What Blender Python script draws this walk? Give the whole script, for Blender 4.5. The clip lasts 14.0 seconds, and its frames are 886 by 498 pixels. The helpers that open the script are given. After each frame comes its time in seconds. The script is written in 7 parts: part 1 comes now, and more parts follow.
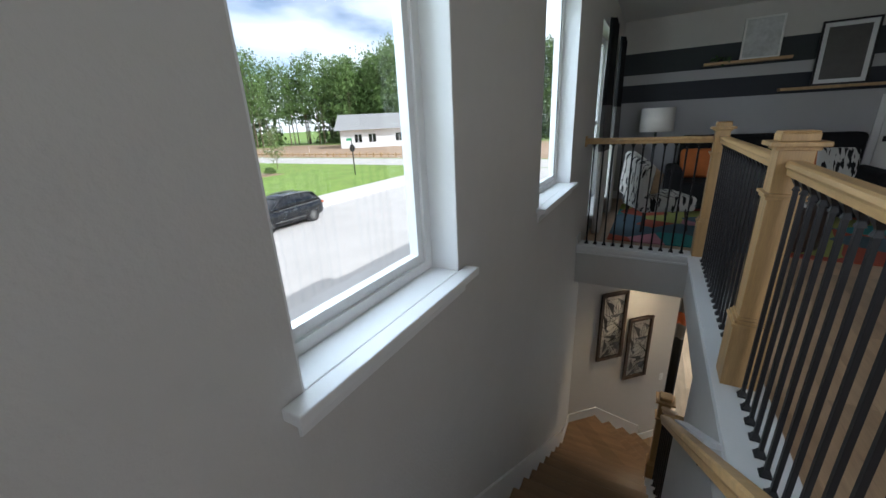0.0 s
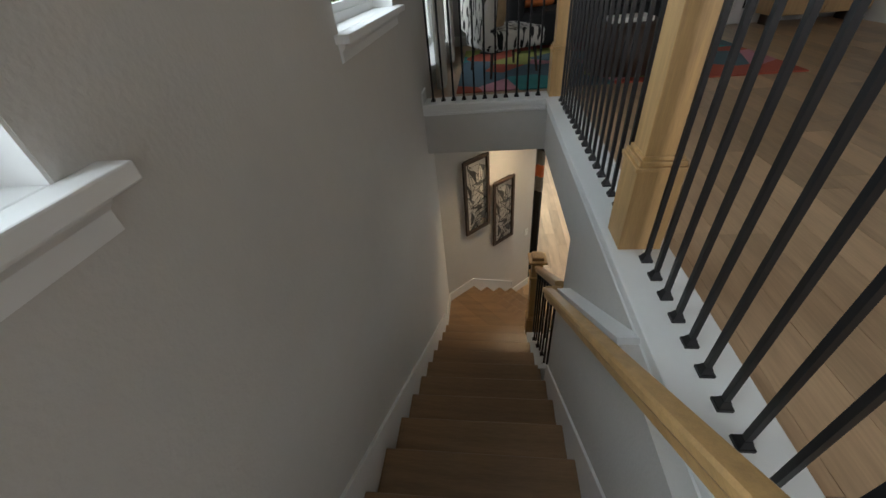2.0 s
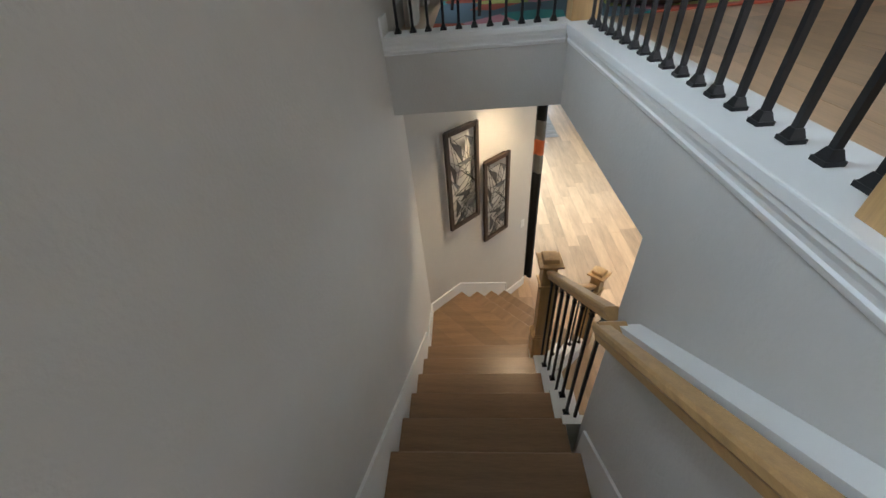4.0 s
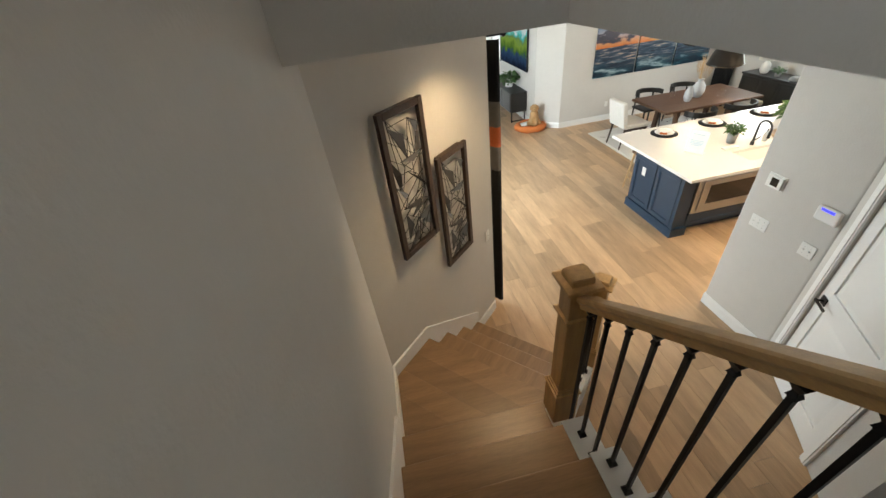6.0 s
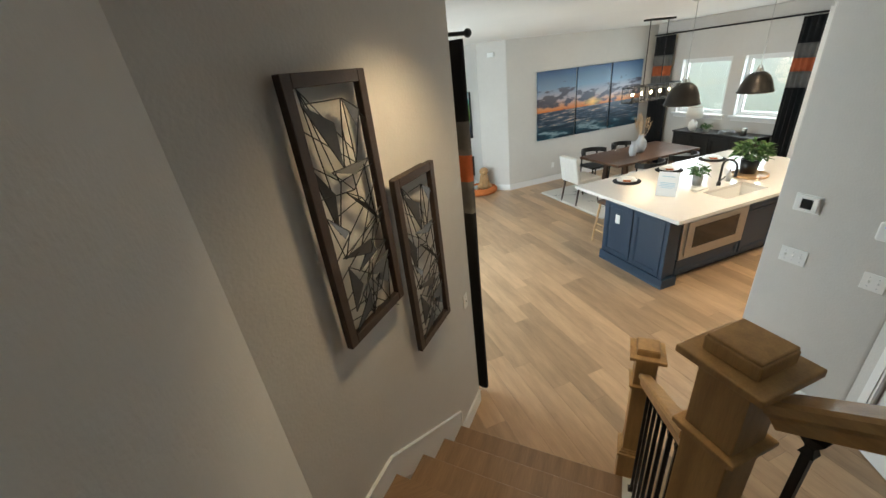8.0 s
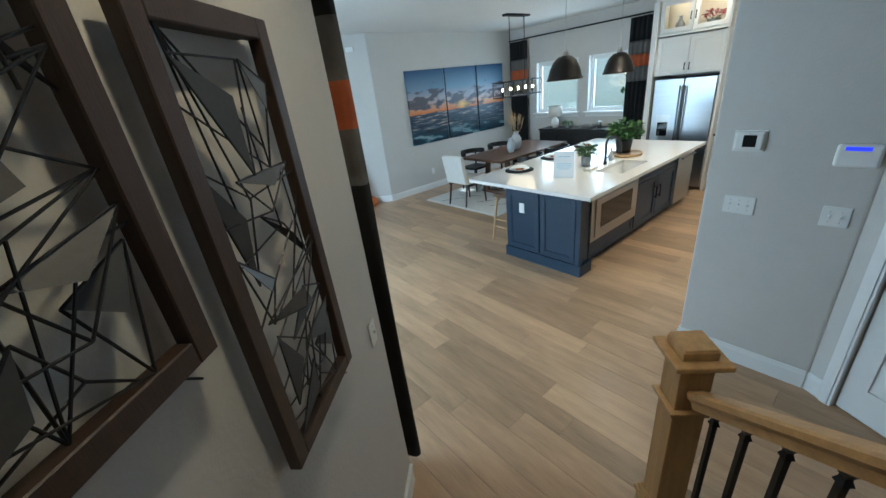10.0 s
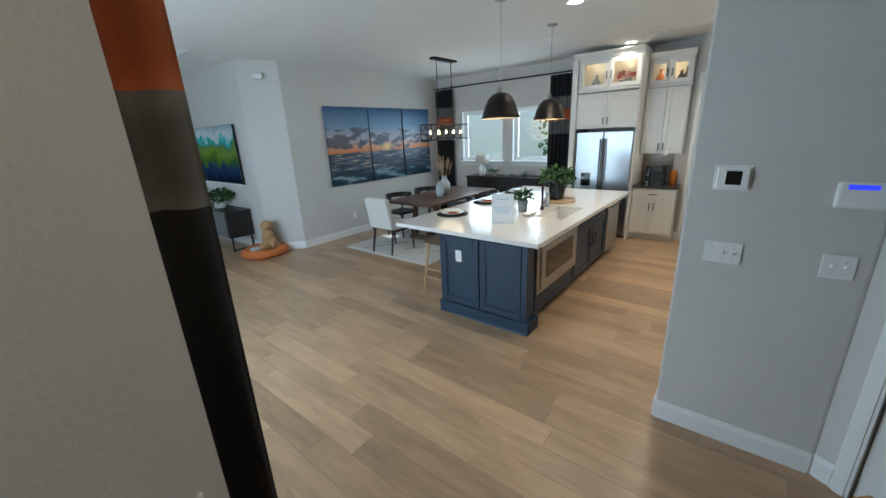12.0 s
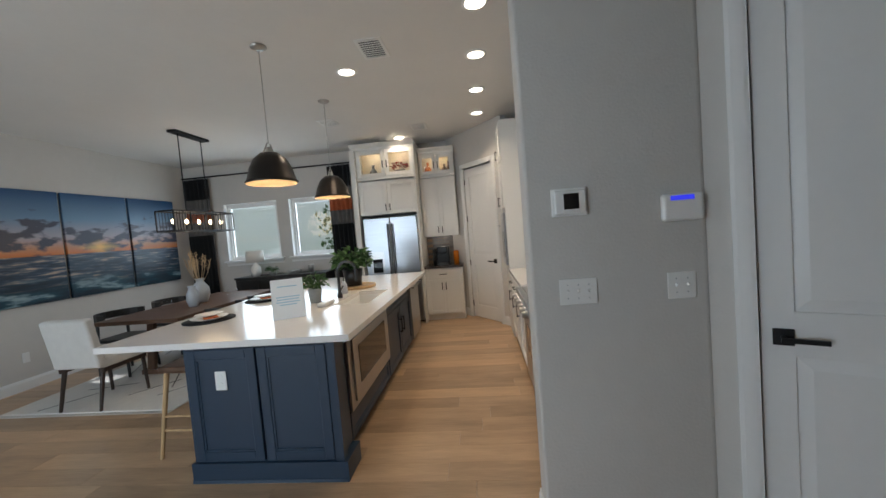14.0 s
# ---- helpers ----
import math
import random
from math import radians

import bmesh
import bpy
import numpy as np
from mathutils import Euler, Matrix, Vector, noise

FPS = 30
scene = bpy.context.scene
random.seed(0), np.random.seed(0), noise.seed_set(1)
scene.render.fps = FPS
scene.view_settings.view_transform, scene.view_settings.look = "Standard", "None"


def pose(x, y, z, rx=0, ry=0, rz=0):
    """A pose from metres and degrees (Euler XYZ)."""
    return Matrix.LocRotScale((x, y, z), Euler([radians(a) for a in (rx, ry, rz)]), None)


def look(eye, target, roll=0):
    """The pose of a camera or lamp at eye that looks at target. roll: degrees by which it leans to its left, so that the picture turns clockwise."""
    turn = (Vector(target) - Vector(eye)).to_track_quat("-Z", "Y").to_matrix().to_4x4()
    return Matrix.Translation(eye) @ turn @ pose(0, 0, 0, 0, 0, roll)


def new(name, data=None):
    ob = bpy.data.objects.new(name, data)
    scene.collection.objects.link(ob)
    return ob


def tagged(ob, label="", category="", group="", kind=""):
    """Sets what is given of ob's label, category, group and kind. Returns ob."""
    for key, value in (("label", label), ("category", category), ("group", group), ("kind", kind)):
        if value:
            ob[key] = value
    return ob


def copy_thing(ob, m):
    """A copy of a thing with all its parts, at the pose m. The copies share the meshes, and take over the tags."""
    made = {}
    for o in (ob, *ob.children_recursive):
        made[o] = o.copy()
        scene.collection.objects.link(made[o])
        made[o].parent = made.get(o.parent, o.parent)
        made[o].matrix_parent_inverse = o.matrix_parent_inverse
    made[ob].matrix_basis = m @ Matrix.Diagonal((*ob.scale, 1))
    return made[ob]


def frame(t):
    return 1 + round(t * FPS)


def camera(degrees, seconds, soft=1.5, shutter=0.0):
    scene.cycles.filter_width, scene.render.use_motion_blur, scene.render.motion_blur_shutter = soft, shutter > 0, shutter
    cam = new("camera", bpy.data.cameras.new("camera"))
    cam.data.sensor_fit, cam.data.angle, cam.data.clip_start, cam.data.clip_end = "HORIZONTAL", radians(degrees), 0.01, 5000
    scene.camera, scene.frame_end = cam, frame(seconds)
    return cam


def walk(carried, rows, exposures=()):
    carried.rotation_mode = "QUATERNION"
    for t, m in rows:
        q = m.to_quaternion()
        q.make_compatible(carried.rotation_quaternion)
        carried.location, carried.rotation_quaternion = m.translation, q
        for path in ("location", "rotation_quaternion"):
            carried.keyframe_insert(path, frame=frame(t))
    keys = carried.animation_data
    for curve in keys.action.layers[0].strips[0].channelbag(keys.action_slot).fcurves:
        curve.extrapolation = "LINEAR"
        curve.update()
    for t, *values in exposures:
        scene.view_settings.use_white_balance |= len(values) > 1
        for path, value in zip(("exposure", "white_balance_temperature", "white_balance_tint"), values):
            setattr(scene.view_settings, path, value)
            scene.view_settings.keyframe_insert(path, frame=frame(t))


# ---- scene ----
cam = camera(100.4, 14.0)
PATH = [
    (0, (0.63, 0.287, 4.807), (-0.313, 1.93, 4.164), -2.7),
    (0.5, (0.546, 0.523, 4.808), (-0.01, 2.305, 4.09), -2.3),
    (1, (0.527, 0.699, 4.759), (0.157, 2.447, 3.861), -4.0),
    (1.5, (0.514, 0.903, 4.567), (0.234, 2.554, 3.472), -5.5),
    (2, (0.566, 1.121, 4.431), (0.309, 2.685, 3.211), -6.3),
    (2.5, (0.548, 1.351, 4.302), (0.323, 2.877, 3.029), -6.5),
    (3, (0.51, 1.573, 4.144), (0.323, 3.095, 2.86), -6.1),
    (3.5, (0.515, 1.773, 4.0), (0.347, 3.306, 2.726), -5.7),
    (4, (0.473, 1.967, 3.861), (0.311, 3.509, 2.599), -5.9),
    (6.5, (0.274, 3.056, 3.097), (0.55, 4.695, 1.984), -7.5),
    (7, (0.271, 3.25, 2.948), (0.605, 4.963, 1.971), -6.9),
    (9.5, (0.471, 4.276, 2.191), (1.459, 5.813, 1.377), -7.3),
    (10, (0.554, 4.491, 2.063), (1.676, 5.938, 1.259), -6.8),
    (10.5, (0.671, 4.665, 2.035), (1.919, 6.001, 1.226), -6.2),
    (11, (0.787, 4.777, 2.002), (2.125, 6.016, 1.181), -5.9),
    (11.5, (0.888, 4.909, 1.918), (2.314, 6.092, 1.165), -4.9),
    (12, (1.0, 5.031, 1.841), (2.483, 6.235, 1.247), -2.6),
    (12.5, (1.156, 5.143, 1.765), (2.66, 6.385, 1.325), -0.8),
    (13, (1.299, 5.282, 1.666), (2.891, 6.451, 1.349), -1.3),
    (13.5, (1.467, 5.398, 1.559), (3.264, 6.254, 1.36), -3.1),
    (14, (1.72, 5.463, 1.488), (3.707, 5.663, 1.386), -4.7),
]
EXPOSURES = [
    (0.0, -0.10, 5800, 10), (0.7, -0.22, 5800, 8), (2.0, 0.28, 6400, 10), (3.0, 1.10, 6300, 10), (4.2, 1.10, 6000, 10), (6.5, 0.58, 6900, 10),
    (7.2, 0.48, 6900, 10), (9.5, -0.14, 5200, 0), (11.0, -0.18, 5150, 0), (12.5, -0.48, 5700, 8), (13.5, -0.66, 6000, 12), (14.0, -0.70, 6050, 12)]
walk(cam, [(t, look(eye, target, roll)) for t, eye, target, roll in PATH], EXPOSURES)

# ---- world and light ----
SUN_ELEVATION, SUN_HEADING = 37.0, 95.0
world = bpy.data.worlds.new("sky")
scene.world = world
world.use_nodes = True
wn = world.node_tree.nodes
wl = world.node_tree.links
sky = wn.new("ShaderNodeTexSky")
sky.sky_type = "NISHITA"
sky.sun_disc = False
sky.sun_elevation = radians(SUN_ELEVATION)
sky.sun_rotation = radians(SUN_HEADING)
wtc, wmap, wnoise, wramp, wmix = wn.new("ShaderNodeTexCoord"), wn.new("ShaderNodeMapping"), wn.new("ShaderNodeTexNoise"), wn.new("ShaderNodeValToRGB"), wn.new("ShaderNodeMix")
wmap.inputs["Scale"].default_value = (1.0, 1.0, 3.0)
wnoise.inputs["Scale"].default_value, wnoise.inputs["Detail"].default_value = 2.2, 7
wramp.color_ramp.elements[0].position, wramp.color_ramp.elements[1].position = 0.36, 0.56
wmix.data_type = "RGBA"
wmix.inputs[7].default_value = (11.5, 11.8, 12.0, 1)
wl.new(wtc.outputs["Generated"], wmap.inputs[0])
wl.new(wmap.outputs[0], wnoise.inputs["Vector"])
wl.new(wnoise.outputs[0], wramp.inputs[0])
wl.new(wramp.outputs[0], wmix.inputs[0])
wl.new(sky.outputs[0], wmix.inputs[6])
wl.new(wmix.outputs[2], wn["Background"].inputs[0])
wn["Background"].inputs[1].default_value = 0.15


def lamp(name, kind, m, energy, colour=(1, 1, 1), **settings):
    data = bpy.data.lights.new(name, kind)
    data.energy, data.color = energy, colour
    if "size" in settings:
        data.size = settings["size"]
    if "size_y" in settings:
        data.shape, data.size_y = "RECTANGLE", settings["size_y"]
    if "radius" in settings:
        data.shadow_soft_size = settings["radius"]
    if "spot" in settings:
        data.spot_size, data.spot_blend = radians(settings["spot"]), 0.8
    ob = new(name, data)
    ob.matrix_world = m
    return ob


SUN = Vector((math.sin(radians(SUN_HEADING)) * math.cos(radians(SUN_ELEVATION)), math.cos(radians(SUN_HEADING)) * math.cos(radians(SUN_ELEVATION)), math.sin(radians(SUN_ELEVATION))))
sun = lamp("sun", "SUN", look(SUN * 50, (0, 0, 0)), 5.0, (1.0, 0.96, 0.90))
sun.data.angle = radians(0.5)

# ---- materials ----


def material(name, colour, rough=0.6, metal=0.0, vary=0.12, scale=6.0, bump=0.0, bump_scale=60.0, stretch=None, spread=0.0, coat=0.0, emit=0.0, emit_colour=None):
    """A procedural surface: base colour varied at two scales, with fine relief."""
    mat = bpy.data.materials.new(name)
    mat.use_nodes = True
    n, l = mat.node_tree.nodes, mat.node_tree.links
    b = n["Principled BSDF"]
    b.inputs["Roughness"].default_value, b.inputs["Metallic"].default_value = rough, metal
    b.inputs["Coat Weight"].default_value = coat
    tc = n.new("ShaderNodeTexCoord")
    mp = n.new("ShaderNodeMapping")
    l.new(tc.outputs["Object"], mp.inputs["Vector"])
    mp.inputs["Scale"].default_value = stretch or (1, 1, 1)
    big, fine = n.new("ShaderNodeTexNoise"), n.new("ShaderNodeTexNoise")
    for node, sc in ((big, scale), (fine, scale * 9)):
        node.inputs["Scale"].default_value, node.inputs["Detail"].default_value = sc, 4
        l.new(mp.outputs[0], node.inputs["Vector"])
    mix = n.new("ShaderNodeMath")
    mix.operation = "MULTIPLY_ADD"
    l.new(fine.outputs[0], mix.inputs[0])
    mix.inputs[1].default_value = 0.5
    l.new(big.outputs[0], mix.inputs[2])
    ramp = n.new("ShaderNodeMapRange")
    l.new(mix.outputs[0], ramp.inputs[0])
    ramp.inputs[1].default_value, ramp.inputs[2].default_value = 0.35, 1.15
    ramp.inputs[3].default_value, ramp.inputs[4].default_value = 1 - vary, 1 + vary
    last = ramp.outputs[0]
    if spread:
        info = n.new("ShaderNodeObjectInfo")
        r2 = n.new("ShaderNodeMapRange")
        l.new(info.outputs["Random"], r2.inputs[0])
        r2.inputs[3].default_value, r2.inputs[4].default_value = 1 - spread, 1 + spread
        mul = n.new("ShaderNodeMath")
        mul.operation = "MULTIPLY"
        l.new(last, mul.inputs[0]), l.new(r2.outputs[0], mul.inputs[1])
        last = mul.outputs[0]
    tint = n.new("ShaderNodeVectorMath")
    tint.operation = "SCALE"
    tint.inputs[0].default_value = colour
    l.new(last, tint.inputs["Scale"])
    l.new(tint.outputs[0], b.inputs["Base Color"])
    if bump:
        bn, tx = n.new("ShaderNodeBump"), n.new("ShaderNodeTexNoise")
        tx.inputs["Scale"].default_value, tx.inputs["Detail"].default_value = bump_scale, 3
        l.new(mp.outputs[0], tx.inputs["Vector"])
        bn.inputs["Strength"].default_value, bn.inputs["Distance"].default_value = bump, 0.004
        l.new(tx.outputs[0], bn.inputs["Height"])
        l.new(bn.outputs[0], b.inputs["Normal"])
    if emit:
        b.inputs["Emission Color"].default_value = (*(emit_colour or colour), 1)
        b.inputs["Emission Strength"].default_value = emit
    return mat


M = {}
M["wall"] = material("painted_wall", (0.60, 0.58, 0.55), 0.75, vary=0.05, scale=1.5, bump=0.35, bump_scale=75)
M["ceiling"] = material("ceiling_paint", (0.74, 0.73, 0.71), 0.85, vary=0.03, scale=2, bump=0.1, bump_scale=70)
M["white"] = material("white_trim", (0.80, 0.80, 0.79), 0.4, vary=0.03, scale=3)
M["cabinet_white"] = material("white_cabinet", (0.78, 0.77, 0.74), 0.4, vary=0.02, scale=3)
M["blue"] = material("navy_cabinet", (0.013, 0.034, 0.066), 0.38, vary=0.06, scale=3)
M["oak"] = material("oak", (0.50, 0.31, 0.13), 0.42, vary=0.30, scale=3.5, stretch=(9, 9, 0.7), bump=0.1, bump_scale=40)
M["oak_x"] = material("oak_x", (0.50, 0.31, 0.13), 0.38, vary=0.28, scale=3.5, stretch=(9, 0.7, 9), bump=0.1, bump_scale=40)
M["plank"] = material("plank_floor", (0.36, 0.245, 0.155), 0.42, vary=0.22, scale=2.2, stretch=(0.6, 7, 7), spread=0.26, bump=0.06, bump_scale=50)
M["tread"] = material("tread_plank", (0.25, 0.15, 0.078), 0.36, vary=0.38, scale=2.2, stretch=(0.7, 7, 7), spread=0.1, bump=0.06, bump_scale=50)
M["joint"] = material("floor_joint", (0.28, 0.19, 0.12), 0.7)
M["iron"] = material("black_iron", (0.012, 0.012, 0.013), 0.42, metal=0.3, vary=0.2, scale=20)
M["dark_wood"] = material("dark_wood", (0.040, 0.022, 0.014), 0.5, vary=0.35, scale=4, stretch=(8, 8, 0.8), bump=0.15, bump_scale=40)
M["walnut"] = material("walnut", (0.11, 0.058, 0.033), 0.4, vary=0.35, scale=3, stretch=(0.8, 8, 8), bump=0.1, bump_scale=40)
M["quartz"] = material("quartz", (0.78, 0.76, 0.73), 0.13, vary=0.03, scale=8)
M["steel"] = material("stainless", (0.40, 0.41, 0.425), 0.30, metal=1.0, vary=0.06, scale=3, stretch=(1, 1, 14))
M["black"] = material("black_plastic", (0.012, 0.012, 0.013), 0.3, vary=0.1)
M["screen"] = material("dark_glass", (0.006, 0.007, 0.009), 0.04, vary=0.02)
M["plate"] = material("switch_plate", (0.82, 0.82, 0.80), 0.3, vary=0.02)
M["curtain_black"] = material("black_cloth", (0.007, 0.007, 0.008), 0.9, vary=0.2, scale=12, bump=0.3, bump_scale=300)
M["curtain_grey"] = material("grey_cloth", (0.13, 0.125, 0.12), 0.9, vary=0.15, scale=12, bump=0.3, bump_scale=300)
M["curtain_rust"] = material("rust_cloth", (0.40, 0.10, 0.035), 0.9, vary=0.15, scale=12, bump=0.3, bump_scale=300)
M["white_cloth"] = material("white_cloth", (0.72, 0.70, 0.66), 0.9, vary=0.06, scale=14, bump=0.3, bump_scale=250)
M["metal_grey"] = material("grey_metal", (0.11, 0.11, 0.112), 0.42, metal=0.6, vary=0.2, scale=10)
M["bulb"] = material("warm_bulb", (1, 0.8, 0.5), 0.3, emit=14, emit_colour=(1.0, 0.72, 0.40))
M["downlight"] = material("lamp_disc", (1, 0.95, 0.85), 0.3, emit=9, emit_colour=(1.0, 0.86, 0.66))
M["grass"] = material("grass", (0.19, 0.29, 0.05), 0.9, vary=0.35, scale=0.6, bump=0.5, bump_scale=20)
M["road"] = material("concrete_road", (0.50, 0.475, 0.44), 0.85, vary=0.12, scale=0.6, bump=0.3, bump_scale=30)
M["pavement"] = material("pavement", (0.60, 0.57, 0.53), 0.85, vary=0.1, scale=1.2, bump=0.3, bump_scale=40)
M["dirt"] = material("bare_soil", (0.36, 0.25, 0.16), 0.95, vary=0.3, scale=0.3, bump=0.5, bump_scale=5)
M["orange"] = material("orange_cloth", (0.55, 0.16, 0.04), 0.9, vary=0.15, scale=14, bump=0.4, bump_scale=120)


def glass_material():
    mat = bpy.data.materials.new("window_glass")
    mat.use_nodes = True
    n, l = mat.node_tree.nodes, mat.node_tree.links
    tr, gl, mx = n.new("ShaderNodeBsdfTransparent"), n.new("ShaderNodeBsdfGlossy"), n.new("ShaderNodeMixShader")
    gl.inputs["Roughness"].default_value = 0.01
    mx.inputs[0].default_value = 0.05
    l.new(tr.outputs[0], mx.inputs[1]), l.new(gl.outputs[0], mx.inputs[2])
    l.new(mx.outputs[0], n["Material Output"].inputs["Surface"])
    return mat


M["glass"] = glass_material()

# ---- building helpers ----


def B():
    return bmesh.new()


def box(bm, x0, x1, y0, y1, z0, z1, m=None):
    c = Matrix.Translation(((x0 + x1) / 2, (y0 + y1) / 2, (z0 + z1) / 2)) @ Matrix.Diagonal((abs(x1 - x0), abs(y1 - y0), abs(z1 - z0), 1))
    bmesh.ops.create_cube(bm, size=1, matrix=(m @ c) if m else c)
    return bm


def prism(bm, outline, d0, d1, axis="z", m=None):
    """A polygon pushed through from d0 to d1 along an axis."""
    def put(u, v, d):
        p = {"z": (u, v, d), "x": (d, u, v), "y": (u, d, v)}[axis]
        return bm.verts.new(m @ Vector(p) if m else p)
    a, b = [put(u, v, d0) for u, v in outline], [put(u, v, d1) for u, v in outline]
    faces = [bm.faces.new(a[::-1]), bm.faces.new(b)]
    for i in range(len(a)):
        j = (i + 1) % len(a)
        faces.append(bm.faces.new((a[i], a[j], b[j], b[i])))
    bmesh.ops.recalc_face_normals(bm, faces=faces)
    return bm


def tube(bm, p, q, r0, r1=None, seg=10):
    p, q = Vector(p), Vector(q)
    d = q - p
    m = Matrix.Translation((p + q) / 2) @ d.to_track_quat("Z", "Y").to_matrix().to_4x4()
    bmesh.ops.create_cone(bm, cap_ends=True, segments=seg, radius1=r0, radius2=r0 if r1 is None else r1, depth=d.length, matrix=m)
    return bm


def bar(bm, p, q, w, h=None, up=(0, 0, 1)):
    """A square bar of width w and height h from p to q."""
    p, q = Vector(p), Vector(q)
    d = (q - p)
    z = d.normalized()
    x = z.cross(Vector(up))
    if x.length < 1e-4:
        x = Vector((1, 0, 0))
    x.normalize()
    y = x.cross(z)
    m = Matrix.Translation((p + q) / 2) @ Matrix((x, y, z)).transposed().to_4x4() @ Matrix.Diagonal((w, h or w, d.length, 1))
    bmesh.ops.create_cube(bm, size=1, matrix=m)
    return bm


def lathe(bm, profile, seg=24, m=None):
    """Turns a profile of (radius, height) round the z axis."""
    rings = []
    for r, z in profile:
        ring = []
        for i in range(seg):
            a = 2 * math.pi * i / seg
            p = Vector((max(r, 0.0005) * math.cos(a), max(r, 0.0005) * math.sin(a), z))
            ring.append(bm.verts.new(m @ p if m else p))
        rings.append(ring)
    for a, b in zip(rings, rings[1:]):
        for i in range(seg):
            j = (i + 1) % seg
            f = bm.faces.new((a[i], a[j], b[j], b[i]))
            f.smooth = True
    return bm


def ball(bm, c, r, sx=1, sy=1, sz=1, sub=2):
    bmesh.ops.create_icosphere(bm, subdivisions=sub, radius=r, matrix=Matrix.Translation(c) @ Matrix.Diagonal((sx, sy, sz, 1)))
    return bm


def bevel(bm, w=0.004, seg=2):
    bmesh.ops.bevel(bm, geom=list(bm.edges), offset=w, segments=seg, affect="EDGES", profile=0.5)
    return bm


def smooth(bm):
    for f in bm.faces:
        f.smooth = True
    return bm


def mesh_of(name, bm, mat):
    me = bpy.data.meshes.new(name)
    bm.to_mesh(me)
    bm.free()
    for one in (mat if isinstance(mat, (list, tuple)) else [mat]):
        me.materials.append(M[one] if isinstance(one, str) else one)
    return me


def part(name, bm, mat, parent=None, label="", m=None):
    ob = new(name, mesh_of(name, bm, mat))
    if parent:
        ob.parent = parent
    if m:
        ob.matrix_basis = m
    return tagged(ob, label) if label else ob


def thing(name, label, category, m=None, group=""):
    ob = new(name)
    if m:
        ob.matrix_basis = m
    return tagged(ob, label, category, group)


def structure(name, bm, mat, label=""):
    return tagged(part(name, bm, mat), label, kind="structure")


def wall_x(bm, x0, x1, y0, y1, z0, z1, holes):
    """A wall along y with openings (ya, yb, za, zb)."""
    at = y0
    for ya, yb, za, zb in sorted(holes):
        if ya > at:
            box(bm, x0, x1, at, ya, z0, z1)
        if za > z0:
            box(bm, x0, x1, ya, yb, z0, za)
        if zb < z1:
            box(bm, x0, x1, ya, yb, zb, z1)
        at = yb
    if y1 > at:
        box(bm, x0, x1, at, y1, z0, z1)
    return bm


def wall_y(bm, y0, y1, x0, x1, z0, z1, holes):
    at = x0
    for xa, xb, za, zb in sorted(holes):
        if xa > at:
            box(bm, at, xa, y0, y1, z0, z1)
        if za > z0:
            box(bm, xa, xb, y0, y1, z0, za)
        if zb < z1:
            box(bm, xa, xb, y0, y1, zb, z1)
        at = xb
    if x1 > at:
        box(bm, at, x1, y0, y1, z0, z1)
    return bm

# ---- large structure ----
UP, CEIL, TOP = 3.42, 3.05, 6.16     # upper floor, lower ceiling, upper ceiling
RISE, GO, NOSE = 0.19, 0.265, 4.08   # main flight: riser, going, last nosing
K = 4.66                             # the angled wall runs along y = x + K
WX, DY, TX = 8.30, 10.95, 3.95       # east wall, dining wall, television wall
GROUND = -0.2
WINDOWS = [(0.72, 1.505, 4.238, 5.75), (2.68, 3.71, 4.245, 5.75)]
LOFT_WIN = (4.95, 6.25, UP + 0.25, UP + 2.35)
# unseen opening in the south wall, added to brighten the stairwell
FILL_WIN = (1.5, 3.5, UP + 0.75, UP + 2.3)
LIV_WIN = (7.3, 10.2, 0.45, 2.45)
EAST_WIN = [(8.06, 8.93, 1.22, 2.30), (9.16, 10.22, 1.22, 2.30)]
D45 = pose(0, K, 0, 0, 0, 45)        # along the angled wall, at its foot
CLOSET = pose(3.41, 4.50, 0, 0, 0, 240)

structure("wall_west", wall_x(B(), -0.2, 0, -1.6, 18.6, GROUND, TOP, WINDOWS + [LOFT_WIN, LIV_WIN]), "wall", "warm grey painted stairwell wall")
structure("wall_angled", box(B(), 0, 1.665, 0, 0.10, 0, CEIL - 0.001, D45), "wall", "warm grey painted angled wall by the stair")
structure("wall_return", box(B(), 0.0, 1.10, 5.80, 5.885, 0, CEIL - 0.002), "wall")
bm = B()
box(bm, 1.045, 1.20, -1.6, 2.98, 0, UP + 0.04)
box(bm, 1.045, 1.20, 2.98, 4.325, CEIL, UP + 0.04)
structure("wall_stair", bm, "wall", "grey painted half wall beside the stair")
structure("wall_beam", box(B(), 0, 1.20, 4.33, 4.48, CEIL, UP + 0.04), "wall", "grey painted beam over the stair")
slope = RISE / GO
bm = B()
prism(bm, [(2.80, 0.3), (2.80, 2.79), (1.93, 2.79 + 0.87 * slope), (-1.5, 2.79 + 0.87 * slope), (-1.5, 0.3)], 0.976, 1.043, "x")
structure("wall_stair_lower", bm, "wall")
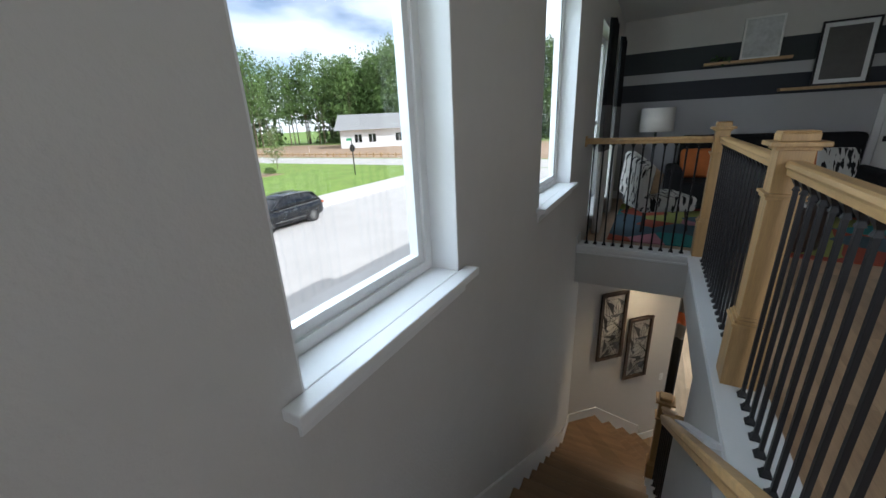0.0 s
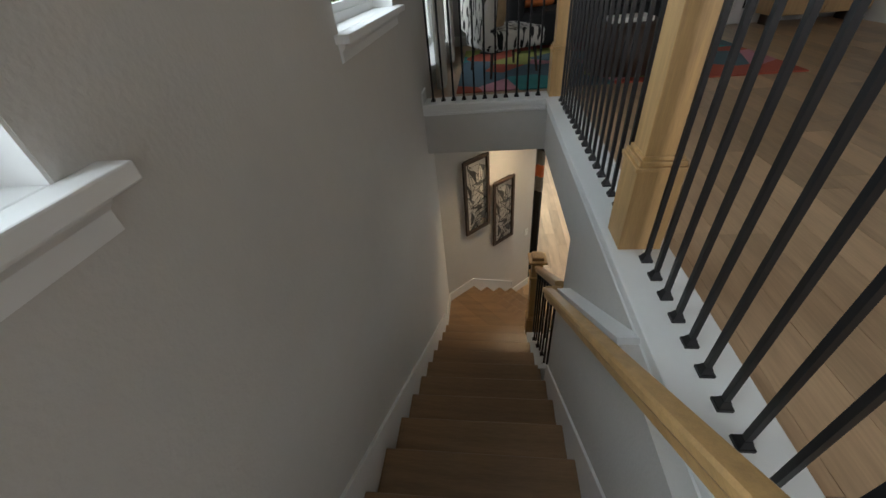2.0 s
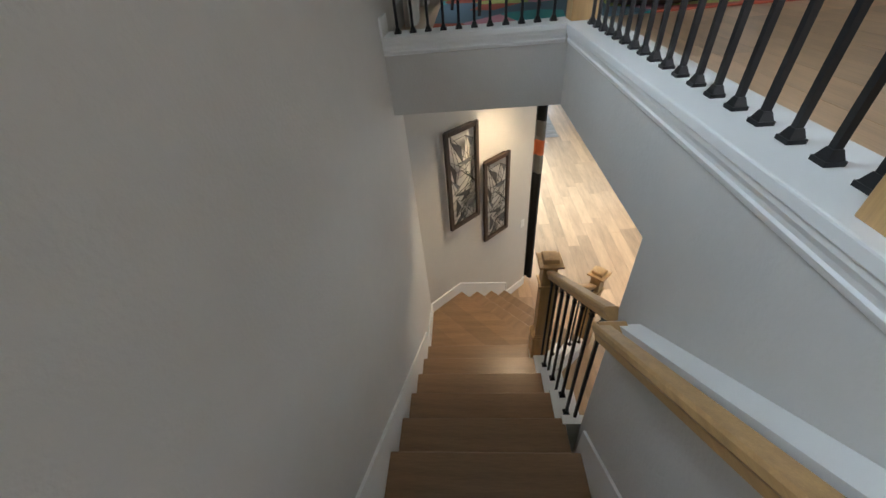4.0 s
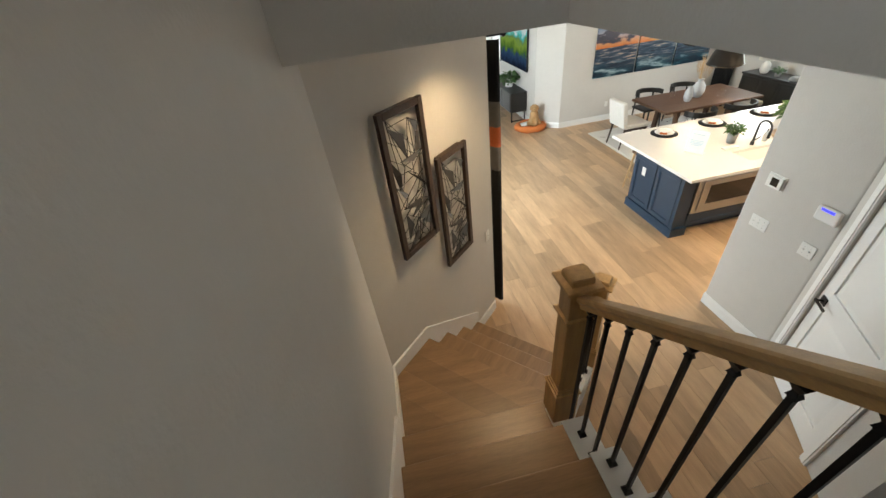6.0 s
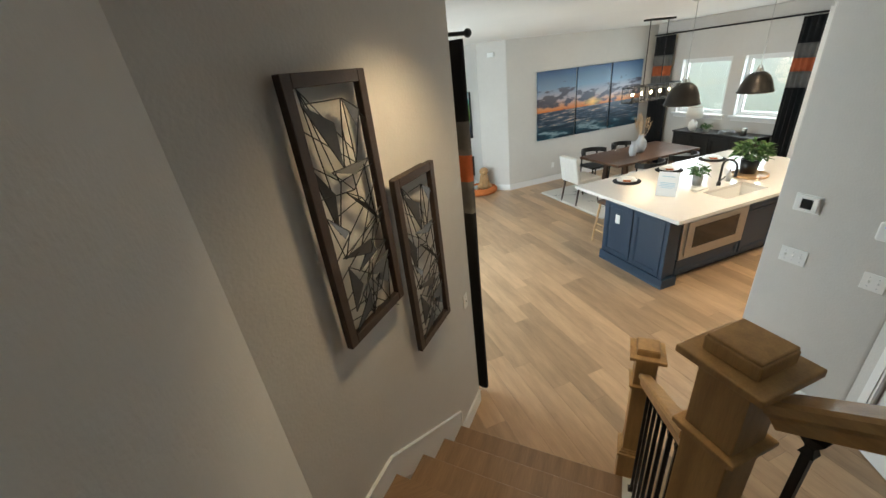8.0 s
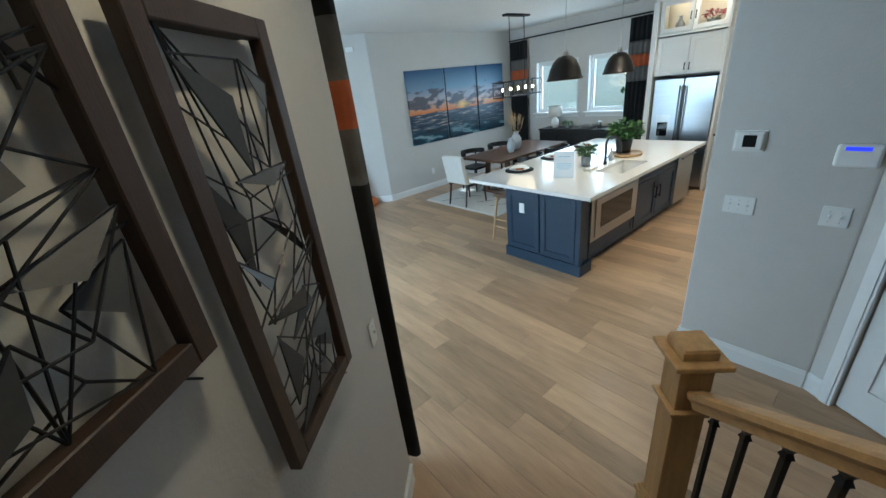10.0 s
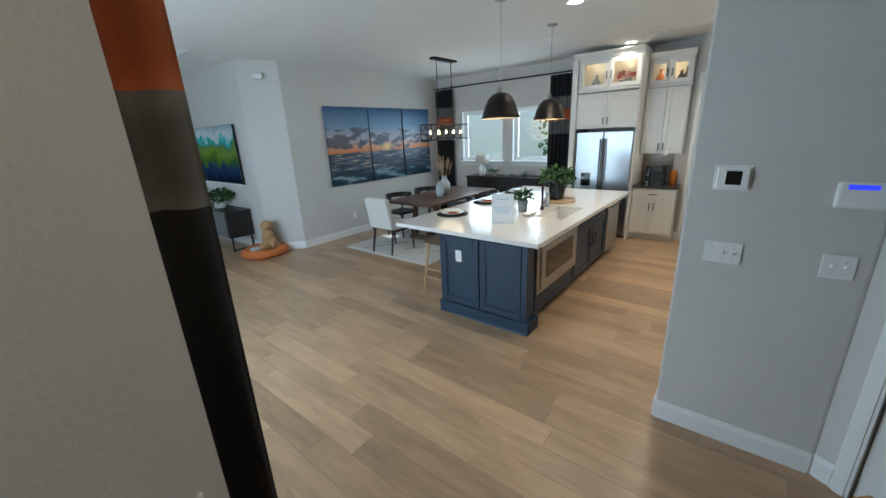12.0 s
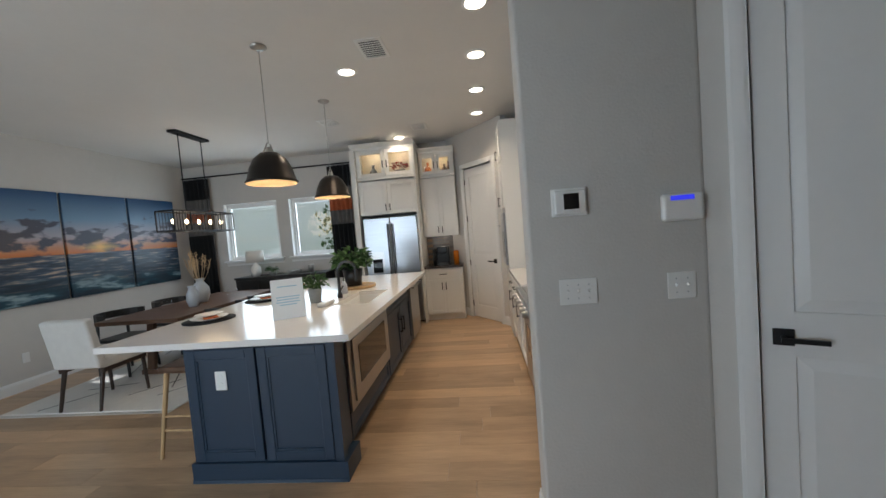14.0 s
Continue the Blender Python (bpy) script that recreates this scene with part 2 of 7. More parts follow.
# floors and ceilings
structure("floor", box(B(), 0, WX, -1.6, 18.4, -0.2, -0.012), "joint", "pale brown wood plank floor")
bm = B()
box(bm, 1.16, 5.2, -1.6, 7.4, CEIL + 0.22, UP - 0.012)
box(bm, 0, 1.16, 4.48, 7.4, CEIL + 0.22, UP - 0.012)
box(bm, 0, 0.99, -1.6, 0.59, CEIL + 0.22, UP - 0.012)
structure("floor_upper", bm, "joint")
TRAY = (0.6, 3.22, 11.0, 13.9)
bm = B()
box(bm, 1.16, WX, -1.6, TRAY[2], CEIL, CEIL + 0.2)
box(bm, 0, 1.16, 4.48, TRAY[2], CEIL, CEIL + 0.2)
box(bm, TRAY[1], WX, TRAY[2], DY + 3.4, CEIL, CEIL + 0.2)
box(bm, 0, TRAY[0], TRAY[2], 14.35, CEIL, CEIL + 0.2)
box(bm, TRAY[0], TRAY[1], TRAY[3], 14.35, CEIL, CEIL + 0.2)
for x0, x1, y0, y1 in ((TRAY[0] - .05, TRAY[0], TRAY[2], TRAY[3]), (TRAY[1], TRAY[1] + .05, TRAY[2], TRAY[3]), (TRAY[0] - .05, TRAY[1] + .05, TRAY[2] - .05, TRAY[2]), (TRAY[0] - .05, TRAY[1] + .05, TRAY[3], TRAY[3] + .05)):
    box(bm, x0, x1, y0, y1, CEIL + 0.2, CEIL + 0.36)
prism(bm, [(0.0, 3.9), (1.7, 4.35), (5.0, 2.95), (5.0, 3.15), (1.7, 4.55), (0.0, 4.1)], 14.35, 18.6, "y")
structure("ceiling", bm, "ceiling", "white painted ceiling with a tray")
M["tray"] = material("tray_paint", (0.20, 0.17, 0.155), 0.7, vary=0.1, scale=2)
structure("ceiling_tray", box(B(), TRAY[0] - .05, TRAY[1] + .05, TRAY[2] - .05, TRAY[3] + .05, CEIL + 0.36, CEIL + 0.45), "tray", "dark taupe painted tray ceiling")
structure("wall_gable", box(B(), 0, 5.0, 14.30, 14.345, CEIL + 0.21, 4.6), "wall")
structure("ceiling_upper", box(B(), -0.2, 5.4, -1.8, 7.6, TOP, TOP + 0.15), "ceiling")
bm = B()
prism(bm, [(-0.5, 6.33), (2.6, 7.7), (5.7, 6.33)], -2.3, 8.0, "y")
box(bm, 5.4, 8.9, -2.2, 11.4, CEIL + 0.46, CEIL + 0.6)
box(bm, -0.5, 5.36, 7.62, 14.2, CEIL + 0.47, CEIL + 0.61)
structure("roof", bm, "metal_grey")
# kitchen, dining and living walls
bm = wall_x(B(), WX, WX + 0.18, -1.6, DY + 0.15, GROUND, CEIL + 0.45, EAST_WIN)
structure("wall_east", bm, "wall")
structure("wall_dining", box(B(), 4.40, WX - 0.002, DY, DY + 0.15, 0, CEIL), "wall", "warm grey painted dining wall")
bm = B()
prism(bm, [(4.40, DY + 0.001), (4.40, DY + 0.15), (TX + 0.15, 11.42), (TX, 11.36)], 0, CEIL)
structure("wall_jog", bm, "wall")
structure("wall_television", box(B(), TX, TX + 0.15, 11.37, 14.75, 0, 3.6), "wall", "warm grey painted wall behind the television")
bm = B()
box(bm, TX + 0.15, 5.0, 14.60, 14.75, 0, 3.6)
box(bm, 4.42, 4.56, 16.1, 18.4, 0, 3.6)
box(bm, 5.0, 5.12, 14.6, 16.2, 0, 3.6)
box(bm, 4.56, 5.0, 16.1, 16.25, 0, 3.6)
structure("wall_hall", bm, "wall")
bm = wall_y(B(), 18.4, 18.58, 0, 5.1, 0, 2.7, [(0.5, 3.95, 0.0, 2.43)])
prism(bm, [(0, 2.7), (5.1, 2.7), (5.1, 3.05), (3.3, 3.05), (1.2, 3.05), (0, 3.05)], 18.4, 18.58, "y")
prism(bm, [(0, 3.05), (0.5, 3.05), (0.5, 4.7), (0, 4.7)], 18.4, 18.58, "y")
prism(bm, [(3.25, 3.05), (5.1, 3.05), (5.1, 4.7), (3.25, 4.7)], 18.4, 18.58, "y")
prism(bm, [(0.5, 3.78), (1.7, 3.95), (3.25, 3.30), (3.25, 4.7), (0.5, 4.7)], 18.4, 18.58, "y")
structure("wall_patio", bm, "wall", "warm grey wall round the patio doors")
structure("wall_kitchen", box(B(), 3.58, WX - 0.002, 4.32, 4.46, 0, CEIL), "wall")
bm = B()
prism(bm, [(3.40, 4.50), (3.58, 4.32), (3.58, 5.245), (3.40, 5.245)], 0, CEIL)
structure("wall_thermostat", bevel(bm, 0.012, 2), "wall", "grey painted wall end with controls")
bm = B()
box(bm, 0.003, 0.165, 0, 0.12, 0, CEIL, CLOSET)
box(bm, 0.165, 0.985, 0, 0.12, 2.47, CEIL, CLOSET)
box(bm, 0.985, 2.5, 0, 0.12, 0, CEIL, CLOSET)
structure("wall_closet", bm, "wall")
structure("wall_south", box(wall_y(B(), -1.8, -1.6, -0.2, 5.35, 0, TOP, [FILL_WIN]), 5.35, WX + 0.18, -1.8, -1.6, 0, CEIL + 0.45), "wall")
PANTRY = pose(8.02, 5.755, 0, 0, 0, 218)      # along the angled pantry wall
bm = B()
box(bm, -0.28, 0.17, 0, 0.1, 0, CEIL, PANTRY)
box(bm, 0.17, 0.89, 0, 0.1, 2.46, CEIL, PANTRY)
box(bm, 0.89, 1.15, 0, 0.1, 0, CEIL, PANTRY)
structure("wall_pantry", bm, "wall")
# upper room
LY = 7.40
structure("wall_loft_north", box(B(), 0, 5.2, LY, LY + 0.15, UP, TOP), "wall", "striped wall of the upper room")
structure("wall_loft_east", box(B(), 5.2, 5.35, -1.6, LY + 0.15, CEIL + 0.22, TOP), "wall")
M["navy_paint"] = material("navy_paint", (0.018, 0.022, 0.032), 0.6, vary=0.06, scale=3)
M["teal_paint"] = material("dark_green_paint", (0.022, 0.030, 0.034), 0.6, vary=0.06, scale=3)
M["pale_paint"] = material("pale_paint", (0.45, 0.45, 0.46), 0.6, vary=0.03, scale=3)
for z0, z1, mm in ((5.39, 5.70, "teal_paint"), (5.245, 5.39, "pale_paint"), (4.985, 5.245, "navy_paint"), (UP + 0.12, 4.985, "pale_paint")):
    structure("trim", box(B(), 0.004, 5.19, LY - 0.004, LY, z0, z1), mm)

# ---- trim: baseboards, casings, sills ----


def baseboard(m, length, h=0.13, t=0.014):
    """A moulded baseboard along x of m, its back on y = 0, facing -y."""
    bm = B()
    prism(bm, [(0, 0), (-t, 0), (-t, h - 0.03), (-t * 0.55, h - 0.012), (-t * 0.4, h), (0, h)], 0, length, "x", m)
    return structure("baseboard", bm, "white", "white painted baseboard")


baseboard(pose(4.40, DY, 0), 3.9)
baseboard(pose(TX, 14.75, 0, 0, 0, -90), 3.38)
baseboard(pose(TX, 11.36, 0, 0, 0, math.degrees(math.atan2(DY - 11.36, 4.40 - TX))), 0.61)
baseboard(pose(3.40, 5.245, 0, 0, 0, -90), 0.74)
baseboard(pose(3.58, 5.245, 0, 0, 0, 180), 0.18)
baseboard(CLOSET, 0.09)
baseboard(pose(4.42, 18.4, 0, 0, 0, -90), 2.3)
baseboard(pose(0, LY - 0.004, UP), 3.05)
for a, b in ((-0.28, 0.10), (0.96, 1.15)):
    baseboard(PANTRY @ pose(a, 0, 0), b - a)


def casing(m, w, h, t=0.018, cw=0.072):
    """A flat moulded casing round an opening w by h, facing -y of m."""
    bm = B()
    for x0, x1, z0, z1 in ((-cw, 0, 0, h + cw), (w, w + cw, 0, h + cw), (0, w, h, h + cw)):
        box(bm, x0, x1, -t, 0.0, z0, z1, m)
        if x1 - x0 < z1 - z0:
            box(bm, x0 + 0.014, x1 - 0.014, -t - 0.006, -t, z0, z1 - 0.014, m)
        else:
            box(bm, x0, x1, -t - 0.006, -t, z0 + 0.014, z1 - 0.014, m)
    return structure("trim", bm, "white", "white painted door casing")


def panel_door(name, m, w, h, label, hinge_side, group=""):
    """A two-panel door facing -y of m, with its lever and hinges."""
    d = thing(name, label, "door", m, group)
    tagged(d, kind="structure")
    st = 0.105
    bm = B()
    box(bm, 0, st, -0.004, 0.032, 0, h), box(bm, w - st, w, -0.004, 0.032, 0, h)
    for z0, z1 in ((0, 0.2), (0.86, 1.04), (h - 0.13, h)):
        box(bm, st, w - st, -0.0035, 0.032, z0, z1)
    part("door_frame", bm, "white", d)
    for z0, z1 in ((0.2, 0.86), (1.04, h - 0.13)):
        bm = B()
        box(bm, st, w - st, 0.012, 0.026, z0, z1)
        bm2 = [(st, z0), (w - st, z0), (w - st, z1), (st, z1)]
        inner = [(st + 0.05, z0 + 0.05), (w - st - 0.05, z0 + 0.05), (w - st - 0.05, z1 - 0.05), (st + 0.05, z1 - 0.05)]
        vo = [bm.verts.new((x, 0.010, z)) for x, z in bm2]
        vi = [bm.verts.new((x, 0.001, z)) for x, z in inner]
        for i in range(4):
            j = (i + 1) % 4
            bm.faces.new((vo[i], vo[j], vi[j], vi[i]))
        bm.faces.new(vi)
        part("door_panel", bm, "white", d)
    kx, s = (0.07, 1) if hinge_side > 0 else (w - 0.07, -1)
    lever = part("door_handle", bevel(box(B(), kx - 0.033, kx + 0.033, -0.014, -0.004, 0.905, 0.972), 0.002), "iron", d, "square black lever handle")
    bm = tube(B(), (kx, -0.014, 0.938), (kx, -0.055, 0.938), 0.009)
    box(bm, kx - 0.012, kx + s * 0.125, -0.062, -0.050, 0.929, 0.947)
    part("lever", bm, "iron", lever)
    hx = w + 0.002 if hinge_side > 0 else -0.002
    for z in (0.22, h * 0.37, h * 0.67, h - 0.2):
        part("hinge", box(B(), hx - 0.01, hx + 0.01, -0.012, -0.002, z - 0.045, z + 0.045), "iron", d, "black door hinge")
    return d


casing(CLOSET @ pose(0.165, 0, 0), 0.82, 2.47)
panel_door("door_1", CLOSET @ pose(0.172, 0.02, 0.012), 0.806, 2.44, "closed white two-panel closet door with black lever", 1)
casing(PANTRY @ pose(0.17, 0, 0), 0.72, 2.46)
panel_door("door_2", PANTRY @ pose(0.176, 0.02, 0.012), 0.708, 2.43, "closed white two-panel pantry door with black lever", -1)
casing(pose(3.13, LY - 0.004, UP), 0.83, 1.42)
panel_door("door_3", pose(3.136, LY - 0.02, UP + 0.01), 0.818, 1.40, "closed pale grey door in the striped wall", 1)


def window(name, m, w, h, label, split=False, sill=True, depth=0.12):
    """A vinyl window: opening w by h seen from -y of m, the wall face at y = 0."""
    d = thing(name, label, "window", m)
    tagged(d, kind="structure")
    bm = B()
    fw = 0.05
    for x0, x1, z0, z1 in ((0, fw, 0, h), (w - fw, w, 0, h), (fw, w - fw, 0, fw), (fw, w - fw, h - fw, h)):
        box(bm, x0, x1, depth, depth + 0.06, z0, z1)
    fr = part("window_frame", bm, "white", d)
    bm = B()
    for x0, x1, z0, z1 in ((fw, fw + 0.035, fw, h - fw), (w - fw - 0.035, w - fw, fw, h - fw), (fw + .035, w - fw - .035, fw, fw + 0.035), (fw + .035, w - fw - .035, h - fw - 0.035, h - fw)):
        box(bm, x0, x1, depth + 0.012, depth + 0.05, z0, z1)
    if split:
        box(bm, fw, w - fw, depth + 0.01, depth + 0.05, h * 0.5 - 0.02, h * 0.5 + 0.02)
    part("sash", bm, "white", fr)
    pane = part("pane", box(B(), fw + .035, w - fw - .035, depth + 0.03, depth + 0.034, fw + .035, h - fw - .035), "glass", d)
    pane.visible_shadow = False
    bm = B()
    for x0, x1 in ((-0.001, 0.006), (w - 0.006, w + 0.001)):
        box(bm, x0, x1, 0.001, depth, 0, h)
    box(bm, 0.006, w - 0.006, 0.001, depth, h - 0.006, h)
    part("jamb", bm, "white", d)
    if sill:
        bm = box(B(), -0.06, w + 0.065, -0.06, -0.001, -0.02, 0.012)
        box(bm, 0.007, w - 0.007, -0.001, depth, -0.012, 0.012)
        bm = bevel(bm, 0.004)
        part("window_sill", bm, "white", d, "white painted sill board")
        bm = B()
        prism(bm, [(-0.001, -0.02), (-0.030, -0.02), (-0.026, -0.035), (-0.012, -0.05), (-0.012, -0.085), (-0.001, -0.09)], -0.03, w + 0.03, "x")
        part("apron", bm, "white", d)
    return d


WEST = lambda y, z: pose(0, y, z, 0, 0, 90)
for i, (a, b, z0, z1) in enumerate(WINDOWS):
    window("window_%d" % (i + 1), WEST(a, z0), b - a, z1 - z0, "white framed stairwell window with a painted sill")
window("window_3", WEST(LOFT_WIN[0], LOFT_WIN[2]), LOFT_WIN[1] - LOFT_WIN[0], LOFT_WIN[3] - LOFT_WIN[2], "white framed window of the upper room", True)
window("window_4", WEST(LIV_WIN[0], LIV_WIN[2]), LIV_WIN[1] - LIV_WIN[0], LIV_WIN[3] - LIV_WIN[2], "wide white framed living room window", True)
for i, (a, b, z0, z1) in enumerate(EAST_WIN):
    window("window_%d" % (i + 5), pose(WX, b, z0, 0, 0, -90), b - a, z1 - z0, "white framed dining window", False, True, 0.08)
a, b, z0, z1 = FILL_WIN
window("window_7", pose(b, -1.6, z0, 0, 0, 180), b - a, z1 - z0, "wide white framed window, unseen, added to light the stairwell", True)
# sliding patio doors
pd = tagged(thing("door_4", "white framed glass patio doors, partly slid open", "patio door"), kind="structure")
for a, b, yy in ((0.5, 1.7, 18.50), (1.7, 2.9, 18.50)):
    bm = B()
    for x0, x1, z0, z1 in ((a, a + 0.06, 0, 2.43), (b - 0.06, b, 0, 2.43), (a + 0.06, b - 0.06, 0, 0.08), (a + 0.06, b - 0.06, 2.36, 2.43)):
        box(bm, x0, x1, yy, yy + 0.05, z0, z1)
    leaf = part("door_leaf", bm, "white", pd)
    pane = part("pane", box(B(), a + 0.06, b - 0.06, yy + 0.02, yy + 0.026, 0.08, 2.36), "glass", leaf)
    pane.visible_shadow = False
bm = B()
for x0, x1, z0, z1 in ((0.42, 0.5, 0, 2.5), (3.95, 4.03, 0, 2.5), (0.5, 3.95, 2.43, 2.5)):
    box(bm, x0, x1, 18.385, 18.40, z0, z1)
part("casing", bm, "white", pd)

# ---- stairs, steps and balustrades ----
flight = tagged(thing("stairs", "wood plank stairs with white skirts", "stairs"), kind="structure")
tread_me, riser_me = None, None
for k in range(13):
    z, y = 0.95 + RISE * k, NOSE - GO * k
    m = pose(0, y, z)
    if tread_me is None:
        bm = box(B(), 0.018, 0.9615, -GO - 0.025, 0, -0.03, 0)
        bmesh.ops.bevel(bm, geom=[e for e in bm.edges if all(v.co.y > -0.001 for v in e.verts)], offset=0.01, segments=3, affect="EDGES", profile=0.5)
        tread_me = mesh_of("tread", bm, "tread")
        riser_me = mesh_of("riser", box(B(), 0.018, 0.9615, -0.042, -0.024, -RISE, -0.03), "tread")
    for nm, me in (("tread", tread_me), ("riser", riser_me)):
        ob = new(nm, me)
        ob.parent, ob.matrix_basis = flight, m
# top riser and the nosing of the upper floor
top_riser = new("riser", riser_me)
top_riser.parent, top_riser.matrix_basis = flight, pose(0, NOSE - GO * 13, UP)
part("nosing", bevel(box(B(), 0.018, 0.9615, NOSE - GO * 13 - 0.043, NOSE - GO * 13, UP - 0.027, UP), 0.008, 2), "tread", flight)
# landing and the lower flight, turned along the angled wall
RW = 1.13       # width of the lower flight
bm = B()
prism(bm, [(0.016, NOSE - 0.06), (0.945, NOSE - 0.06), (1.09, 4.16), (0.44 * 0.7071 + RW * 0.7071, K + 0.44 * 0.7071 - RW * 0.7071), (0.44 * 0.7071 + 0.012, K + 0.44 * 0.7071 - 0.012), (0.016, K)], 0.735, 0.76)
part("landing", bm, "joint", flight)
U = [0.44, 0.705, 0.97, 1.235]


def landing_piece(v0, v1):
    """A strip of landing board between two distances along the angled wall."""
    def clip(poly, f):
        out = []
        for i, p in enumerate(poly):
            q = poly[(i + 1) % len(poly)]
            a, b = f(p), f(q)
            if a >= 0:
                out.append(p)
            if a * b < 0:
                s = a / (a - b)
                out.append((p[0] + s * (q[0] - p[0]), p[1] + s * (q[1] - p[1])))
        return out
    along = lambda p: (p[0] + p[1] - K) * 0.7071
    poly = [(0.016, NOSE - 0.06), (0.945, NOSE - 0.06), (1.10, 4.18), (0.44 * 0.7071 + RW * 0.7071, K + 0.44 * 0.7071 - RW * 0.7071), (0.44 * 0.7071 + 0.012, K + 0.44 * 0.7071 - 0.012), (0.016, K)]
    poly = clip(poly, lambda p: along(p) - v0)
    return clip(poly, lambda p: v1 - along(p))


v = 0.44
while v > -0.8:
    poly = landing_piece(v - 0.1795, v - 0.0005)
    if len(poly) > 2:
        part("landing_board", prism(B(), poly, 0.742, 0.764), "tread", flight)
    v -= 0.18
for i, u in enumerate(U):
    z = 0.76 - RISE * i
    part("riser", box(B(), u - 0.036, u - 0.02, -RW, -0.012, z - RISE, z - 0.028, D45), "tread", flight)
    if i:
        bm = box(B(), U[i - 1] - 0.036, u, -RW, -0.012, z - 0.028, z)
        bmesh.ops.bevel(bm, geom=[e for e in bm.edges if all(q.co.x > u - 0.001 for q in e.verts)], offset=0.01, segments=3, affect="EDGES", profile=0.5)
        part("tread", bm, "tread", flight, m=D45)
bm = box(B(), U[0] - 0.02, U[0], -RW, -0.012, 0.732, 0.76, D45)
part("nosing", bm, "tread", flight)
part("carcass", prism(B(), [(0.98, 4.05), (0.98, 3.0), (1.10, 3.0), (1.10, 4.1), (1.72, 4.72), (1.65, 4.76)], 0.0, 0.17), "wall", flight)

# skirt boards
sk = slope
bm = prism(B(), [(4.16, 0.90), (4.16, 1.06), (0.45, 1.06 + 3.71 * sk), (0.45, 0.78 + 3.71 * sk), (4.08, 0.80)], 0.001, 0.017, "x")
structure("trim", bm, "white", "white painted stair skirt board")
bm = prism(B(), [(2.80, 1.75), (2.80, 2.03), (0.45, 2.03 + 2.35 * sk), (0.45, 1.7 + 2.35 * sk)], 0.962, 0.975, "x")
structure("trim", bm, "white", "white painted stair skirt board")
structure("trim", box(B(), 0.001, 0.016, 4.16, K - 0.002, 0.76, 0.90), "white", "white painted landing baseboard")
bm = prism(B(), [(0.0, 0.762), (0.0, 0.90), (0.44, 0.90), (1.26, 0.90 - 0.82 * sk), (1.26, 0.14), (1.660, 0.135), (1.660, 0), (1.19, 0), (0.44, 0.70)], -0.013, -0.001, "y", D45)
structure("trim", bm, "white", "white painted stair skirt board")
bm = prism(B(), [(0.0, 0.900), (0.44, 0.900), (1.26, 0.90 - 0.82 * sk), (1.26, 0.14), (1.660, 0.135), (1.660, 0.128), (1.245, 0.128), (1.245, 0.887 - 0.80 * sk), (0.43, 0.888), (0.0, 0.888)], -0.019, -0.013, "y", D45)
structure("trim", bm, "white")
# sloping ledge cap and level caps on the half walls
bm = B()
bar(bm, (1.005, 2.81, 2.782), (1.005, 1.92, 2.782 + 0.89 * sk), 0.078, 0.03, (0, 0, 1))
structure("trim", bm, "white", "white sloping ledge cap")
for name, x0, x1, y0, y1 in (("trim", 1.022, 1.25, -1.5, 4.305), ("trim", 0.0, 1.25, 4.305, 4.52)):
    structure(name, bevel(box(B(), x0, x1, y0, y1, UP + 0.04, UP + 0.072), 0.005), "white", "white painted half wall cap")
bm = B()
prism(bm, [(1.045, UP + 0.04), (1.029, UP + 0.04), (1.029, UP + 0.026), (1.035, UP + 0.012), (1.037, UP), (1.033, UP - 0.006), (1.038, UP - 0.022), (1.045, UP - 0.026)], -1.5, 4.31, "y")
structure("trim", bm, "white", "white moulding under the cap")
bm = B()
prism(bm, [(4.33, UP + 0.04), (4.312, UP + 0.04), (4.312, UP + 0.026), (4.319, UP + 0.012), (4.321, UP), (4.317, UP - 0.006), (4.323, UP - 0.022), (4.33, UP - 0.026)], 0.0, 1.028, "x")
structure("trim", bm, "white", "white moulding under the cap")
structure("trim", box(B(), 0.001, 0.014, 4.30, 4.50, UP + 0.073, UP + 0.17), "white")
# white stepped stringer under the lower balusters
bm = B()
for k in range(0, 5):
    z, y = 0.95 + RISE * k, NOSE - GO * k
    box(bm, 0.946, 1.10, max(y - GO, 2.98), y + (0.012 if k else -0.06), z - RISE - 0.1, z + 0.006)
structure("trim", bm, "white", "white stepped stair stringer")
bm = B()
for i in (1, 2, 3):
    z = 0.76 - RISE * i
    box(bm, U[i - 1] - 0.03, U[i] + 0.012, -RW - 0.10, -RW - 0.001, max(z - RISE - 0.1, 0), z + 0.006, D45)
box(bm, 0.30, U[0] + 0.012, -RW - 0.10, -RW - 0.001, 0.3, 0.766, D45)
structure("trim", bm, "white", "white stepped stair stringer")


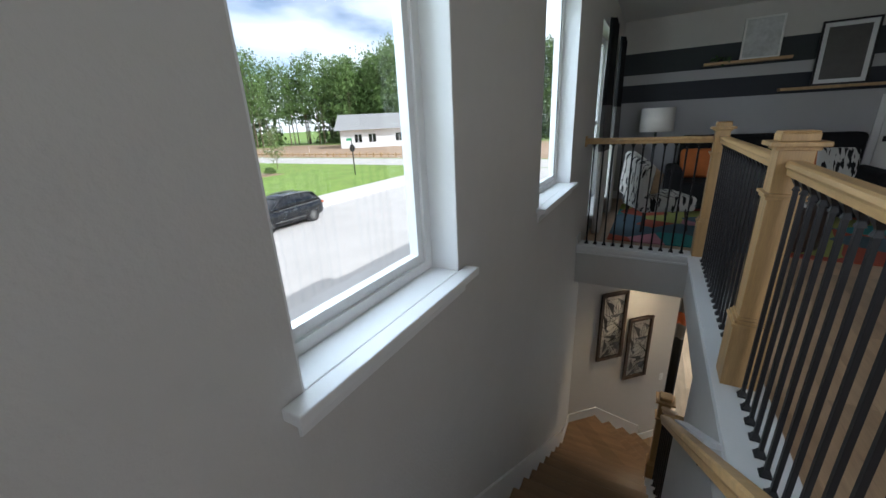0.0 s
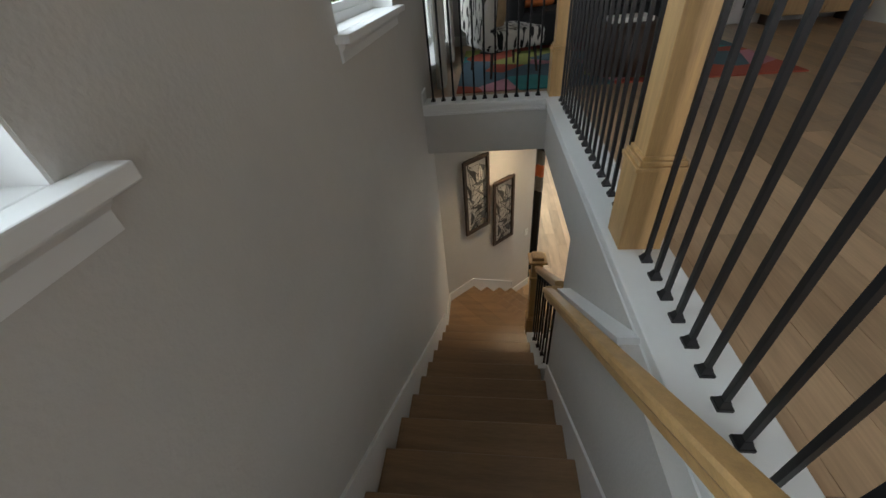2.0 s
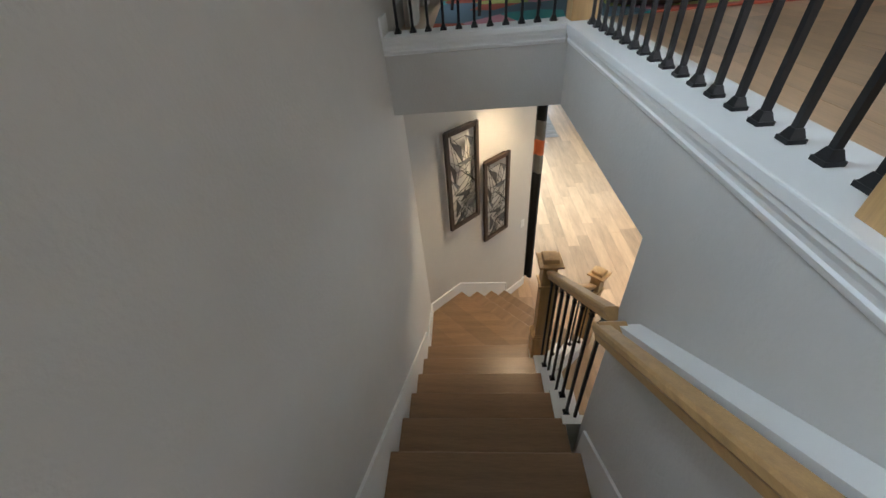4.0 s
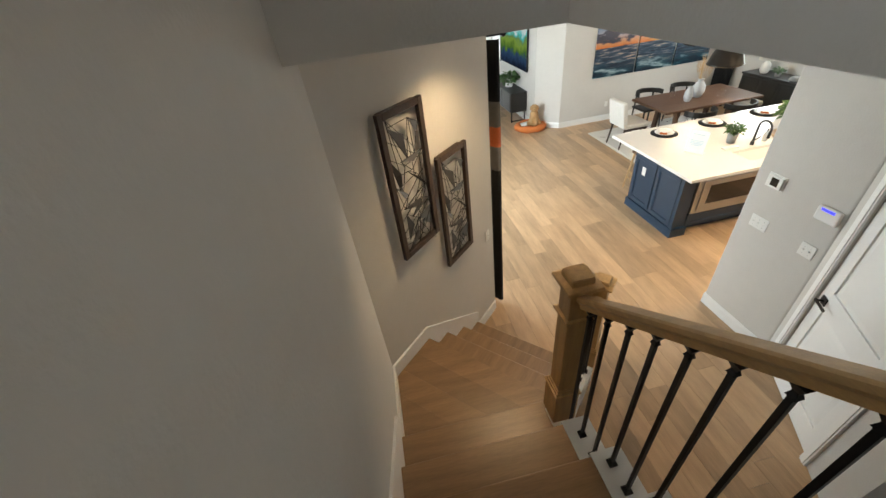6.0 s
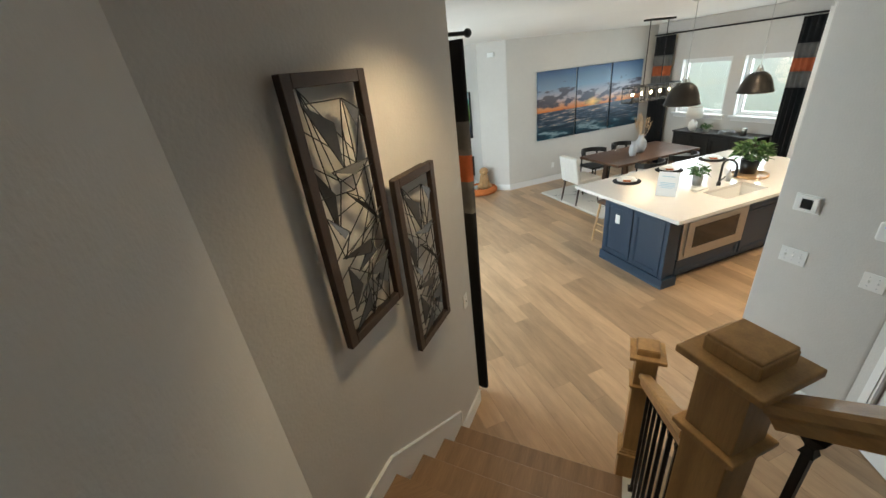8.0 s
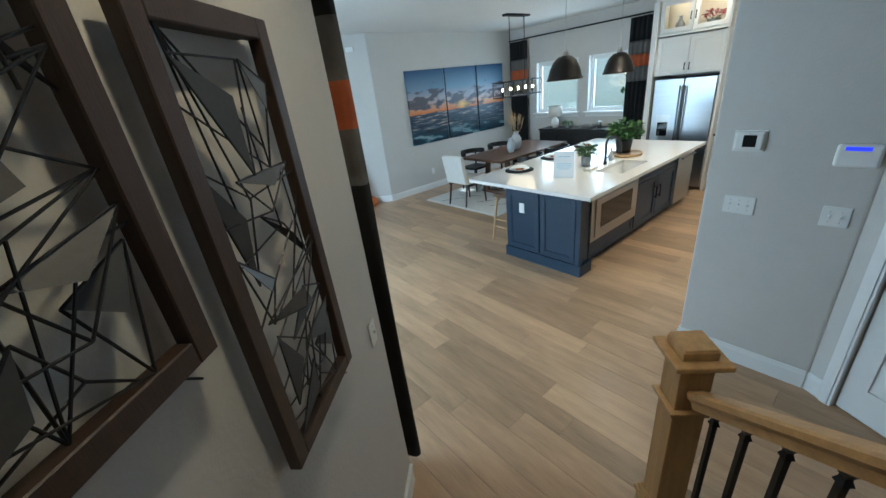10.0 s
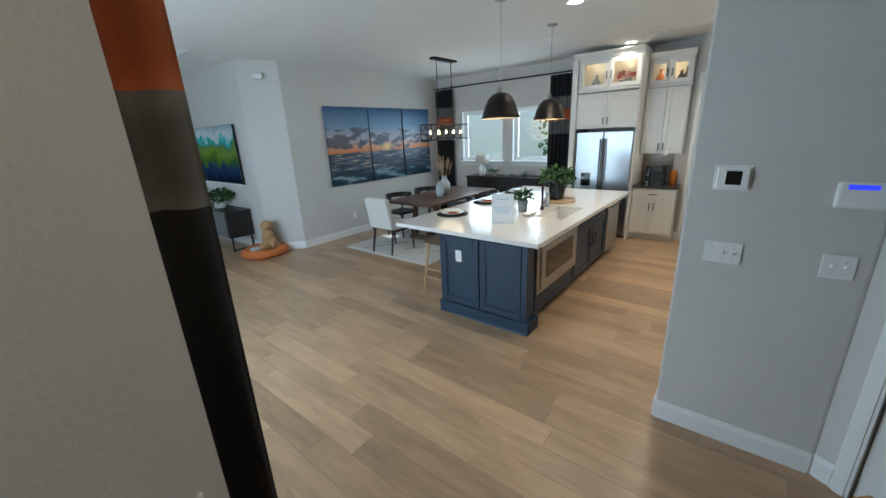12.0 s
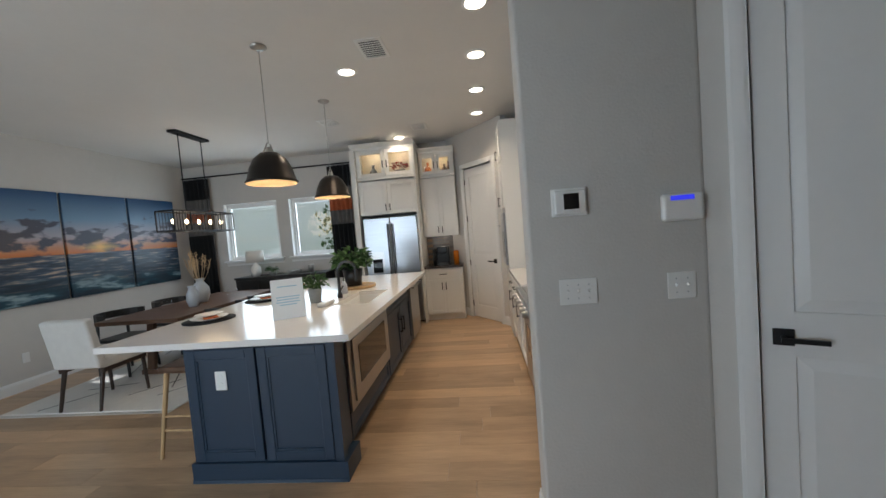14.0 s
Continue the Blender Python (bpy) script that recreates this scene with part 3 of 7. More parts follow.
def newel(parent, x, y, z0, z1, turn=0.0, w=0.105, base=0.36):
    """A square boxed newel post with plinth, mouldings and a block cap."""
    m = pose(x, y, 0, 0, 0, turn)
    h = w / 2
    post = part("newel_post", bevel(box(B(), -h, h, -h, h, z0 + base, z1 - 0.055), 0.003), "oak", parent, "oak box newel post", m)
    bm = bevel(box(B(), -h - 0.018, h + 0.018, -h - 0.018, h + 0.018, z0, z0 + base - 0.03), 0.003)
    part("plinth", bm, "oak", post)
    bm = B()
    for a, za, zb in ((0.026, base - 0.03, base - 0.014), (0.016, base - 0.014, base + 0.004), (0.008, base + 0.004, base + 0.018)):
        box(bm, -h - a, h + a, -h - a, h + a, z0 + za, z0 + zb)
    part("moulding", bevel(bm, 0.003), "oak", post)
    bm = B()
    for a, za, zb in ((0.010, 0.285, 0.27), (0.018, 0.27, 0.256)):
        box(bm, -h - a, h + a, -h - a, h + a, z1 - za, z1 - zb)
    part("collar", bevel(bm, 0.003), "oak", post)
    bm = B()
    for a, za, zb in ((0.012, 0.08, 0.065), (0.034, 0.065, 0.045), (0.002, 0.045, 0.012)):
        box(bm, -h - a, h + a, -h - a, h + a, z1 - za, z1 - zb)
    prism(bm, [(-h, -h), (h, -h), (h, h), (-h, h)], z1 - 0.012, z1 - 0.004)
    part("cap", bevel(bm, 0.004), "oak", post)
    return post


def rail(parent, p, q, name="handrail"):
    """A moulded oak handrail, its top along p to q."""
    p, q = Vector(p), Vector(q)
    d = (q - p).normalized()
    side = d.cross(Vector((0, 0, 1))).normalized()
    up = side.cross(d)
    prof = [(-0.030, -0.006), (-0.022, 0.0), (0.022, 0.0), (0.030, -0.006), (0.032, -0.022), (0.024, -0.034), (0.022, -0.058), (-0.022, -0.058), (-0.024, -0.034), (-0.032, -0.022)]
    bm = B()
    a = [bm.verts.new(p + side * u + up * v2) for u, v2 in prof]
    b = [bm.verts.new(q + side * u + up * v2) for u, v2 in prof]
    fs = [bm.faces.new(a), bm.faces.new(b[::-1])]
    for i in range(len(a)):
        j = (i + 1) % len(a)
        fs.append(bm.faces.new((a[i], b[i], b[j], a[j])))
    bmesh.ops.recalc_face_normals(bm, faces=fs)
    return part(name, bm, "oak_x", parent, "moulded oak handrail")


BAL = {}


def baluster(parent, x, y, z0, z1, turn=0.0):
    """A square iron baluster with a shoe at the foot and a flared collar at the top."""
    h = round(z1 - z0, 3)
    key = h
    if key not in BAL:
        bm = B()
        prism(bm, [(-0.019, -0.019), (0.019, -0.019), (0.019, 0.019), (-0.019, 0.019)], 0, 0.010)
        bmesh.ops.create_cone(bm, cap_ends=True, segments=4, radius1=0.023, radius2=0.013, depth=0.020, matrix=pose(0, 0, 0.020, 0, 0, 45))
        shoe = mesh_of("shoe", bm, "iron")
        bm = B()
        bmesh.ops.create_cone(bm, cap_ends=True, segments=4, radius1=0.011, radius2=0.030, depth=0.03, matrix=pose(0, 0, h - 0.018, 0, 0, 45))
        bmesh.ops.create_cone(bm, cap_ends=True, segments=4, radius1=0.017, radius2=0.010, depth=0.016, matrix=pose(0, 0, h - 0.045, 0, 0, 45))
        BAL[key] = (mesh_of("baluster", box(B(), -0.0075, 0.0075, -0.0075, 0.0075, 0, h), "iron"), shoe, mesh_of("collar", bm, "iron"))
    ob = new("baluster", BAL[key][0])
    ob.parent, ob.matrix_basis = parent, pose(x, y, z0, 0, 0, turn)
    for nm, me in zip(("shoe", "collar"), BAL[key][1:]):
        o2 = new(nm, me)
        o2.parent = ob
    return ob


CAPZ = UP + 0.072
RAILZ = 4.60
upper = thing("upper_balustrade", "oak and black iron balustrade on a white cap", "balustrade")
newel(upper, 1.133, 2.385, CAPZ, 4.72, w=0.118)
newel(upper, 1.122, 4.41, CAPZ, 4.72)
rail(upper, (1.132, 4.35, RAILZ), (1.135, 2.45, RAILZ))
rail(upper, (1.135, 2.32, RAILZ), (1.140, -1.4, RAILZ))
rail(upper, (0.0, 4.41, RAILZ), (1.065, 4.41, RAILZ))
part("rosette", box(B(), 0.001, 0.014, 4.365, 4.455, RAILZ - 0.08, RAILZ + 0.02), "oak", upper)
for i in range(18):
    baluster(upper, 1.138 - 0.0005 * i, 2.532 + 0.099 * i, CAPZ, RAILZ - 0.056)
for i in range(37):
    baluster(upper, 1.138, 2.245 - 0.0955 * i, CAPZ, RAILZ - 0.056)
for i in range(11):
    baluster(upper, 0.085 + 0.0885 * i, 4.41, CAPZ, RAILZ - 0.056)

lower = thing("lower_balustrade", "oak and black iron stair balustrade", "balustrade")
newel(lower, 1.02, 3.985, 0.96, 2.12, base=0.30)
N2 = D45 @ Vector((1.30, -RW - 0.03, 0))
newel(lower, N2.x, N2.y, 0.0, 1.23, 45, base=0.42)
rail(lower, (1.02, 3.93, 2.02), (1.02, 2.99, 2.02 + 0.94 * sk))
a, b = D45 @ Vector((1.24, -RW - 0.03, 1.07)), Vector((1.02, 3.99, 1.80))
rail(lower, a, D45 @ Vector((0.36, -RW - 0.05, 1.07 + 0.88 * sk)))
for i in range(8):
    y = 3.85 - 0.118 * i
    k = math.floor((NOSE - y) / GO)
    baluster(lower, 1.02, y, 0.956 + RISE * k, 2.02 + (3.93 - y) * sk - 0.07)
for i in range(7):
    u = 1.16 - 0.118 * i
    k = sum(1 for q in U if u > q)
    q = D45 @ Vector((u, -RW - 0.05, 0))
    baluster(lower, q.x, q.y, 0.766 - RISE * k, 1.076 + (1.24 - u) * sk - 0.07, 45)
wallrail = thing("wall_handrail", "oak handrail on black brackets along the stair wall", "handrail")
rail(wallrail, (0.914, 2.83, 2.79), (0.914, 0.3, 2.79 + 2.53 * sk))
rail(wallrail, (0.90, 2.80, 2.805), (0.995, 2.80, 2.805), "rail_return")
for y in (1.97, 0.8):
    z = 2.79 + (2.83 - y) * sk - 0.075
    br = part("bracket", tube(B(), (0.975, y, z - 0.05), (0.914, y, z), 0.007), "iron", wallrail, "black rail bracket")
    part("rosette", tube(B(), (0.969, y, z - 0.05), (0.976, y, z - 0.05), 0.026, seg=16), "iron", br)

# ---- wall art, switches and curtain by the stair ----


# the motif of the pair: each leaf hangs in a triangle of wires, in twentieths of the width and height
MOTIF = ((1, 1, 9, 6, 13, 1), (13, 1, 18, 2, 14, 6), (0, 5, 4, 11, 8, 7), (5, 6, 19, 6, 11, 8), (0, 9, 6, 11, 3, 13), (9, 8, 20, 12, 14, 9),
         (3, 13, 12, 14, 20, 11), (7, 15, 14, 13, 20, 14), (4, 14, 2, 18, 11, 16), (10, 16, 20, 15, 13, 18), (1, 20, 9, 17, 12, 19), (13, 17, 19, 16, 16, 20))


def wall_art(name, u0, u1, z0, z1, label):
    """A dark wood frame with wire triangles, each holding a folded metal leaf."""
    d = thing(name, label, "wall art", D45 @ pose(u0, 0, z0), "pair of framed wire wall sculptures")
    w, h, f = u1 - u0, z1 - z0, 0.042
    for nm, x0, x1, a, b in (("frame_side", 0, f, 0, h), ("frame_side", w - f, w, 0, h), ("frame_rail", f, w - f, 0, f), ("frame_rail", f, w - f, h - f, h)):
        part(nm, bevel(box(B(), x0, x1, -0.056, -0.026, a, b), 0.0025, 1), "dark_wood", d)
    part("hanging_cleat", box(B(), f, w - f, -0.026, -0.0005, h - f + 0.004, h - 0.006), "dark_wood", d)
    rnd = random.Random(4)

    def at(x, y, depth):
        return Vector((f + (w - 2 * f) * x / 20, depth, h - f - (h - 2 * f) * y / 20))

    def wire(p, q):
        if (p - q).length > 0.01:
            part("wire", tube(B(), p, q, 0.0022, seg=6), "iron", d)
    for ax, ay, bx, by, cx, cy in MOTIF:
        a, b, c = (at(x, y, -0.044 + rnd.uniform(-0.012, 0.012)) for x, y in ((ax, ay), (bx, by), (cx, cy)))
        wire(a, b), wire(b, c), wire(c, a)
        side = at(20 if ax + bx + cx < 30 else 0, ay + 1.6, -0.044)
        wire(c, side)
        # the leaf: a sliver along one wire, tilted out of the frame
        tip = (a + b) / 2 * 0.62 + c * 0.38 + Vector((0, -0.018, 0))
        n = Vector((0, 0.0014, 0))
        bm = B()
        v1, v2 = [bm.verts.new(r) for r in (a, b, tip)], [bm.verts.new(r + n) for r in (a, b, tip)]
        bm.faces.new(v1), bm.faces.new(v2[::-1])
        for i in range(3):
            bm.faces.new((v1[i], v2[i], v2[(i + 1) % 3], v1[(i + 1) % 3]))
        part("metal_leaf", bm, "metal_grey", d, "grey folded metal triangle")
    # the fan of wires in the upper corner and the foot of the frame
    for x, y in ((4, 8), (7, 7), (10, 6), (14, 5)):
        wire(at(1.5, 0, -0.04), at(x, y, -0.046))
    for x, y in ((6, 17), (9, 16), (12, 15), (15, 16)):
        wire(at(9, 20, -0.04), at(x, y, -0.046))
    for x0, y0, x1, y1 in ((20, 8, 9, 13), (0, 13, 16, 9), (20, 14, 6, 17), (12, 3, 12, 9), (16, 12, 6, 18), (17, 6, 17, 12)):
        wire(at(x0, y0, -0.04), at(x1, y1, -0.048))
    return d


wall_art("wall_art", 0.336, 0.740, 1.705, 2.687, "tall dark wood frame of wires and metal triangles")
wall_art("wall_art", 0.812, 1.200, 1.290, 2.240, "lower dark wood frame of wires and metal triangles")


def switch_plate(m, gangs, label, paddle=False):
    """A wall plate with toggles, facing -y of m."""
    w = 0.07 + 0.046 * (gangs - 1)
    d = thing("light_switch", label, "light switch", m)
    part("cover_plate", bevel(box(B(), -w / 2, w / 2, -0.007, 0, -0.058, 0.058), 0.003), "plate", d)
    for i in range(gangs):
        x = (i - (gangs - 1) / 2) * 0.046
        part("toggle", bevel(bar(B(), (x, -0.006, 0.0), (x, -0.02, 0.008), 0.009, 0.013), 0.002), "plate", d)
        for z in (-0.03, 0.03):
            part("screw", tube(B(), (x, -0.0065, z), (x, -0.0085, z), 0.0028, seg=8), "steel", d)
    return d


switch_plate(D45 @ pose(1.545, -0.001, 1.13), 1, "single white light switch on the angled wall")
CTRL = lambda y, z: pose(3.399, y, z, 0, 0, -90)
switch_plate(CTRL(5.045, 1.168), 3, "triple white light switch on the wall end")
switch_plate(CTRL(4.61, 1.168), 2, "double white light switch on the wall end")
th = thing("thermostat", "white wall thermostat with a dark screen", "thermostat", CTRL(5.06, 1.565))
part("backplate", bevel(box(B(), -0.078, 0.078, -0.006, 0, -0.062, 0.062), 0.004), "plate", th)
part("housing", bevel(box(B(), -0.066, 0.066, -0.026, -0.006, -0.050, 0.050), 0.006), "plate", th)
part("display", box(B(), -0.028, 0.036, -0.0275, -0.026, -0.032, 0.036), "screen", th)
M["blue_lcd"] = material("blue_display", (0.02, 0.02, 0.5), 0.3, emit=1.2, emit_colour=(0.05, 0.06, 0.9))
al = thing("alarm_panel", "white rounded alarm keypad with blue display", "alarm keypad", CTRL(4.60, 1.503))
part("housing", bevel(box(B(), -0.085, 0.085, -0.032, 0, -0.058, 0.062), 0.016, 4), "plate", al)
part("display", box(B(), -0.052, 0.042, -0.0335, -0.032, 0.030, 0.050), "blue_lcd", al, "lit blue display")


def curtain(name, label, m, width, z0, z1, bands, folds=7, depth=0.035):
    """A pleated hanging panel along x of m; bands lists (top height, material)."""
    d = thing(name, label, "curtain", m)
    n = folds * 8
    lower_z = z0
    for top, mat in bands:
        bm = B()
        rows_ = []
        for z in np.linspace(lower_z, top, 5):
            row = []
            for i in range(n + 1):
                x = width * i / n
                y = depth * math.sin(i / 8 * 2 * math.pi) * (1 - 0.25 * (z - z0) / (z1 - z0)) + 0.006 * math.sin(i * 1.7 + z * 3)
                row.append((bm.verts.new((x, y, z)), bm.verts.new((x, y + 0.003, z))))
            rows_.append(row)
        for a, b in zip(rows_, rows_[1:]):
            for i in range(n):
                for s in (0, 1):
                    f = bm.faces.new((a[i][s], a[i + 1][s], b[i + 1][s], b[i][s]))
                    f.smooth = True
        for row in (rows_[0], rows_[-1]):
            for i in range(n):
                bm.faces.new((row[i][0], row[i + 1][0], row[i + 1][1], row[i][1]))
        for i in (0, n):
            for a, b in zip(rows_, rows_[1:]):
                bm.faces.new((a[i][0], b[i][0], b[i][1], a[i][1]))
        part("cloth_band", bm, mat, d)
        lower_z = top
    return d


BANDS = [(1.715, "curtain_black"), (1.945, "curtain_grey"), (2.125, "curtain_rust"), (2.34, "curtain_grey"), (2.80, "curtain_black")]
curtain("curtain", "black curtain with grey and rust bands at the wall end", pose(0.70, 5.935, 0), 0.61, 0.03, 2.8, BANDS, 5)
rod = thing("curtain_rod", "black curtain rod with a ball finial", "curtain rod")
part("pole", tube(B(), (0.1, 5.96, 2.83), (1.33, 5.96, 2.83), 0.012), "iron", rod)
part("finial", smooth(ball(B(), (1.35, 5.96, 2.83), 0.026)), "iron", rod)

# ---- kitchen ----
M["nickel"] = material("brushed_nickel", (0.45, 0.44, 0.42), 0.3, metal=1.0, vary=0.05)
M["leaf"] = material("green_leaf", (0.045, 0.11, 0.025), 0.55, vary=0.45, scale=20)
M["leaf_far"] = material("pine_leaf", (0.12, 0.20, 0.05), 0.8, vary=0.5, scale=0.5)
M["ceramic"] = material("pale_ceramic", (0.55, 0.58, 0.62), 0.35, vary=0.1, scale=12)
M["pampas"] = material("dry_pampas", (0.55, 0.40, 0.24), 0.9, vary=0.2, scale=20)
M["stone_grey"] = material("grey_ceramic", (0.30, 0.30, 0.29), 0.6, vary=0.2, scale=15, bump=0.2)
M["tile"] = material("grey_tile", (0.20, 0.19, 0.18), 0.2, vary=0.15, scale=4, spread=0.25)
M["warm_in"] = material("cabinet_inside", (0.75, 0.66, 0.50), 0.6, vary=0.03)
M["amber"] = material("amber_glass", (0.55, 0.16, 0.01), 0.12, vary=0.1)
M["granite"] = material("dark_granite", (0.06, 0.05, 0.05), 0.15, vary=0.5, scale=30)
M["paper"] = material("printed_card", (0.85, 0.86, 0.86), 0.25, vary=0.02)
M["light_wood"] = material("light_wood", (0.55, 0.36, 0.18), 0.5, vary=0.2, scale=4, stretch=(8, 8, 1))
M["black_wood"] = material("black_wood", (0.016, 0.015, 0.014), 0.45, vary=0.3, scale=5, stretch=(1, 8, 8))


def shaker(parent, m, w, h, mat, name="door", handle=None, t=0.02, rail_w=0.06, glass=False):
    """A framed door of w by h facing -y of m; handle: (x, z, length, upright)."""
    bm = B()
    for x0, x1, z0, z1 in ((0, rail_w, 0, h), (w - rail_w, w, 0, h), (rail_w, w - rail_w, 0, rail_w), (rail_w, w - rail_w, h - rail_w, h)):
        box(bm, x0, x1, -t, 0, z0, z1)
    d = part(name, bevel(bm, 0.0025, 1), mat, parent, m=m)
    if glass:
        p = part("pane", box(B(), rail_w, w - rail_w, -0.012, -0.009, rail_w, h - rail_w), "glass", d)
        p.visible_shadow = False
    else:
        bm = box(B(), rail_w, w - rail_w, -t + 0.011, 0, rail_w, h - rail_w)
        for x0, x1, z0, z1 in ((rail_w, rail_w + .012, rail_w, h - rail_w), (w - rail_w - .012, w - rail_w, rail_w, h - rail_w), (rail_w, w - rail_w, rail_w, rail_w + .012), (rail_w, w - rail_w, h - rail_w - .012, h - rail_w)):
            box(bm, x0, x1, -t + 0.005, -t + 0.011, z0, z1)
        part("panel", bm, mat, d)
    if handle:
        x, z, ln, upright = handle
        bm = B()
        if upright:
            box(bm, x - 0.006, x + 0.006, -t - 0.034, -t - 0.024, z - ln / 2, z + ln / 2)
            for q in (-ln / 2 + 0.012, ln / 2 - 0.012):
                box(bm, x - 0.005, x + 0.005, -t - 0.026, -t, z + q - 0.005, z + q + 0.005)
        else:
            box(bm, x - ln / 2, x + ln / 2, -t - 0.034, -t - 0.024, z - 0.006, z + 0.006)
            for q in (-ln / 2 + 0.012, ln / 2 - 0.012):
                box(bm, x + q - 0.005, x + q + 0.005, -t - 0.026, -t, z - 0.005, z + 0.005)
        part("handle", bm, "iron", d, "black bar handle")
    return d


IX0, IX1, IY0, IY1 = 3.855, 6.96, 6.395, 7.39
island = thing("kitchen_island", "navy blue kitchen island with panelled end", "kitchen island")
bm = box(B(), IX0 + 0.002, 4.06, IY0 + 0.02, IY1, 0, 0.87)
box(bm, 4.06, 4.78, IY0 + 0.04, IY1, 0.10, 0.87)
box(bm, 5.54, IX1, IY0 + 0.04, IY1, 0.10, 0.87)
box(bm, 4.78, 5.54, IY0 + 0.04, IY1, 0.10, 0.66)
box(bm, 4.78, 5.54, 6.80, IY1, 0.66, 0.87)
box(bm, 4.06, IX1, IY0 + 0.11, IY1, 0, 0.10)
part("body", bm, "blue", island)
bm = box(B(), IX0 - 0.022, IX0, IY0 - 0.03, IY1 + 0.01, 0, 0.125)
prism(bm, [(IX0 - 0.03, 0), (IX0 - 0.022, 0), (IX0 - 0.022, 0.022), (IX0 - 0.026, 0.02)], IY0 - 0.03, IY1 + 0.01, "y")
box(bm, IX0 + 0.0005, 4.06, IY0 - 0.0295, IY0 + 0.018, 0, 0.1245)
part("baseboard", bm, "blue", island)
part("corner_post", box(B(), IX0 - 0.012, IX0 + 0.05, IY0 - 0.006, IY0 + 0.05, 0.125, 0.868), "blue", island)
END = pose(IX0 - 0.001, IY1 - 0.03, 0, 0, 0, -90)
shaker(island, END @ pose(0.0, 0, 0.14), 0.46, 0.72, "blue", "end_panel")
shaker(island, END @ pose(0.475, 0, 0.14), 0.44, 0.72, "blue", "end_panel")
out = thing("wall_outlet", "white outlet plate on the island end", "outlet", END @ pose(0.22, -0.011, 0.66))
part("cover_plate", bevel(box(B(), -0.037, 0.037, -0.006, 0, -0.06, 0.06), 0.002), "plate", out)
for z in (-0.024, 0.024):
    part("socket", tube(B(), (0, -0.005, z), (0, -0.008, z), 0.016, seg=14), "plate", out)
FRONT = pose(0, IY0 + 0.04, 0)
shaker(island, FRONT @ pose(5.16, 0, 0.70), 1.19, 0.155, "blue", "drawer_front", rail_w=0.04)
shaker(island, FRONT @ pose(5.16, 0, 0.115), 0.59, 0.575, "blue", handle=(0.54, 0.36, 0.16, True))
shaker(island, FRONT @ pose(5.76, 0, 0.115), 0.59, 0.575, "blue", handle=(0.05, 0.36, 0.16, True))
shaker(island, FRONT @ pose(4.08, 0, 0.115), 1.05, 0.19, "blue", "drawer_front", rail_w=0.045)
mw = thing("microwave_drawer", "built-in stainless microwave in the island side", "microwave")
part("trim_frame", bevel(box(B(), 4.07, 5.13, IY0 + 0.0, IY0 + 0.04, 0.315, 0.835), 0.003), "steel", mw)
part("door", bevel(box(B(), 4.14, 5.06, IY0 - 0.014, IY0, 0.36, 0.79), 0.003), "steel", mw)
part("window", box(B(), 4.24, 4.96, IY0 - 0.017, IY0 - 0.014, 0.45, 0.72), "screen", mw, "dark glass window")
dw = thing("dishwasher", "stainless steel dishwasher in the island", "dishwasher")
part("door", bevel(box(B(), 6.37, 6.95, IY0 + 0.005, IY0 + 0.04, 0.11, 0.86), 0.003), "steel", dw)
bm = tube(B(), (6.42, IY0 - 0.03, 0.77), (6.90, IY0 - 0.03, 0.77), 0.01)
for x in (6.45, 6.87):
    tube(bm, (x, IY0 - 0.03, 0.77), (x, IY0 + 0.005, 0.77), 0.007)
part("handle", bm, "steel", dw, "steel bar handle")
top = thing("island_worktop", "white quartz worktop with overhang", "worktop")
SX0, SX1, SY0, SY1 = 4.80, 5.52, 6.462, 6.78
bm = B()
gx, gy = (3.83, SX0, SX1, 7.0), (6.285, SY0, SY1, 7.99)
gv = [[bm.verts.new((x, y, 0.872)) for y in gy] for x in gx]
flat = [bm.faces.new((gv[i][j], gv[i + 1][j], gv[i + 1][j + 1], gv[i][j + 1])) for i in range(3) for j in range(3) if (i, j) != (1, 1)]
ext = bmesh.ops.extrude_face_region(bm, geom=flat)
for e in ext["geom"]:
    if isinstance(e, bmesh.types.BMVert):
        e.co.z = 0.912
bmesh.ops.recalc_face_normals(bm, faces=list(bm.faces))
part("slab", bm, "quartz", top)
sink = thing("kitchen_sink", "white undermount sink in the island", "sink")
bm = B()
box(bm, SX0, SX1, SY0, SY1, 0.68, 0.69)
for x0, x1, y0, y1 in ((SX0 - .012, SX0, SY0, SY1), (SX1, SX1 + .012, SY0, SY1), (SX0, SX1, SY0 - .012, SY0), (SX0, SX1, SY1, SY1 + .012)):
    box(bm, x0, x1, y0, y1, 0.68, 0.871)
part("basin", bm, "plate", sink)
part("drain", tube(B(), (5.16, 6.57, 0.690), (5.16, 6.57, 0.694), 0.04, seg=18), "steel", sink)
fa = thing("kitchen_faucet", "matte black gooseneck kitchen faucet", "faucet", pose(5.19, 6.86, 0.912))
part("base", tube(B(), (0, 0, 0), (0, 0, 0.05), 0.026, 0.022, 16), "black", fa)
bm = tube(B(), (0, 0, 0.05), (0, 0, 0.26), 0.014)
pts = [Vector((0, -0.09 + 0.09 * math.cos(a), 0.26 + 0.09 * math.sin(a))) for a in np.linspace(0, math.pi, 9)]
for p, q in zip(pts, pts[1:]):
    tube(bm, p, q, 0.014)
tube(bm, (0, -0.18, 0.26), (0, -0.18, 0.15), 0.016, 0.019)
part("spout", bm, "black", fa)
part("lever", bar(B(), (0.02, 0, 0.06), (0.10, 0, 0.10), 0.012), "black", fa)


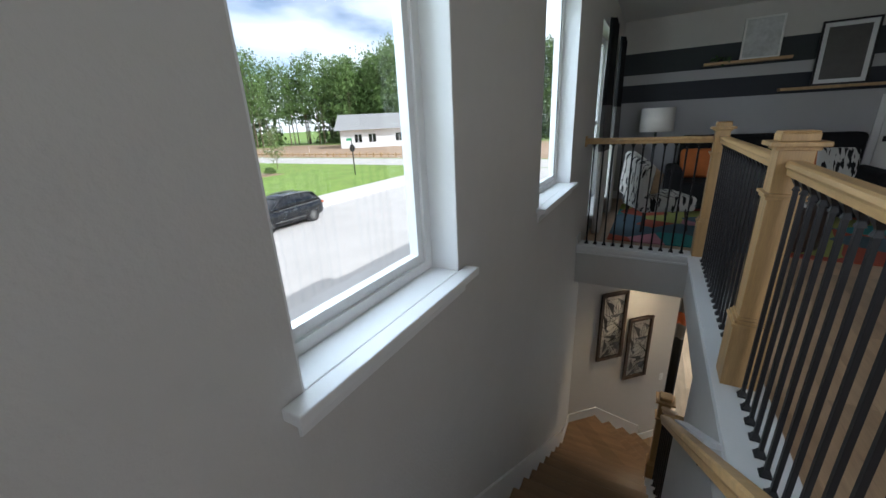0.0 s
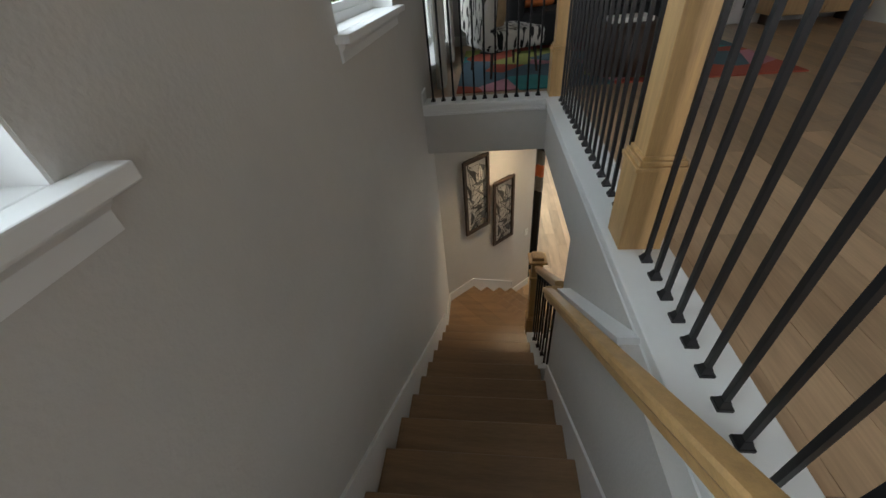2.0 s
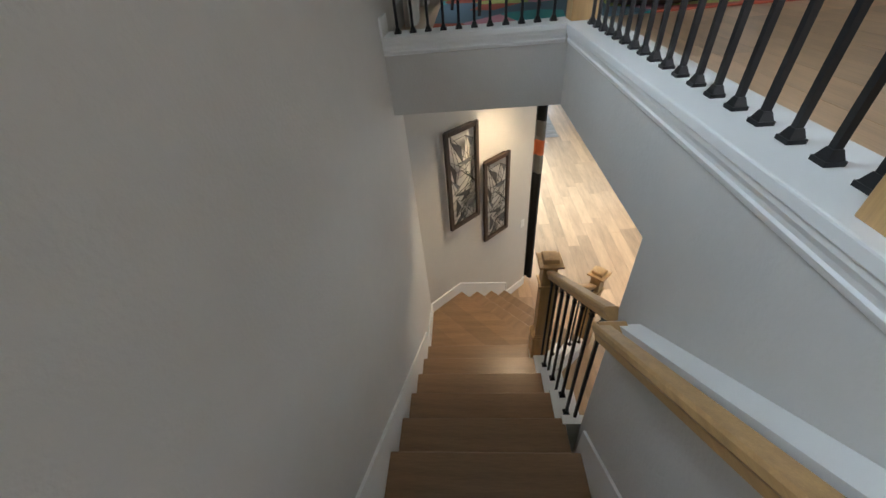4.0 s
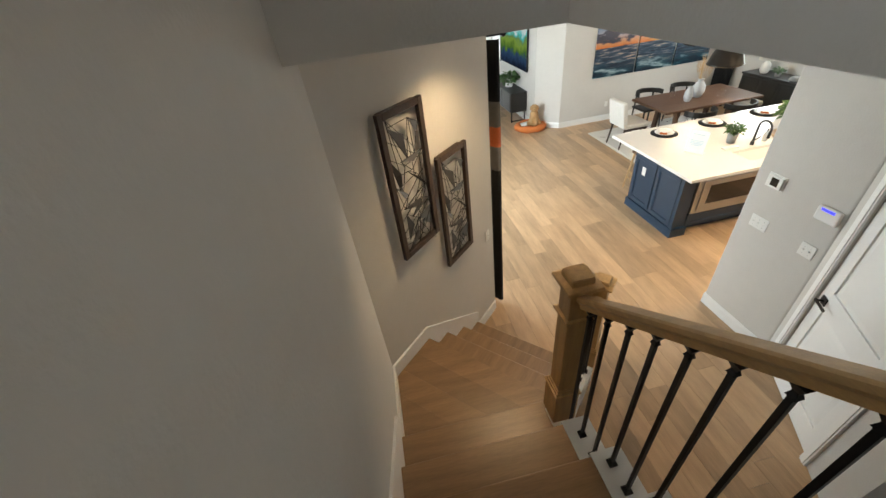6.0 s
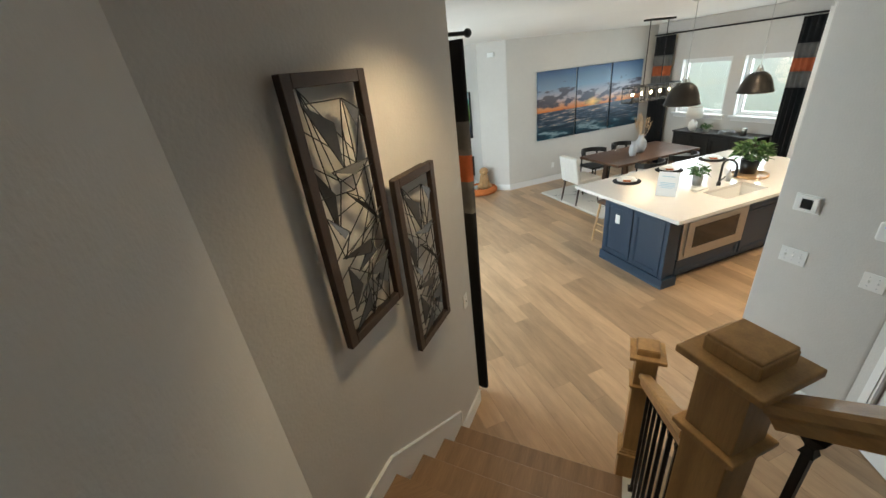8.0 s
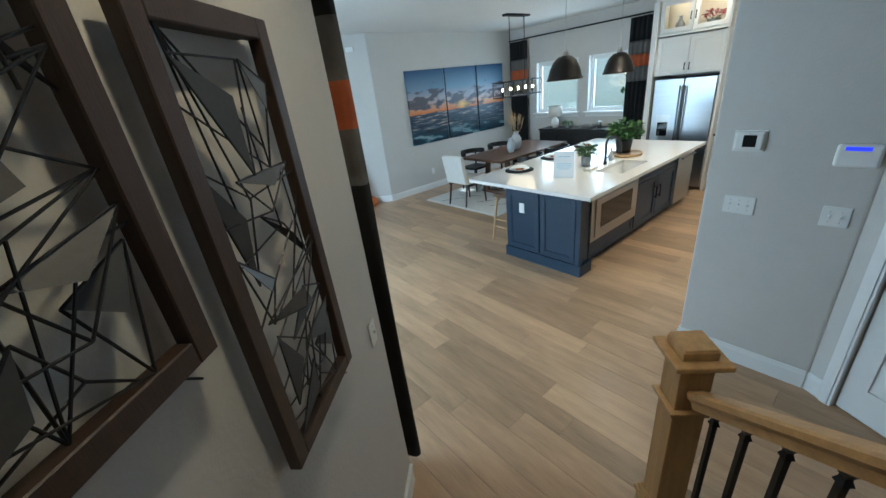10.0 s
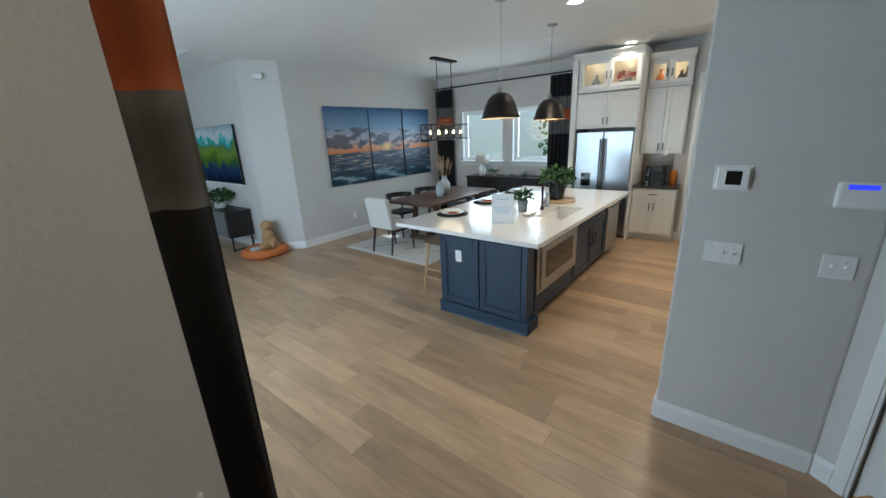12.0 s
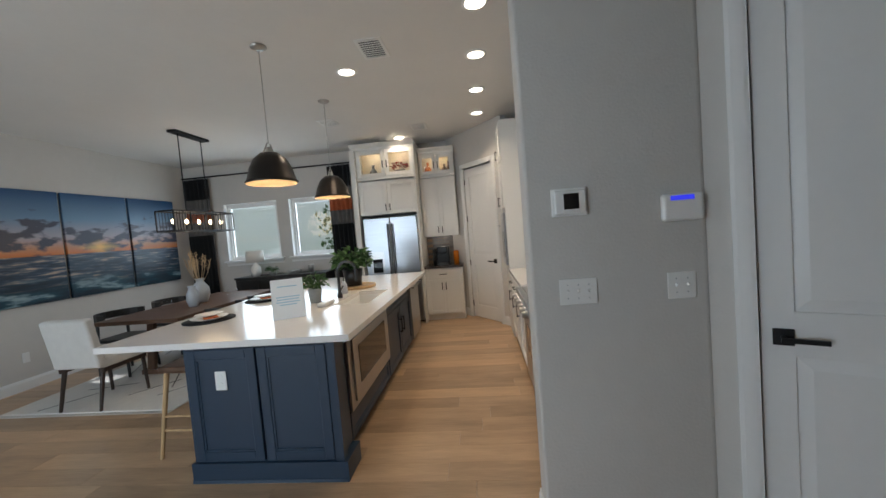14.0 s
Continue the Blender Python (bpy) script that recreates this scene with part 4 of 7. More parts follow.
def plant(name, label, m, pot_r, pot_h, pot_mat, leaves, spread, height, leaf=0.05, seed=1, stand=None):
    """A potted plant of many bent leaves on thin stems."""
    d = thing(name, label, "potted plant", m)
    p = part("pot", lathe(B(), [(0, 0), (pot_r * 0.78, 0), (pot_r, pot_h), (pot_r * 0.9, pot_h), (pot_r * 0.86, pot_h * 0.85), (0, pot_h * 0.85)], 20), pot_mat, d)
    rnd = random.Random(seed)
    bm, stems = B(), B()
    for i in range(leaves):
        a, rr = rnd.uniform(0, 6.283), spread * math.sqrt(rnd.random())
        c = Vector((rr * math.cos(a), rr * math.sin(a), pot_h + height * rnd.uniform(0.15, 1) * (1.1 - 0.5 * rr / spread)))
        if i % 5 == 0:
            tube(stems, (0, 0, pot_h * 0.8), c, 0.002, seg=5)
        m2 = Matrix.Translation(c) @ Euler((rnd.uniform(-0.8, 0.8), rnd.uniform(-0.9, 0.5), a)).to_matrix().to_4x4()
        L, wd = leaf * rnd.uniform(0.7, 1.3), leaf * 0.32
        vs = [bm.verts.new(m2 @ Vector(q)) for q in ((0, 0, 0), (L * 0.5, -wd, L * 0.12), (L, 0, -L * 0.12), (L * 0.5, wd, L * 0.12), (L * 0.5, 0, L * 0.02))]
        for q in ((0, 1, 4), (1, 2, 4), (2, 3, 4), (3, 0, 4)):
            bm.faces.new([vs[w] for w in q])
    part("stems", stems, "leaf", p)
    f = part("foliage", bm, "leaf", d, "dense green leaves")
    return tagged(d)


TOPZ = 0.913
plant("potted_plant", "small green plant in a grey pot", pose(5.02, 7.03, TOPZ), 0.065, 0.13, "stone_grey", 170, 0.10, 0.14, 0.05, 2)
plant("potted_plant", "large green plant in a black pot on a tray", pose(5.86, 6.95, TOPZ + 0.024), 0.115, 0.19, "black", 260, 0.19, 0.24, 0.085, 3)
tr = tagged(part("wooden_tray", lathe(B(), [(0, 0), (0.21, 0), (0.215, 0.03), (0.205, 0.03), (0.20, 0.022), (0, 0.022)], 32), "light_wood", m=pose(5.82, 6.90, TOPZ)), "round light wood tray on the island", "tray")
card = thing("display_card", "white printed card in a clear stand", "sign", pose(4.37, 6.94, TOPZ, 0, 0, -62))
part("sheet", box(B(), -0.115, 0.115, -0.004, 0.004, 0, 0.30, pose(0, 0, 0.004, -12)), "paper", card)
part("foot", box(B(), -0.115, 0.115, 0.0, 0.11, 0, 0.004), "paper", card)
bm = B()
for z, w in ((0.24, 0.07), (0.16, 0.085), (0.14, 0.08), (0.12, 0.085), (0.10, 0.06)):
    box(bm, -w, w, -0.0052, -0.0042, z, z + 0.007, pose(0, 0, 0.004, -12))
M["ink"] = material("pale_ink", (0.35, 0.55, 0.68), 0.5)
part("print", bm, "ink", card)
sp = thing("sponge_tray", "white soap tray beside the sink", "soap tray", pose(4.86, 6.86, TOPZ))
part("dish", bevel(box(B(), -0.11, 0.11, -0.04, 0.04, 0, 0.03), 0.008), "plate", sp)
so = thing("soap_bottle", "clear soap bottle with a dark pump", "soap bottle", pose(5.42, 6.90, TOPZ))
part("bottle", lathe(B(), [(0, 0), (0.032, 0), (0.034, 0.09), (0.014, 0.12), (0.012, 0.13)], 16), "ceramic", so)
part("pump", tube(B(), (0, 0, 0.13), (0, 0, 0.17), 0.006), "black", so)


def setting(x, y, z, turn):
    d = thing("place_setting", "white plates and orange napkin on a dark mat", "place setting", pose(x, y, z, 0, 0, turn), "place settings on the island")
    part("placemat", lathe(B(), [(0, 0), (0.19, 0), (0.19, 0.008), (0, 0.008)], 32), "curtain_black", d)
    part("dinner_plate", lathe(B(), [(0, 0.008), (0.08, 0.008), (0.135, 0.024), (0.137, 0.027), (0.08, 0.014), (0, 0.014)], 32), "plate", d)
    part("napkin", bevel(box(B(), -0.12, 0.11, -0.05, 0.05, 0.027, 0.036, pose(0, 0, 0, 0, 0, 25)), 0.004), "orange", d)
    part("salad_plate", lathe(B(), [(0, 0.037), (0.06, 0.037), (0.10, 0.05), (0.102, 0.053), (0.06, 0.043), (0, 0.043)], 32), "plate", d)


for x, y in ((4.50, 7.70), (5.35, 7.74), (6.28, 7.76)):
    setting(x, y, TOPZ, 20)


def bar_stool(m):
    d = thing("bar_stool", "light wood bar stool with a tan leather seat", "bar stool", m, "stools at the island")
    part("seat", bevel(box(B(), -0.2, 0.2, -0.19, 0.19, 0.62, 0.665), 0.015, 3), "walnut", d)
    for sx in (-1, 1):
        for sy in (-1, 1):
            part("leg", tube(B(), (sx * 0.22, sy * 0.21, 0), (sx * 0.16, sy * 0.15, 0.62), 0.013, 0.018), "light_wood", d)
    for z, s in ((0.2, 0.2), (0.3, 0.19)):
        part("stretcher", tube(B(), (-s, -s + 0.01, z), (s, -s + 0.01, z), 0.009), "light_wood", d)
        part("stretcher", tube(B(), (-s, s - 0.01, z), (-s, -s + 0.01, z), 0.009), "light_wood", d)
    return d


st = bar_stool(pose(4.32, 7.66, 0))
copy_thing(st, pose(5.25, 7.66, 0))
copy_thing(st, pose(6.18, 7.66, 0))

# refrigerator and tall cabinets
fr = thing("refrigerator", "stainless french door refrigerator with dispenser", "refrigerator")
part("body", box(B(), 7.66, 8.29, 6.44, 7.32, 0.02, 1.76), "metal_grey", fr)
for y0, y1 in ((6.44, 6.877), (6.883, 7.32)):
    door = part("door", bevel(box(B(), 7.585, 7.655, y0, y1, 0.72, 1.765), 0.008), "steel", fr)
    yy = 6.845 if y0 < 6.5 else 6.915
    bm = tube(B(), (7.53, yy, 0.80), (7.53, yy, 1.66), 0.013)
    for z in (0.84, 1.62):
        tube(bm, (7.53, yy, z), (7.59, yy, z), 0.009)
    part("handle", bm, "metal_grey", door, "dark steel bar handle")
part("drawer", bevel(box(B(), 7.585, 7.655, 6.44, 7.32, 0.06, 0.705), 0.008), "steel", fr)
dp = part("dispenser", box(B(), 7.578, 7.586, 7.02, 7.24, 0.86, 1.22), "nickel", fr, "water and ice dispenser")
part("recess", box(B(), 7.575, 7.579, 7.05, 7.21, 0.88, 1.10), "screen", dp)


def upper_cabinet(name, label, x, y0, y1, z0, z1, doors, glass=False, rail_w=0.06):
    d = thing(name, label, "cabinet")
    if glass:
        bm = B()
        for a in ((x, WX - .002, y0, y0 + .018, z0, z1), (x, WX - .002, y1 - .018, y1, z0, z1), (x, WX - .002, y0 + .018, y1 - .018, z0, z0 + .018), (x, WX - .002, y0 + .018, y1 - .018, z1 - .018, z1)):
            box(bm, *a)
        part("carcass", bm, "cabinet_white", d)
        part("back", box(B(), x + 0.25, x + 0.26, y0 + .02, y1 - .02, z0 + .02, z1 - .02), "warm_in", d)
    else:
        part("carcass", box(B(), x, WX - 0.002, y0, y1, z0, z1), "cabinet_white", d)
    w = (y1 - y0 - 0.03) / doors
    for i in range(doors):
        hx = (w - 0.03) if i == 0 else 0.03
        hz = 0.1 if not glass else (z1 - z0) * 0.42
        shaker(d, pose(x - 0.001, y1 - 0.012 - i * (w + 0.006), z0 + 0.012, 0, 0, -90), w, z1 - z0 - 0.024, "cabinet_white", handle=(hx, hz, 0.11, True), glass=glass, rail_w=rail_w)
    return d


upper_cabinet("wall_cabinet", "white cabinet over the refrigerator", 7.63, 6.41, 7.36, 1.82, 2.37, 2)
upper_cabinet("glass_cabinet", "lit glass-front cabinet over the refrigerator", 7.63, 6.41, 7.36, 2.42, 2.87, 2, True)
upper_cabinet("wall_cabinet", "tall white cabinet over the coffee counter", 7.96, 5.80, 6.40, 1.39, 2.38, 2)
upper_cabinet("glass_cabinet", "lit glass-front cabinet over the coffee counter", 7.96, 5.80, 6.40, 2.42, 2.78, 2, True)
structure("trim", box(B(), 7.55, WX - .002, 7.362, 7.44, 0, 2.87), "cabinet_white", "white tall end panel beside the refrigerator")
structure("trim", box(B(), 7.62, WX - .002, 6.402, 6.436, 0, 2.87), "cabinet_white")
for x, y0, y1, z0 in ((7.63, 6.40, 7.44, 2.872), (7.96, 5.79, 6.40, 2.782)):
    bm = prism(B(), [(WX - .002, z0), (x - 0.01, z0), (x - 0.015, z0 + 0.03), (x - 0.07, z0 + 0.085), (x - 0.07, z0 + 0.095), (WX - .002, z0 + 0.095)], y0, y1, "y")
    structure("trim", bm, "cabinet_white", "white crown moulding")
    structure("trim", box(B(), x - 0.03, WX - .003, y0, y1, 2.385, 2.415), "cabinet_white")
co = thing("base_cabinet", "white base cabinet under the coffee counter", "cabinet")
part("carcass", box(B(), 7.74, WX - .002, 5.78, 6.40, 0.10, 0.865), "cabinet_white", co)
part("toe_kick", box(B(), 7.80, WX - .002, 5.78, 6.40, 0, 0.10), "cabinet_white", co)
shaker(co, pose(7.739, 6.385, 0.69, 0, 0, -90), 0.585, 0.155, "cabinet_white", "drawer_front", (0.29, 0.08, 0.13, False), rail_w=0.035)
for i in range(2):
    shaker(co, pose(7.739, 6.385 - 0.295 * i, 0.115, 0, 0, -90), 0.29, 0.565, "cabinet_white", handle=(0.26 if i == 0 else 0.03, 0.46, 0.12, True), rail_w=0.05)
tagged(part("coffee_worktop", bevel(box(B(), 7.70, WX - .002, 5.76, 6.40, 0.868, 0.905), 0.004), "granite"), "dark granite worktop with coffee machine", "worktop")
splash = tagged(part("backsplash", box(B(), WX - 0.012, WX - .003, 5.78, 6.40, 0.906, 1.388), "joint"), "grey tile backsplash", kind="structure")
tile_me = mesh_of("tile", bevel(box(B(), -0.006, 0, -0.098, 0.098, -0.022, 0.022), 0.002, 1), "tile")
for r in range(10):
    for c in range(4):
        y = 5.80 + 0.2 * c + (0.1 if r % 2 else 0)
        if y + 0.1 < 6.41 and y - 0.1 > 5.68:
            ob = new("tile", tile_me)
            ob.parent, ob.matrix_basis = splash, pose(WX - 0.012, y, 0.932 + 0.048 * r)
cm = thing("coffee_machine", "black single-serve coffee machine", "coffee machine", pose(8.0, 6.10, 0.906))
part("body", bevel(box(B(), -0.02, 0.14, -0.11, 0.11, 0, 0.30), 0.02, 3), "black", cm)
part("brew_head", bevel(box(B(), -0.13, 0.0, -0.09, 0.09, 0.19, 0.31), 0.02, 3), "black", cm)
part("drip_tray", bevel(box(B(), -0.13, 0.0, -0.08, 0.08, 0, 0.03), 0.006), "metal_grey", cm)
part("tank", bevel(box(B(), 0.0, 0.12, 0.115, 0.18, 0, 0.27), 0.01), "screen", cm)
ca = thing("canister", "pale pink canister on the coffee counter", "canister", pose(8.05, 5.88, 0.906))
part("jar", lathe(B(), [(0, 0), (0.045, 0), (0.045, 0.2), (0.03, 0.22), (0, 0.22)], 18), "amber", ca)
for (x, y, z, r, h, mm, lb) in ((7.80, 7.13, 2.442, 0.07, 0.21, "stone_grey", "ribbed grey vase in the lit cabinet"), (8.10, 6.25, 2.442, 0.06, 0.22, "amber", "orange glass bottle in the lit cabinet"), (8.10, 5.97, 2.442, 0.055, 0.17, "walnut", "brown jug in the lit cabinet"), (8.14, 5.90, 2.442, 0.045, 0.22, "walnut", "tall brown jug in the lit cabinet")):
    tagged(part("vase", lathe(B(), [(0, 0), (r * 0.75, 0), (r, h * 0.3), (r * 0.8, h * 0.55), (r * 0.33, h * 0.72), (r * 0.3, h * 0.92), (r * 0.42, h)], 20), mm, m=pose(x, y, z)), lb, "vase")
plant("flower_bowl", "red flowers in a grey bowl in the lit cabinet", pose(7.80, 6.68, 2.442), 0.09, 0.09, "stone_grey", 90, 0.12, 0.14, 0.05, 8)
M["red_flower"] = material("red_petals", (0.35, 0.04, 0.03), 0.8, vary=0.4, scale=30)
for f in [o for o in bpy.data.objects if o.name.startswith("flower_bowl")]:
    for c in f.children:
        if c.name.startswith("foliage"):
            c.data.materials[0] = M["red_flower"]
for y in (6.65, 7.12):
    lamp("cabinet_light", "POINT", pose(7.76, y, 2.83), 1.3, (1, 0.78, 0.48), radius=0.015)
    tagged(part("puck_light", tube(B(), (7.76, y, 2.849), (7.76, y, 2.835), 0.03, seg=16), "downlight"), "small round light inside the cabinet", "puck light")
lamp("cabinet_light", "POINT", pose(8.06, 6.1, 2.73), 1.3, (1, 0.78, 0.48), radius=0.015)
lamp("cabinet_light", "POINT", pose(8.05, 6.1, 1.36), 0.8, (1, 0.82, 0.6), radius=0.03)
# range wall
rb = thing("base_cabinet", "white base cabinets beside the range", "cabinet")
for x0, x1 in ((3.62, 4.3), (5.22, 6.6)):
    part("carcass", box(B(), x0, x1, 4.47, 5.08, 0.1, 0.868), "cabinet_white", rb)
    n = max(1, round((x1 - x0) / 0.45))
    w = (x1 - x0) / n
    for i in range(n):
        shaker(rb, pose(x0 + w * (i + 1) - 0.01, 5.081, 0.115, 0, 0, 180), w - 0.02, 0.56, "cabinet_white", handle=(0.05, 0.46, 0.13, True))
        shaker(rb, pose(x0 + w * (i + 1) - 0.01, 5.081, 0.69, 0, 0, 180), w - 0.02, 0.16, "cabinet_white", "drawer_front", ((w - 0.02) / 2, 0.08, 0.16, False), rail_w=0.035)
wt = thing("range_worktop", "white quartz worktop beside the range", "worktop")
for x0, x1 in ((3.60, 4.3), (5.22, 6.6)):
    part("slab", box(B(), x0, x1, 4.47, 5.11, 0.87, 0.91), "quartz", wt)
ra = thing("gas_range", "stainless gas range with black grates", "range")
part("body", bevel(box(B(), 4.31, 5.21, 4.48, 5.10, 0.08, 0.90), 0.004), "steel", ra)
part("control_panel", bevel(box(B(), 4.31, 5.21, 5.10, 5.16, 0.76, 0.90), 0.01), "steel", ra)
part("oven_window", box(B(), 4.5, 5.02, 5.10, 5.104, 0.35, 0.6), "screen", ra)
for i in range(6):
    part("knob", tube(B(), (4.40 + 0.144 * i, 5.16, 0.83), (4.40 + 0.144 * i, 5.20, 0.83), 0.026, 0.022, 16), "nickel", ra, "steel control knob")
for i in range(3):
    bm = B()
    x0 = 4.34 + 0.285 * i
    for q in range(4):
        box(bm, x0 + 0.01 + 0.083 * q, x0 + 0.025 + 0.083 * q, 4.52, 5.05, 0.935, 0.952)
    for q in (4.53, 4.78, 5.03):
        box(bm, x0 + 0.01, x0 + 0.274, q, q + 0.014, 0.905, 0.94)
    part("grate", bm, "iron", ra, "black cast iron grate")
ov = thing("wall_oven_tower", "white tall cabinet with stainless wall oven", "oven cabinet")
part("carcass", box(B(), 6.62, 7.20, 4.47, 5.10, 0.0, 2.85), "cabinet_white", ov)
o1 = part("oven", bevel(box(B(), 6.66, 7.16, 5.10, 5.13, 0.95, 1.65), 0.004), "steel", ov, "stainless wall oven")
part("oven_handle", tube(B(), (6.70, 5.18, 1.48), (7.12, 5.18, 1.48), 0.011), "steel", o1)
part("oven_glass", box(B(), 6.72, 7.10, 5.13, 5.133, 1.05, 1.40), "screen", o1)
shaker(ov, pose(7.19, 5.101, 1.72, 0, 0, 180), 0.56, 0.62, "cabinet_white", handle=(0.05, 0.1, 0.13, True))
shaker(ov, pose(7.19, 5.101, 2.38, 0, 0, 180), 0.56, 0.44, "cabinet_white", handle=(0.05, 0.1, 0.13, True))
rc = thing("wall_cabinet", "white upper cabinets on the range wall", "cabinet")
part("carcass", box(B(), 5.22, 6.61, 4.47, 4.82, 1.40, 2.85), "cabinet_white", rc)

# ceiling fixtures
for x, y in ((5.2, 6.59), (7.74, 6.64), (4.4, 5.37), (5.18, 5.37), (6.04, 5.37), (6.9, 5.37), (2.03, 5.93)):
    d = thing("ceiling_light", "round recessed ceiling light, lit", "ceiling light", pose(x, y, CEIL), "recessed lights in the kitchen ceiling")
    part("trim_ring", lathe(B(), [(0.075, -0.001), (0.098, -0.001), (0.094, -0.007), (0.075, -0.005)], 28), "plate", d)
    part("lens", tube(B(), (0, 0, -0.004), (0, 0, -0.002), 0.074, seg=28), "downlight", d, "glowing warm lens")
for x, y, w in ((4.83, 6.23, 0.34), (7.25, 6.23, 0.28), (6.6, 7.36, 0.28), (3.62, 11.33, 0.2)):
    d = thing("ceiling_vent", "white slatted ceiling air vent", "air vent", pose(x, y, CEIL))
    bm = B()
    for x0, x1, y0, y1 in ((-w / 2, w / 2, -0.11, -0.085), (-w / 2, w / 2, 0.085, 0.11), (-w / 2, -w / 2 + 0.025, -0.085, 0.085), (w / 2 - 0.025, w / 2, -0.085, 0.085)):
        box(bm, x0, x1, y0, y1, -0.008, -0.001)
    part("frame", bm, "plate", d)
    part("backing", box(B(), -w / 2 + 0.02, w / 2 - 0.02, -0.086, 0.086, -0.003, -0.001), "black", d)
    for i in range(9):
        xx = -w / 2 + 0.035 + (w - 0.07) * i / 8
        part("slat", box(B(), xx - 0.006, xx + 0.006, -0.085, 0.085, -0.008, -0.004), "plate", d)
M["shade"] = material("bronze_shade", (0.035, 0.030, 0.026), 0.35, metal=0.7, vary=0.2, scale=8)
M["shade_in"] = material("shade_inside", (0.42, 0.30, 0.18), 0.5)
for x, y, zt in ((4.57, 7.08, 2.22), (5.83, 7.09, 2.21)):
    d = thing("pendant_lamp", "dark bronze dome pendant over the island", "pendant lamp", pose(x, y, 0), "pendants over the island")
    r, h = 0.195, 0.235
    prof = [(0.035, zt), (0.075, zt - 0.01), (0.125, zt - 0.055), (0.162, zt - 0.13), (0.187, zt - 0.22), (r + 0.006, zt - h), (r, zt - h - 0.01)]
    part("shade", lathe(B(), prof, 36), "shade", d, "dark bronze dome shade")
    part("liner", lathe(B(), [(p - 0.004, z - 0.003) for p, z in prof], 36), "shade_in", d, "warm inside of the shade")
    part("canopy", lathe(B(), [(0, CEIL - 0.03), (0.03, CEIL - 0.03), (0.062, CEIL - 0.012), (0.062, CEIL - 0.001)], 24), "nickel", d)
    part("cord", tube(B(), (0, 0, zt + 0.07), (0, 0, CEIL - 0.025), 0.004, seg=6), "nickel", d)
    bm = tube(B(), (0, 0, zt - 0.005), (0, 0, zt + 0.04), 0.028, 0.022, 16)
    for s in (-1, 1):
        bar(bm, (s * 0.085, 0, zt - 0.02), (s * 0.02, 0, zt + 0.07), 0.008)
    part("socket", bm, "nickel", d)
    part("bulb", smooth(ball(B(), (0, 0, zt - 0.11), 0.035)), "bulb", d)
    lamp("pendant_glow", "POINT", pose(x, y, zt - 0.19), 6, (1, 0.76, 0.48), radius=0.04)
lamp_xy = ((5.2, 6.59), (7.5, 6.64), (4.4, 5.45), (5.18, 5.45), (6.04, 5.45), (6.9, 5.45))
for x, y in lamp_xy:
    lamp("recessed_spot", "SPOT", look((x, y, CEIL - 0.02), (x, y, 0)), 52, (1, 0.80, 0.56), spot=125, radius=0.06)

# ---- dining ----
M["canvas"] = bpy.data.materials.new("sunset_canvas")
M["canvas"].use_nodes = True
cn, cl_ = M["canvas"].node_tree.nodes, M["canvas"].node_tree.links
geo = cn.new("ShaderNodeNewGeometry")
sep = cn.new("ShaderNodeSeparateXYZ")
cl_.new(geo.outputs["Position"], sep.inputs[0])


def node_math(op, a, b):
    q = cn.new("ShaderNodeMath")
    q.operation = op
    for i, v2 in enumerate((a, b)):
        if isinstance(v2, (int, float)):
            q.inputs[i].default_value = v2
        else:
            cl_.new(v2, q.inputs[i])
    return q.outputs[0]


def node_ramp(fac, stops):
    q = cn.new("ShaderNodeValToRGB")
    cl_.new(fac, q.inputs[0])
    while len(q.color_ramp.elements) < len(stops):
        q.color_ramp.elements.new(0.5)
    for e, (p, c) in zip(q.color_ramp.elements, stops):
        e.position, e.color = p, (*c, 1)
    return q.outputs[0]


def node_mix(fac, a, b):
    q = cn.new("ShaderNodeMix")
    q.data_type = "RGBA"
    cl_.new(fac, q.inputs[0]), cl_.new(a, q.inputs[6]), cl_.new(b, q.inputs[7])
    return q.outputs[2]


def node_noise(scale, stretch, detail=5):
    mp = cn.new("ShaderNodeMapping")
    mp.inputs["Scale"].default_value = stretch
    cl_.new(geo.outputs["Position"], mp.inputs[0])
    q = cn.new("ShaderNodeTexNoise")
    q.inputs["Scale"].default_value, q.inputs["Detail"].default_value = scale, detail
    cl_.new(mp.outputs[0], q.inputs["Vector"])
    return q.outputs[0]


PZ0, PZ1 = 0.99, 2.395
hgt = node_math("DIVIDE", node_math("SUBTRACT", sep.outputs[2], PZ0), PZ1 - PZ0)
dx = node_math("ABSOLUTE", node_math("SUBTRACT", sep.outputs[0], 6.55), 0)
skyc = node_ramp(hgt, [(0.42, (0.62, 0.16, 0.02)), (0.48, (0.55, 0.25, 0.12)), (0.58, (0.36, 0.33, 0.38)), (0.75, (0.13, 0.24, 0.38)), (1.0, (0.015, 0.07, 0.18))])
cloud = node_ramp(node_math("ADD", node_noise(3.2, (1.0, 1, 2.6)), node_math("MULTIPLY", node_math("ABSOLUTE", node_math("SUBTRACT", hgt, 0.56), 0), -0.9)), [(0.40, (0, 0, 0)), (0.49, (1, 1, 1))])
dark = node_ramp(hgt, [(0.0, (0.03, 0.025, 0.04)), (1.0, (0.04, 0.05, 0.09))])
skyc = node_mix(cloud, skyc, dark)
glow = node_ramp(node_math("ADD", node_math("MULTIPLY", dx, 1.0), node_math("MULTIPLY", node_math("ABSOLUTE", node_math("SUBTRACT", hgt, 0.47), 0), 4.0)), [(0.0, (1, 1, 1)), (0.35, (0, 0, 0))])
sunc = node_ramp(hgt, [(0.0, (0.9, 0.55, 0.12)), (1.0, (0.9, 0.6, 0.2))])
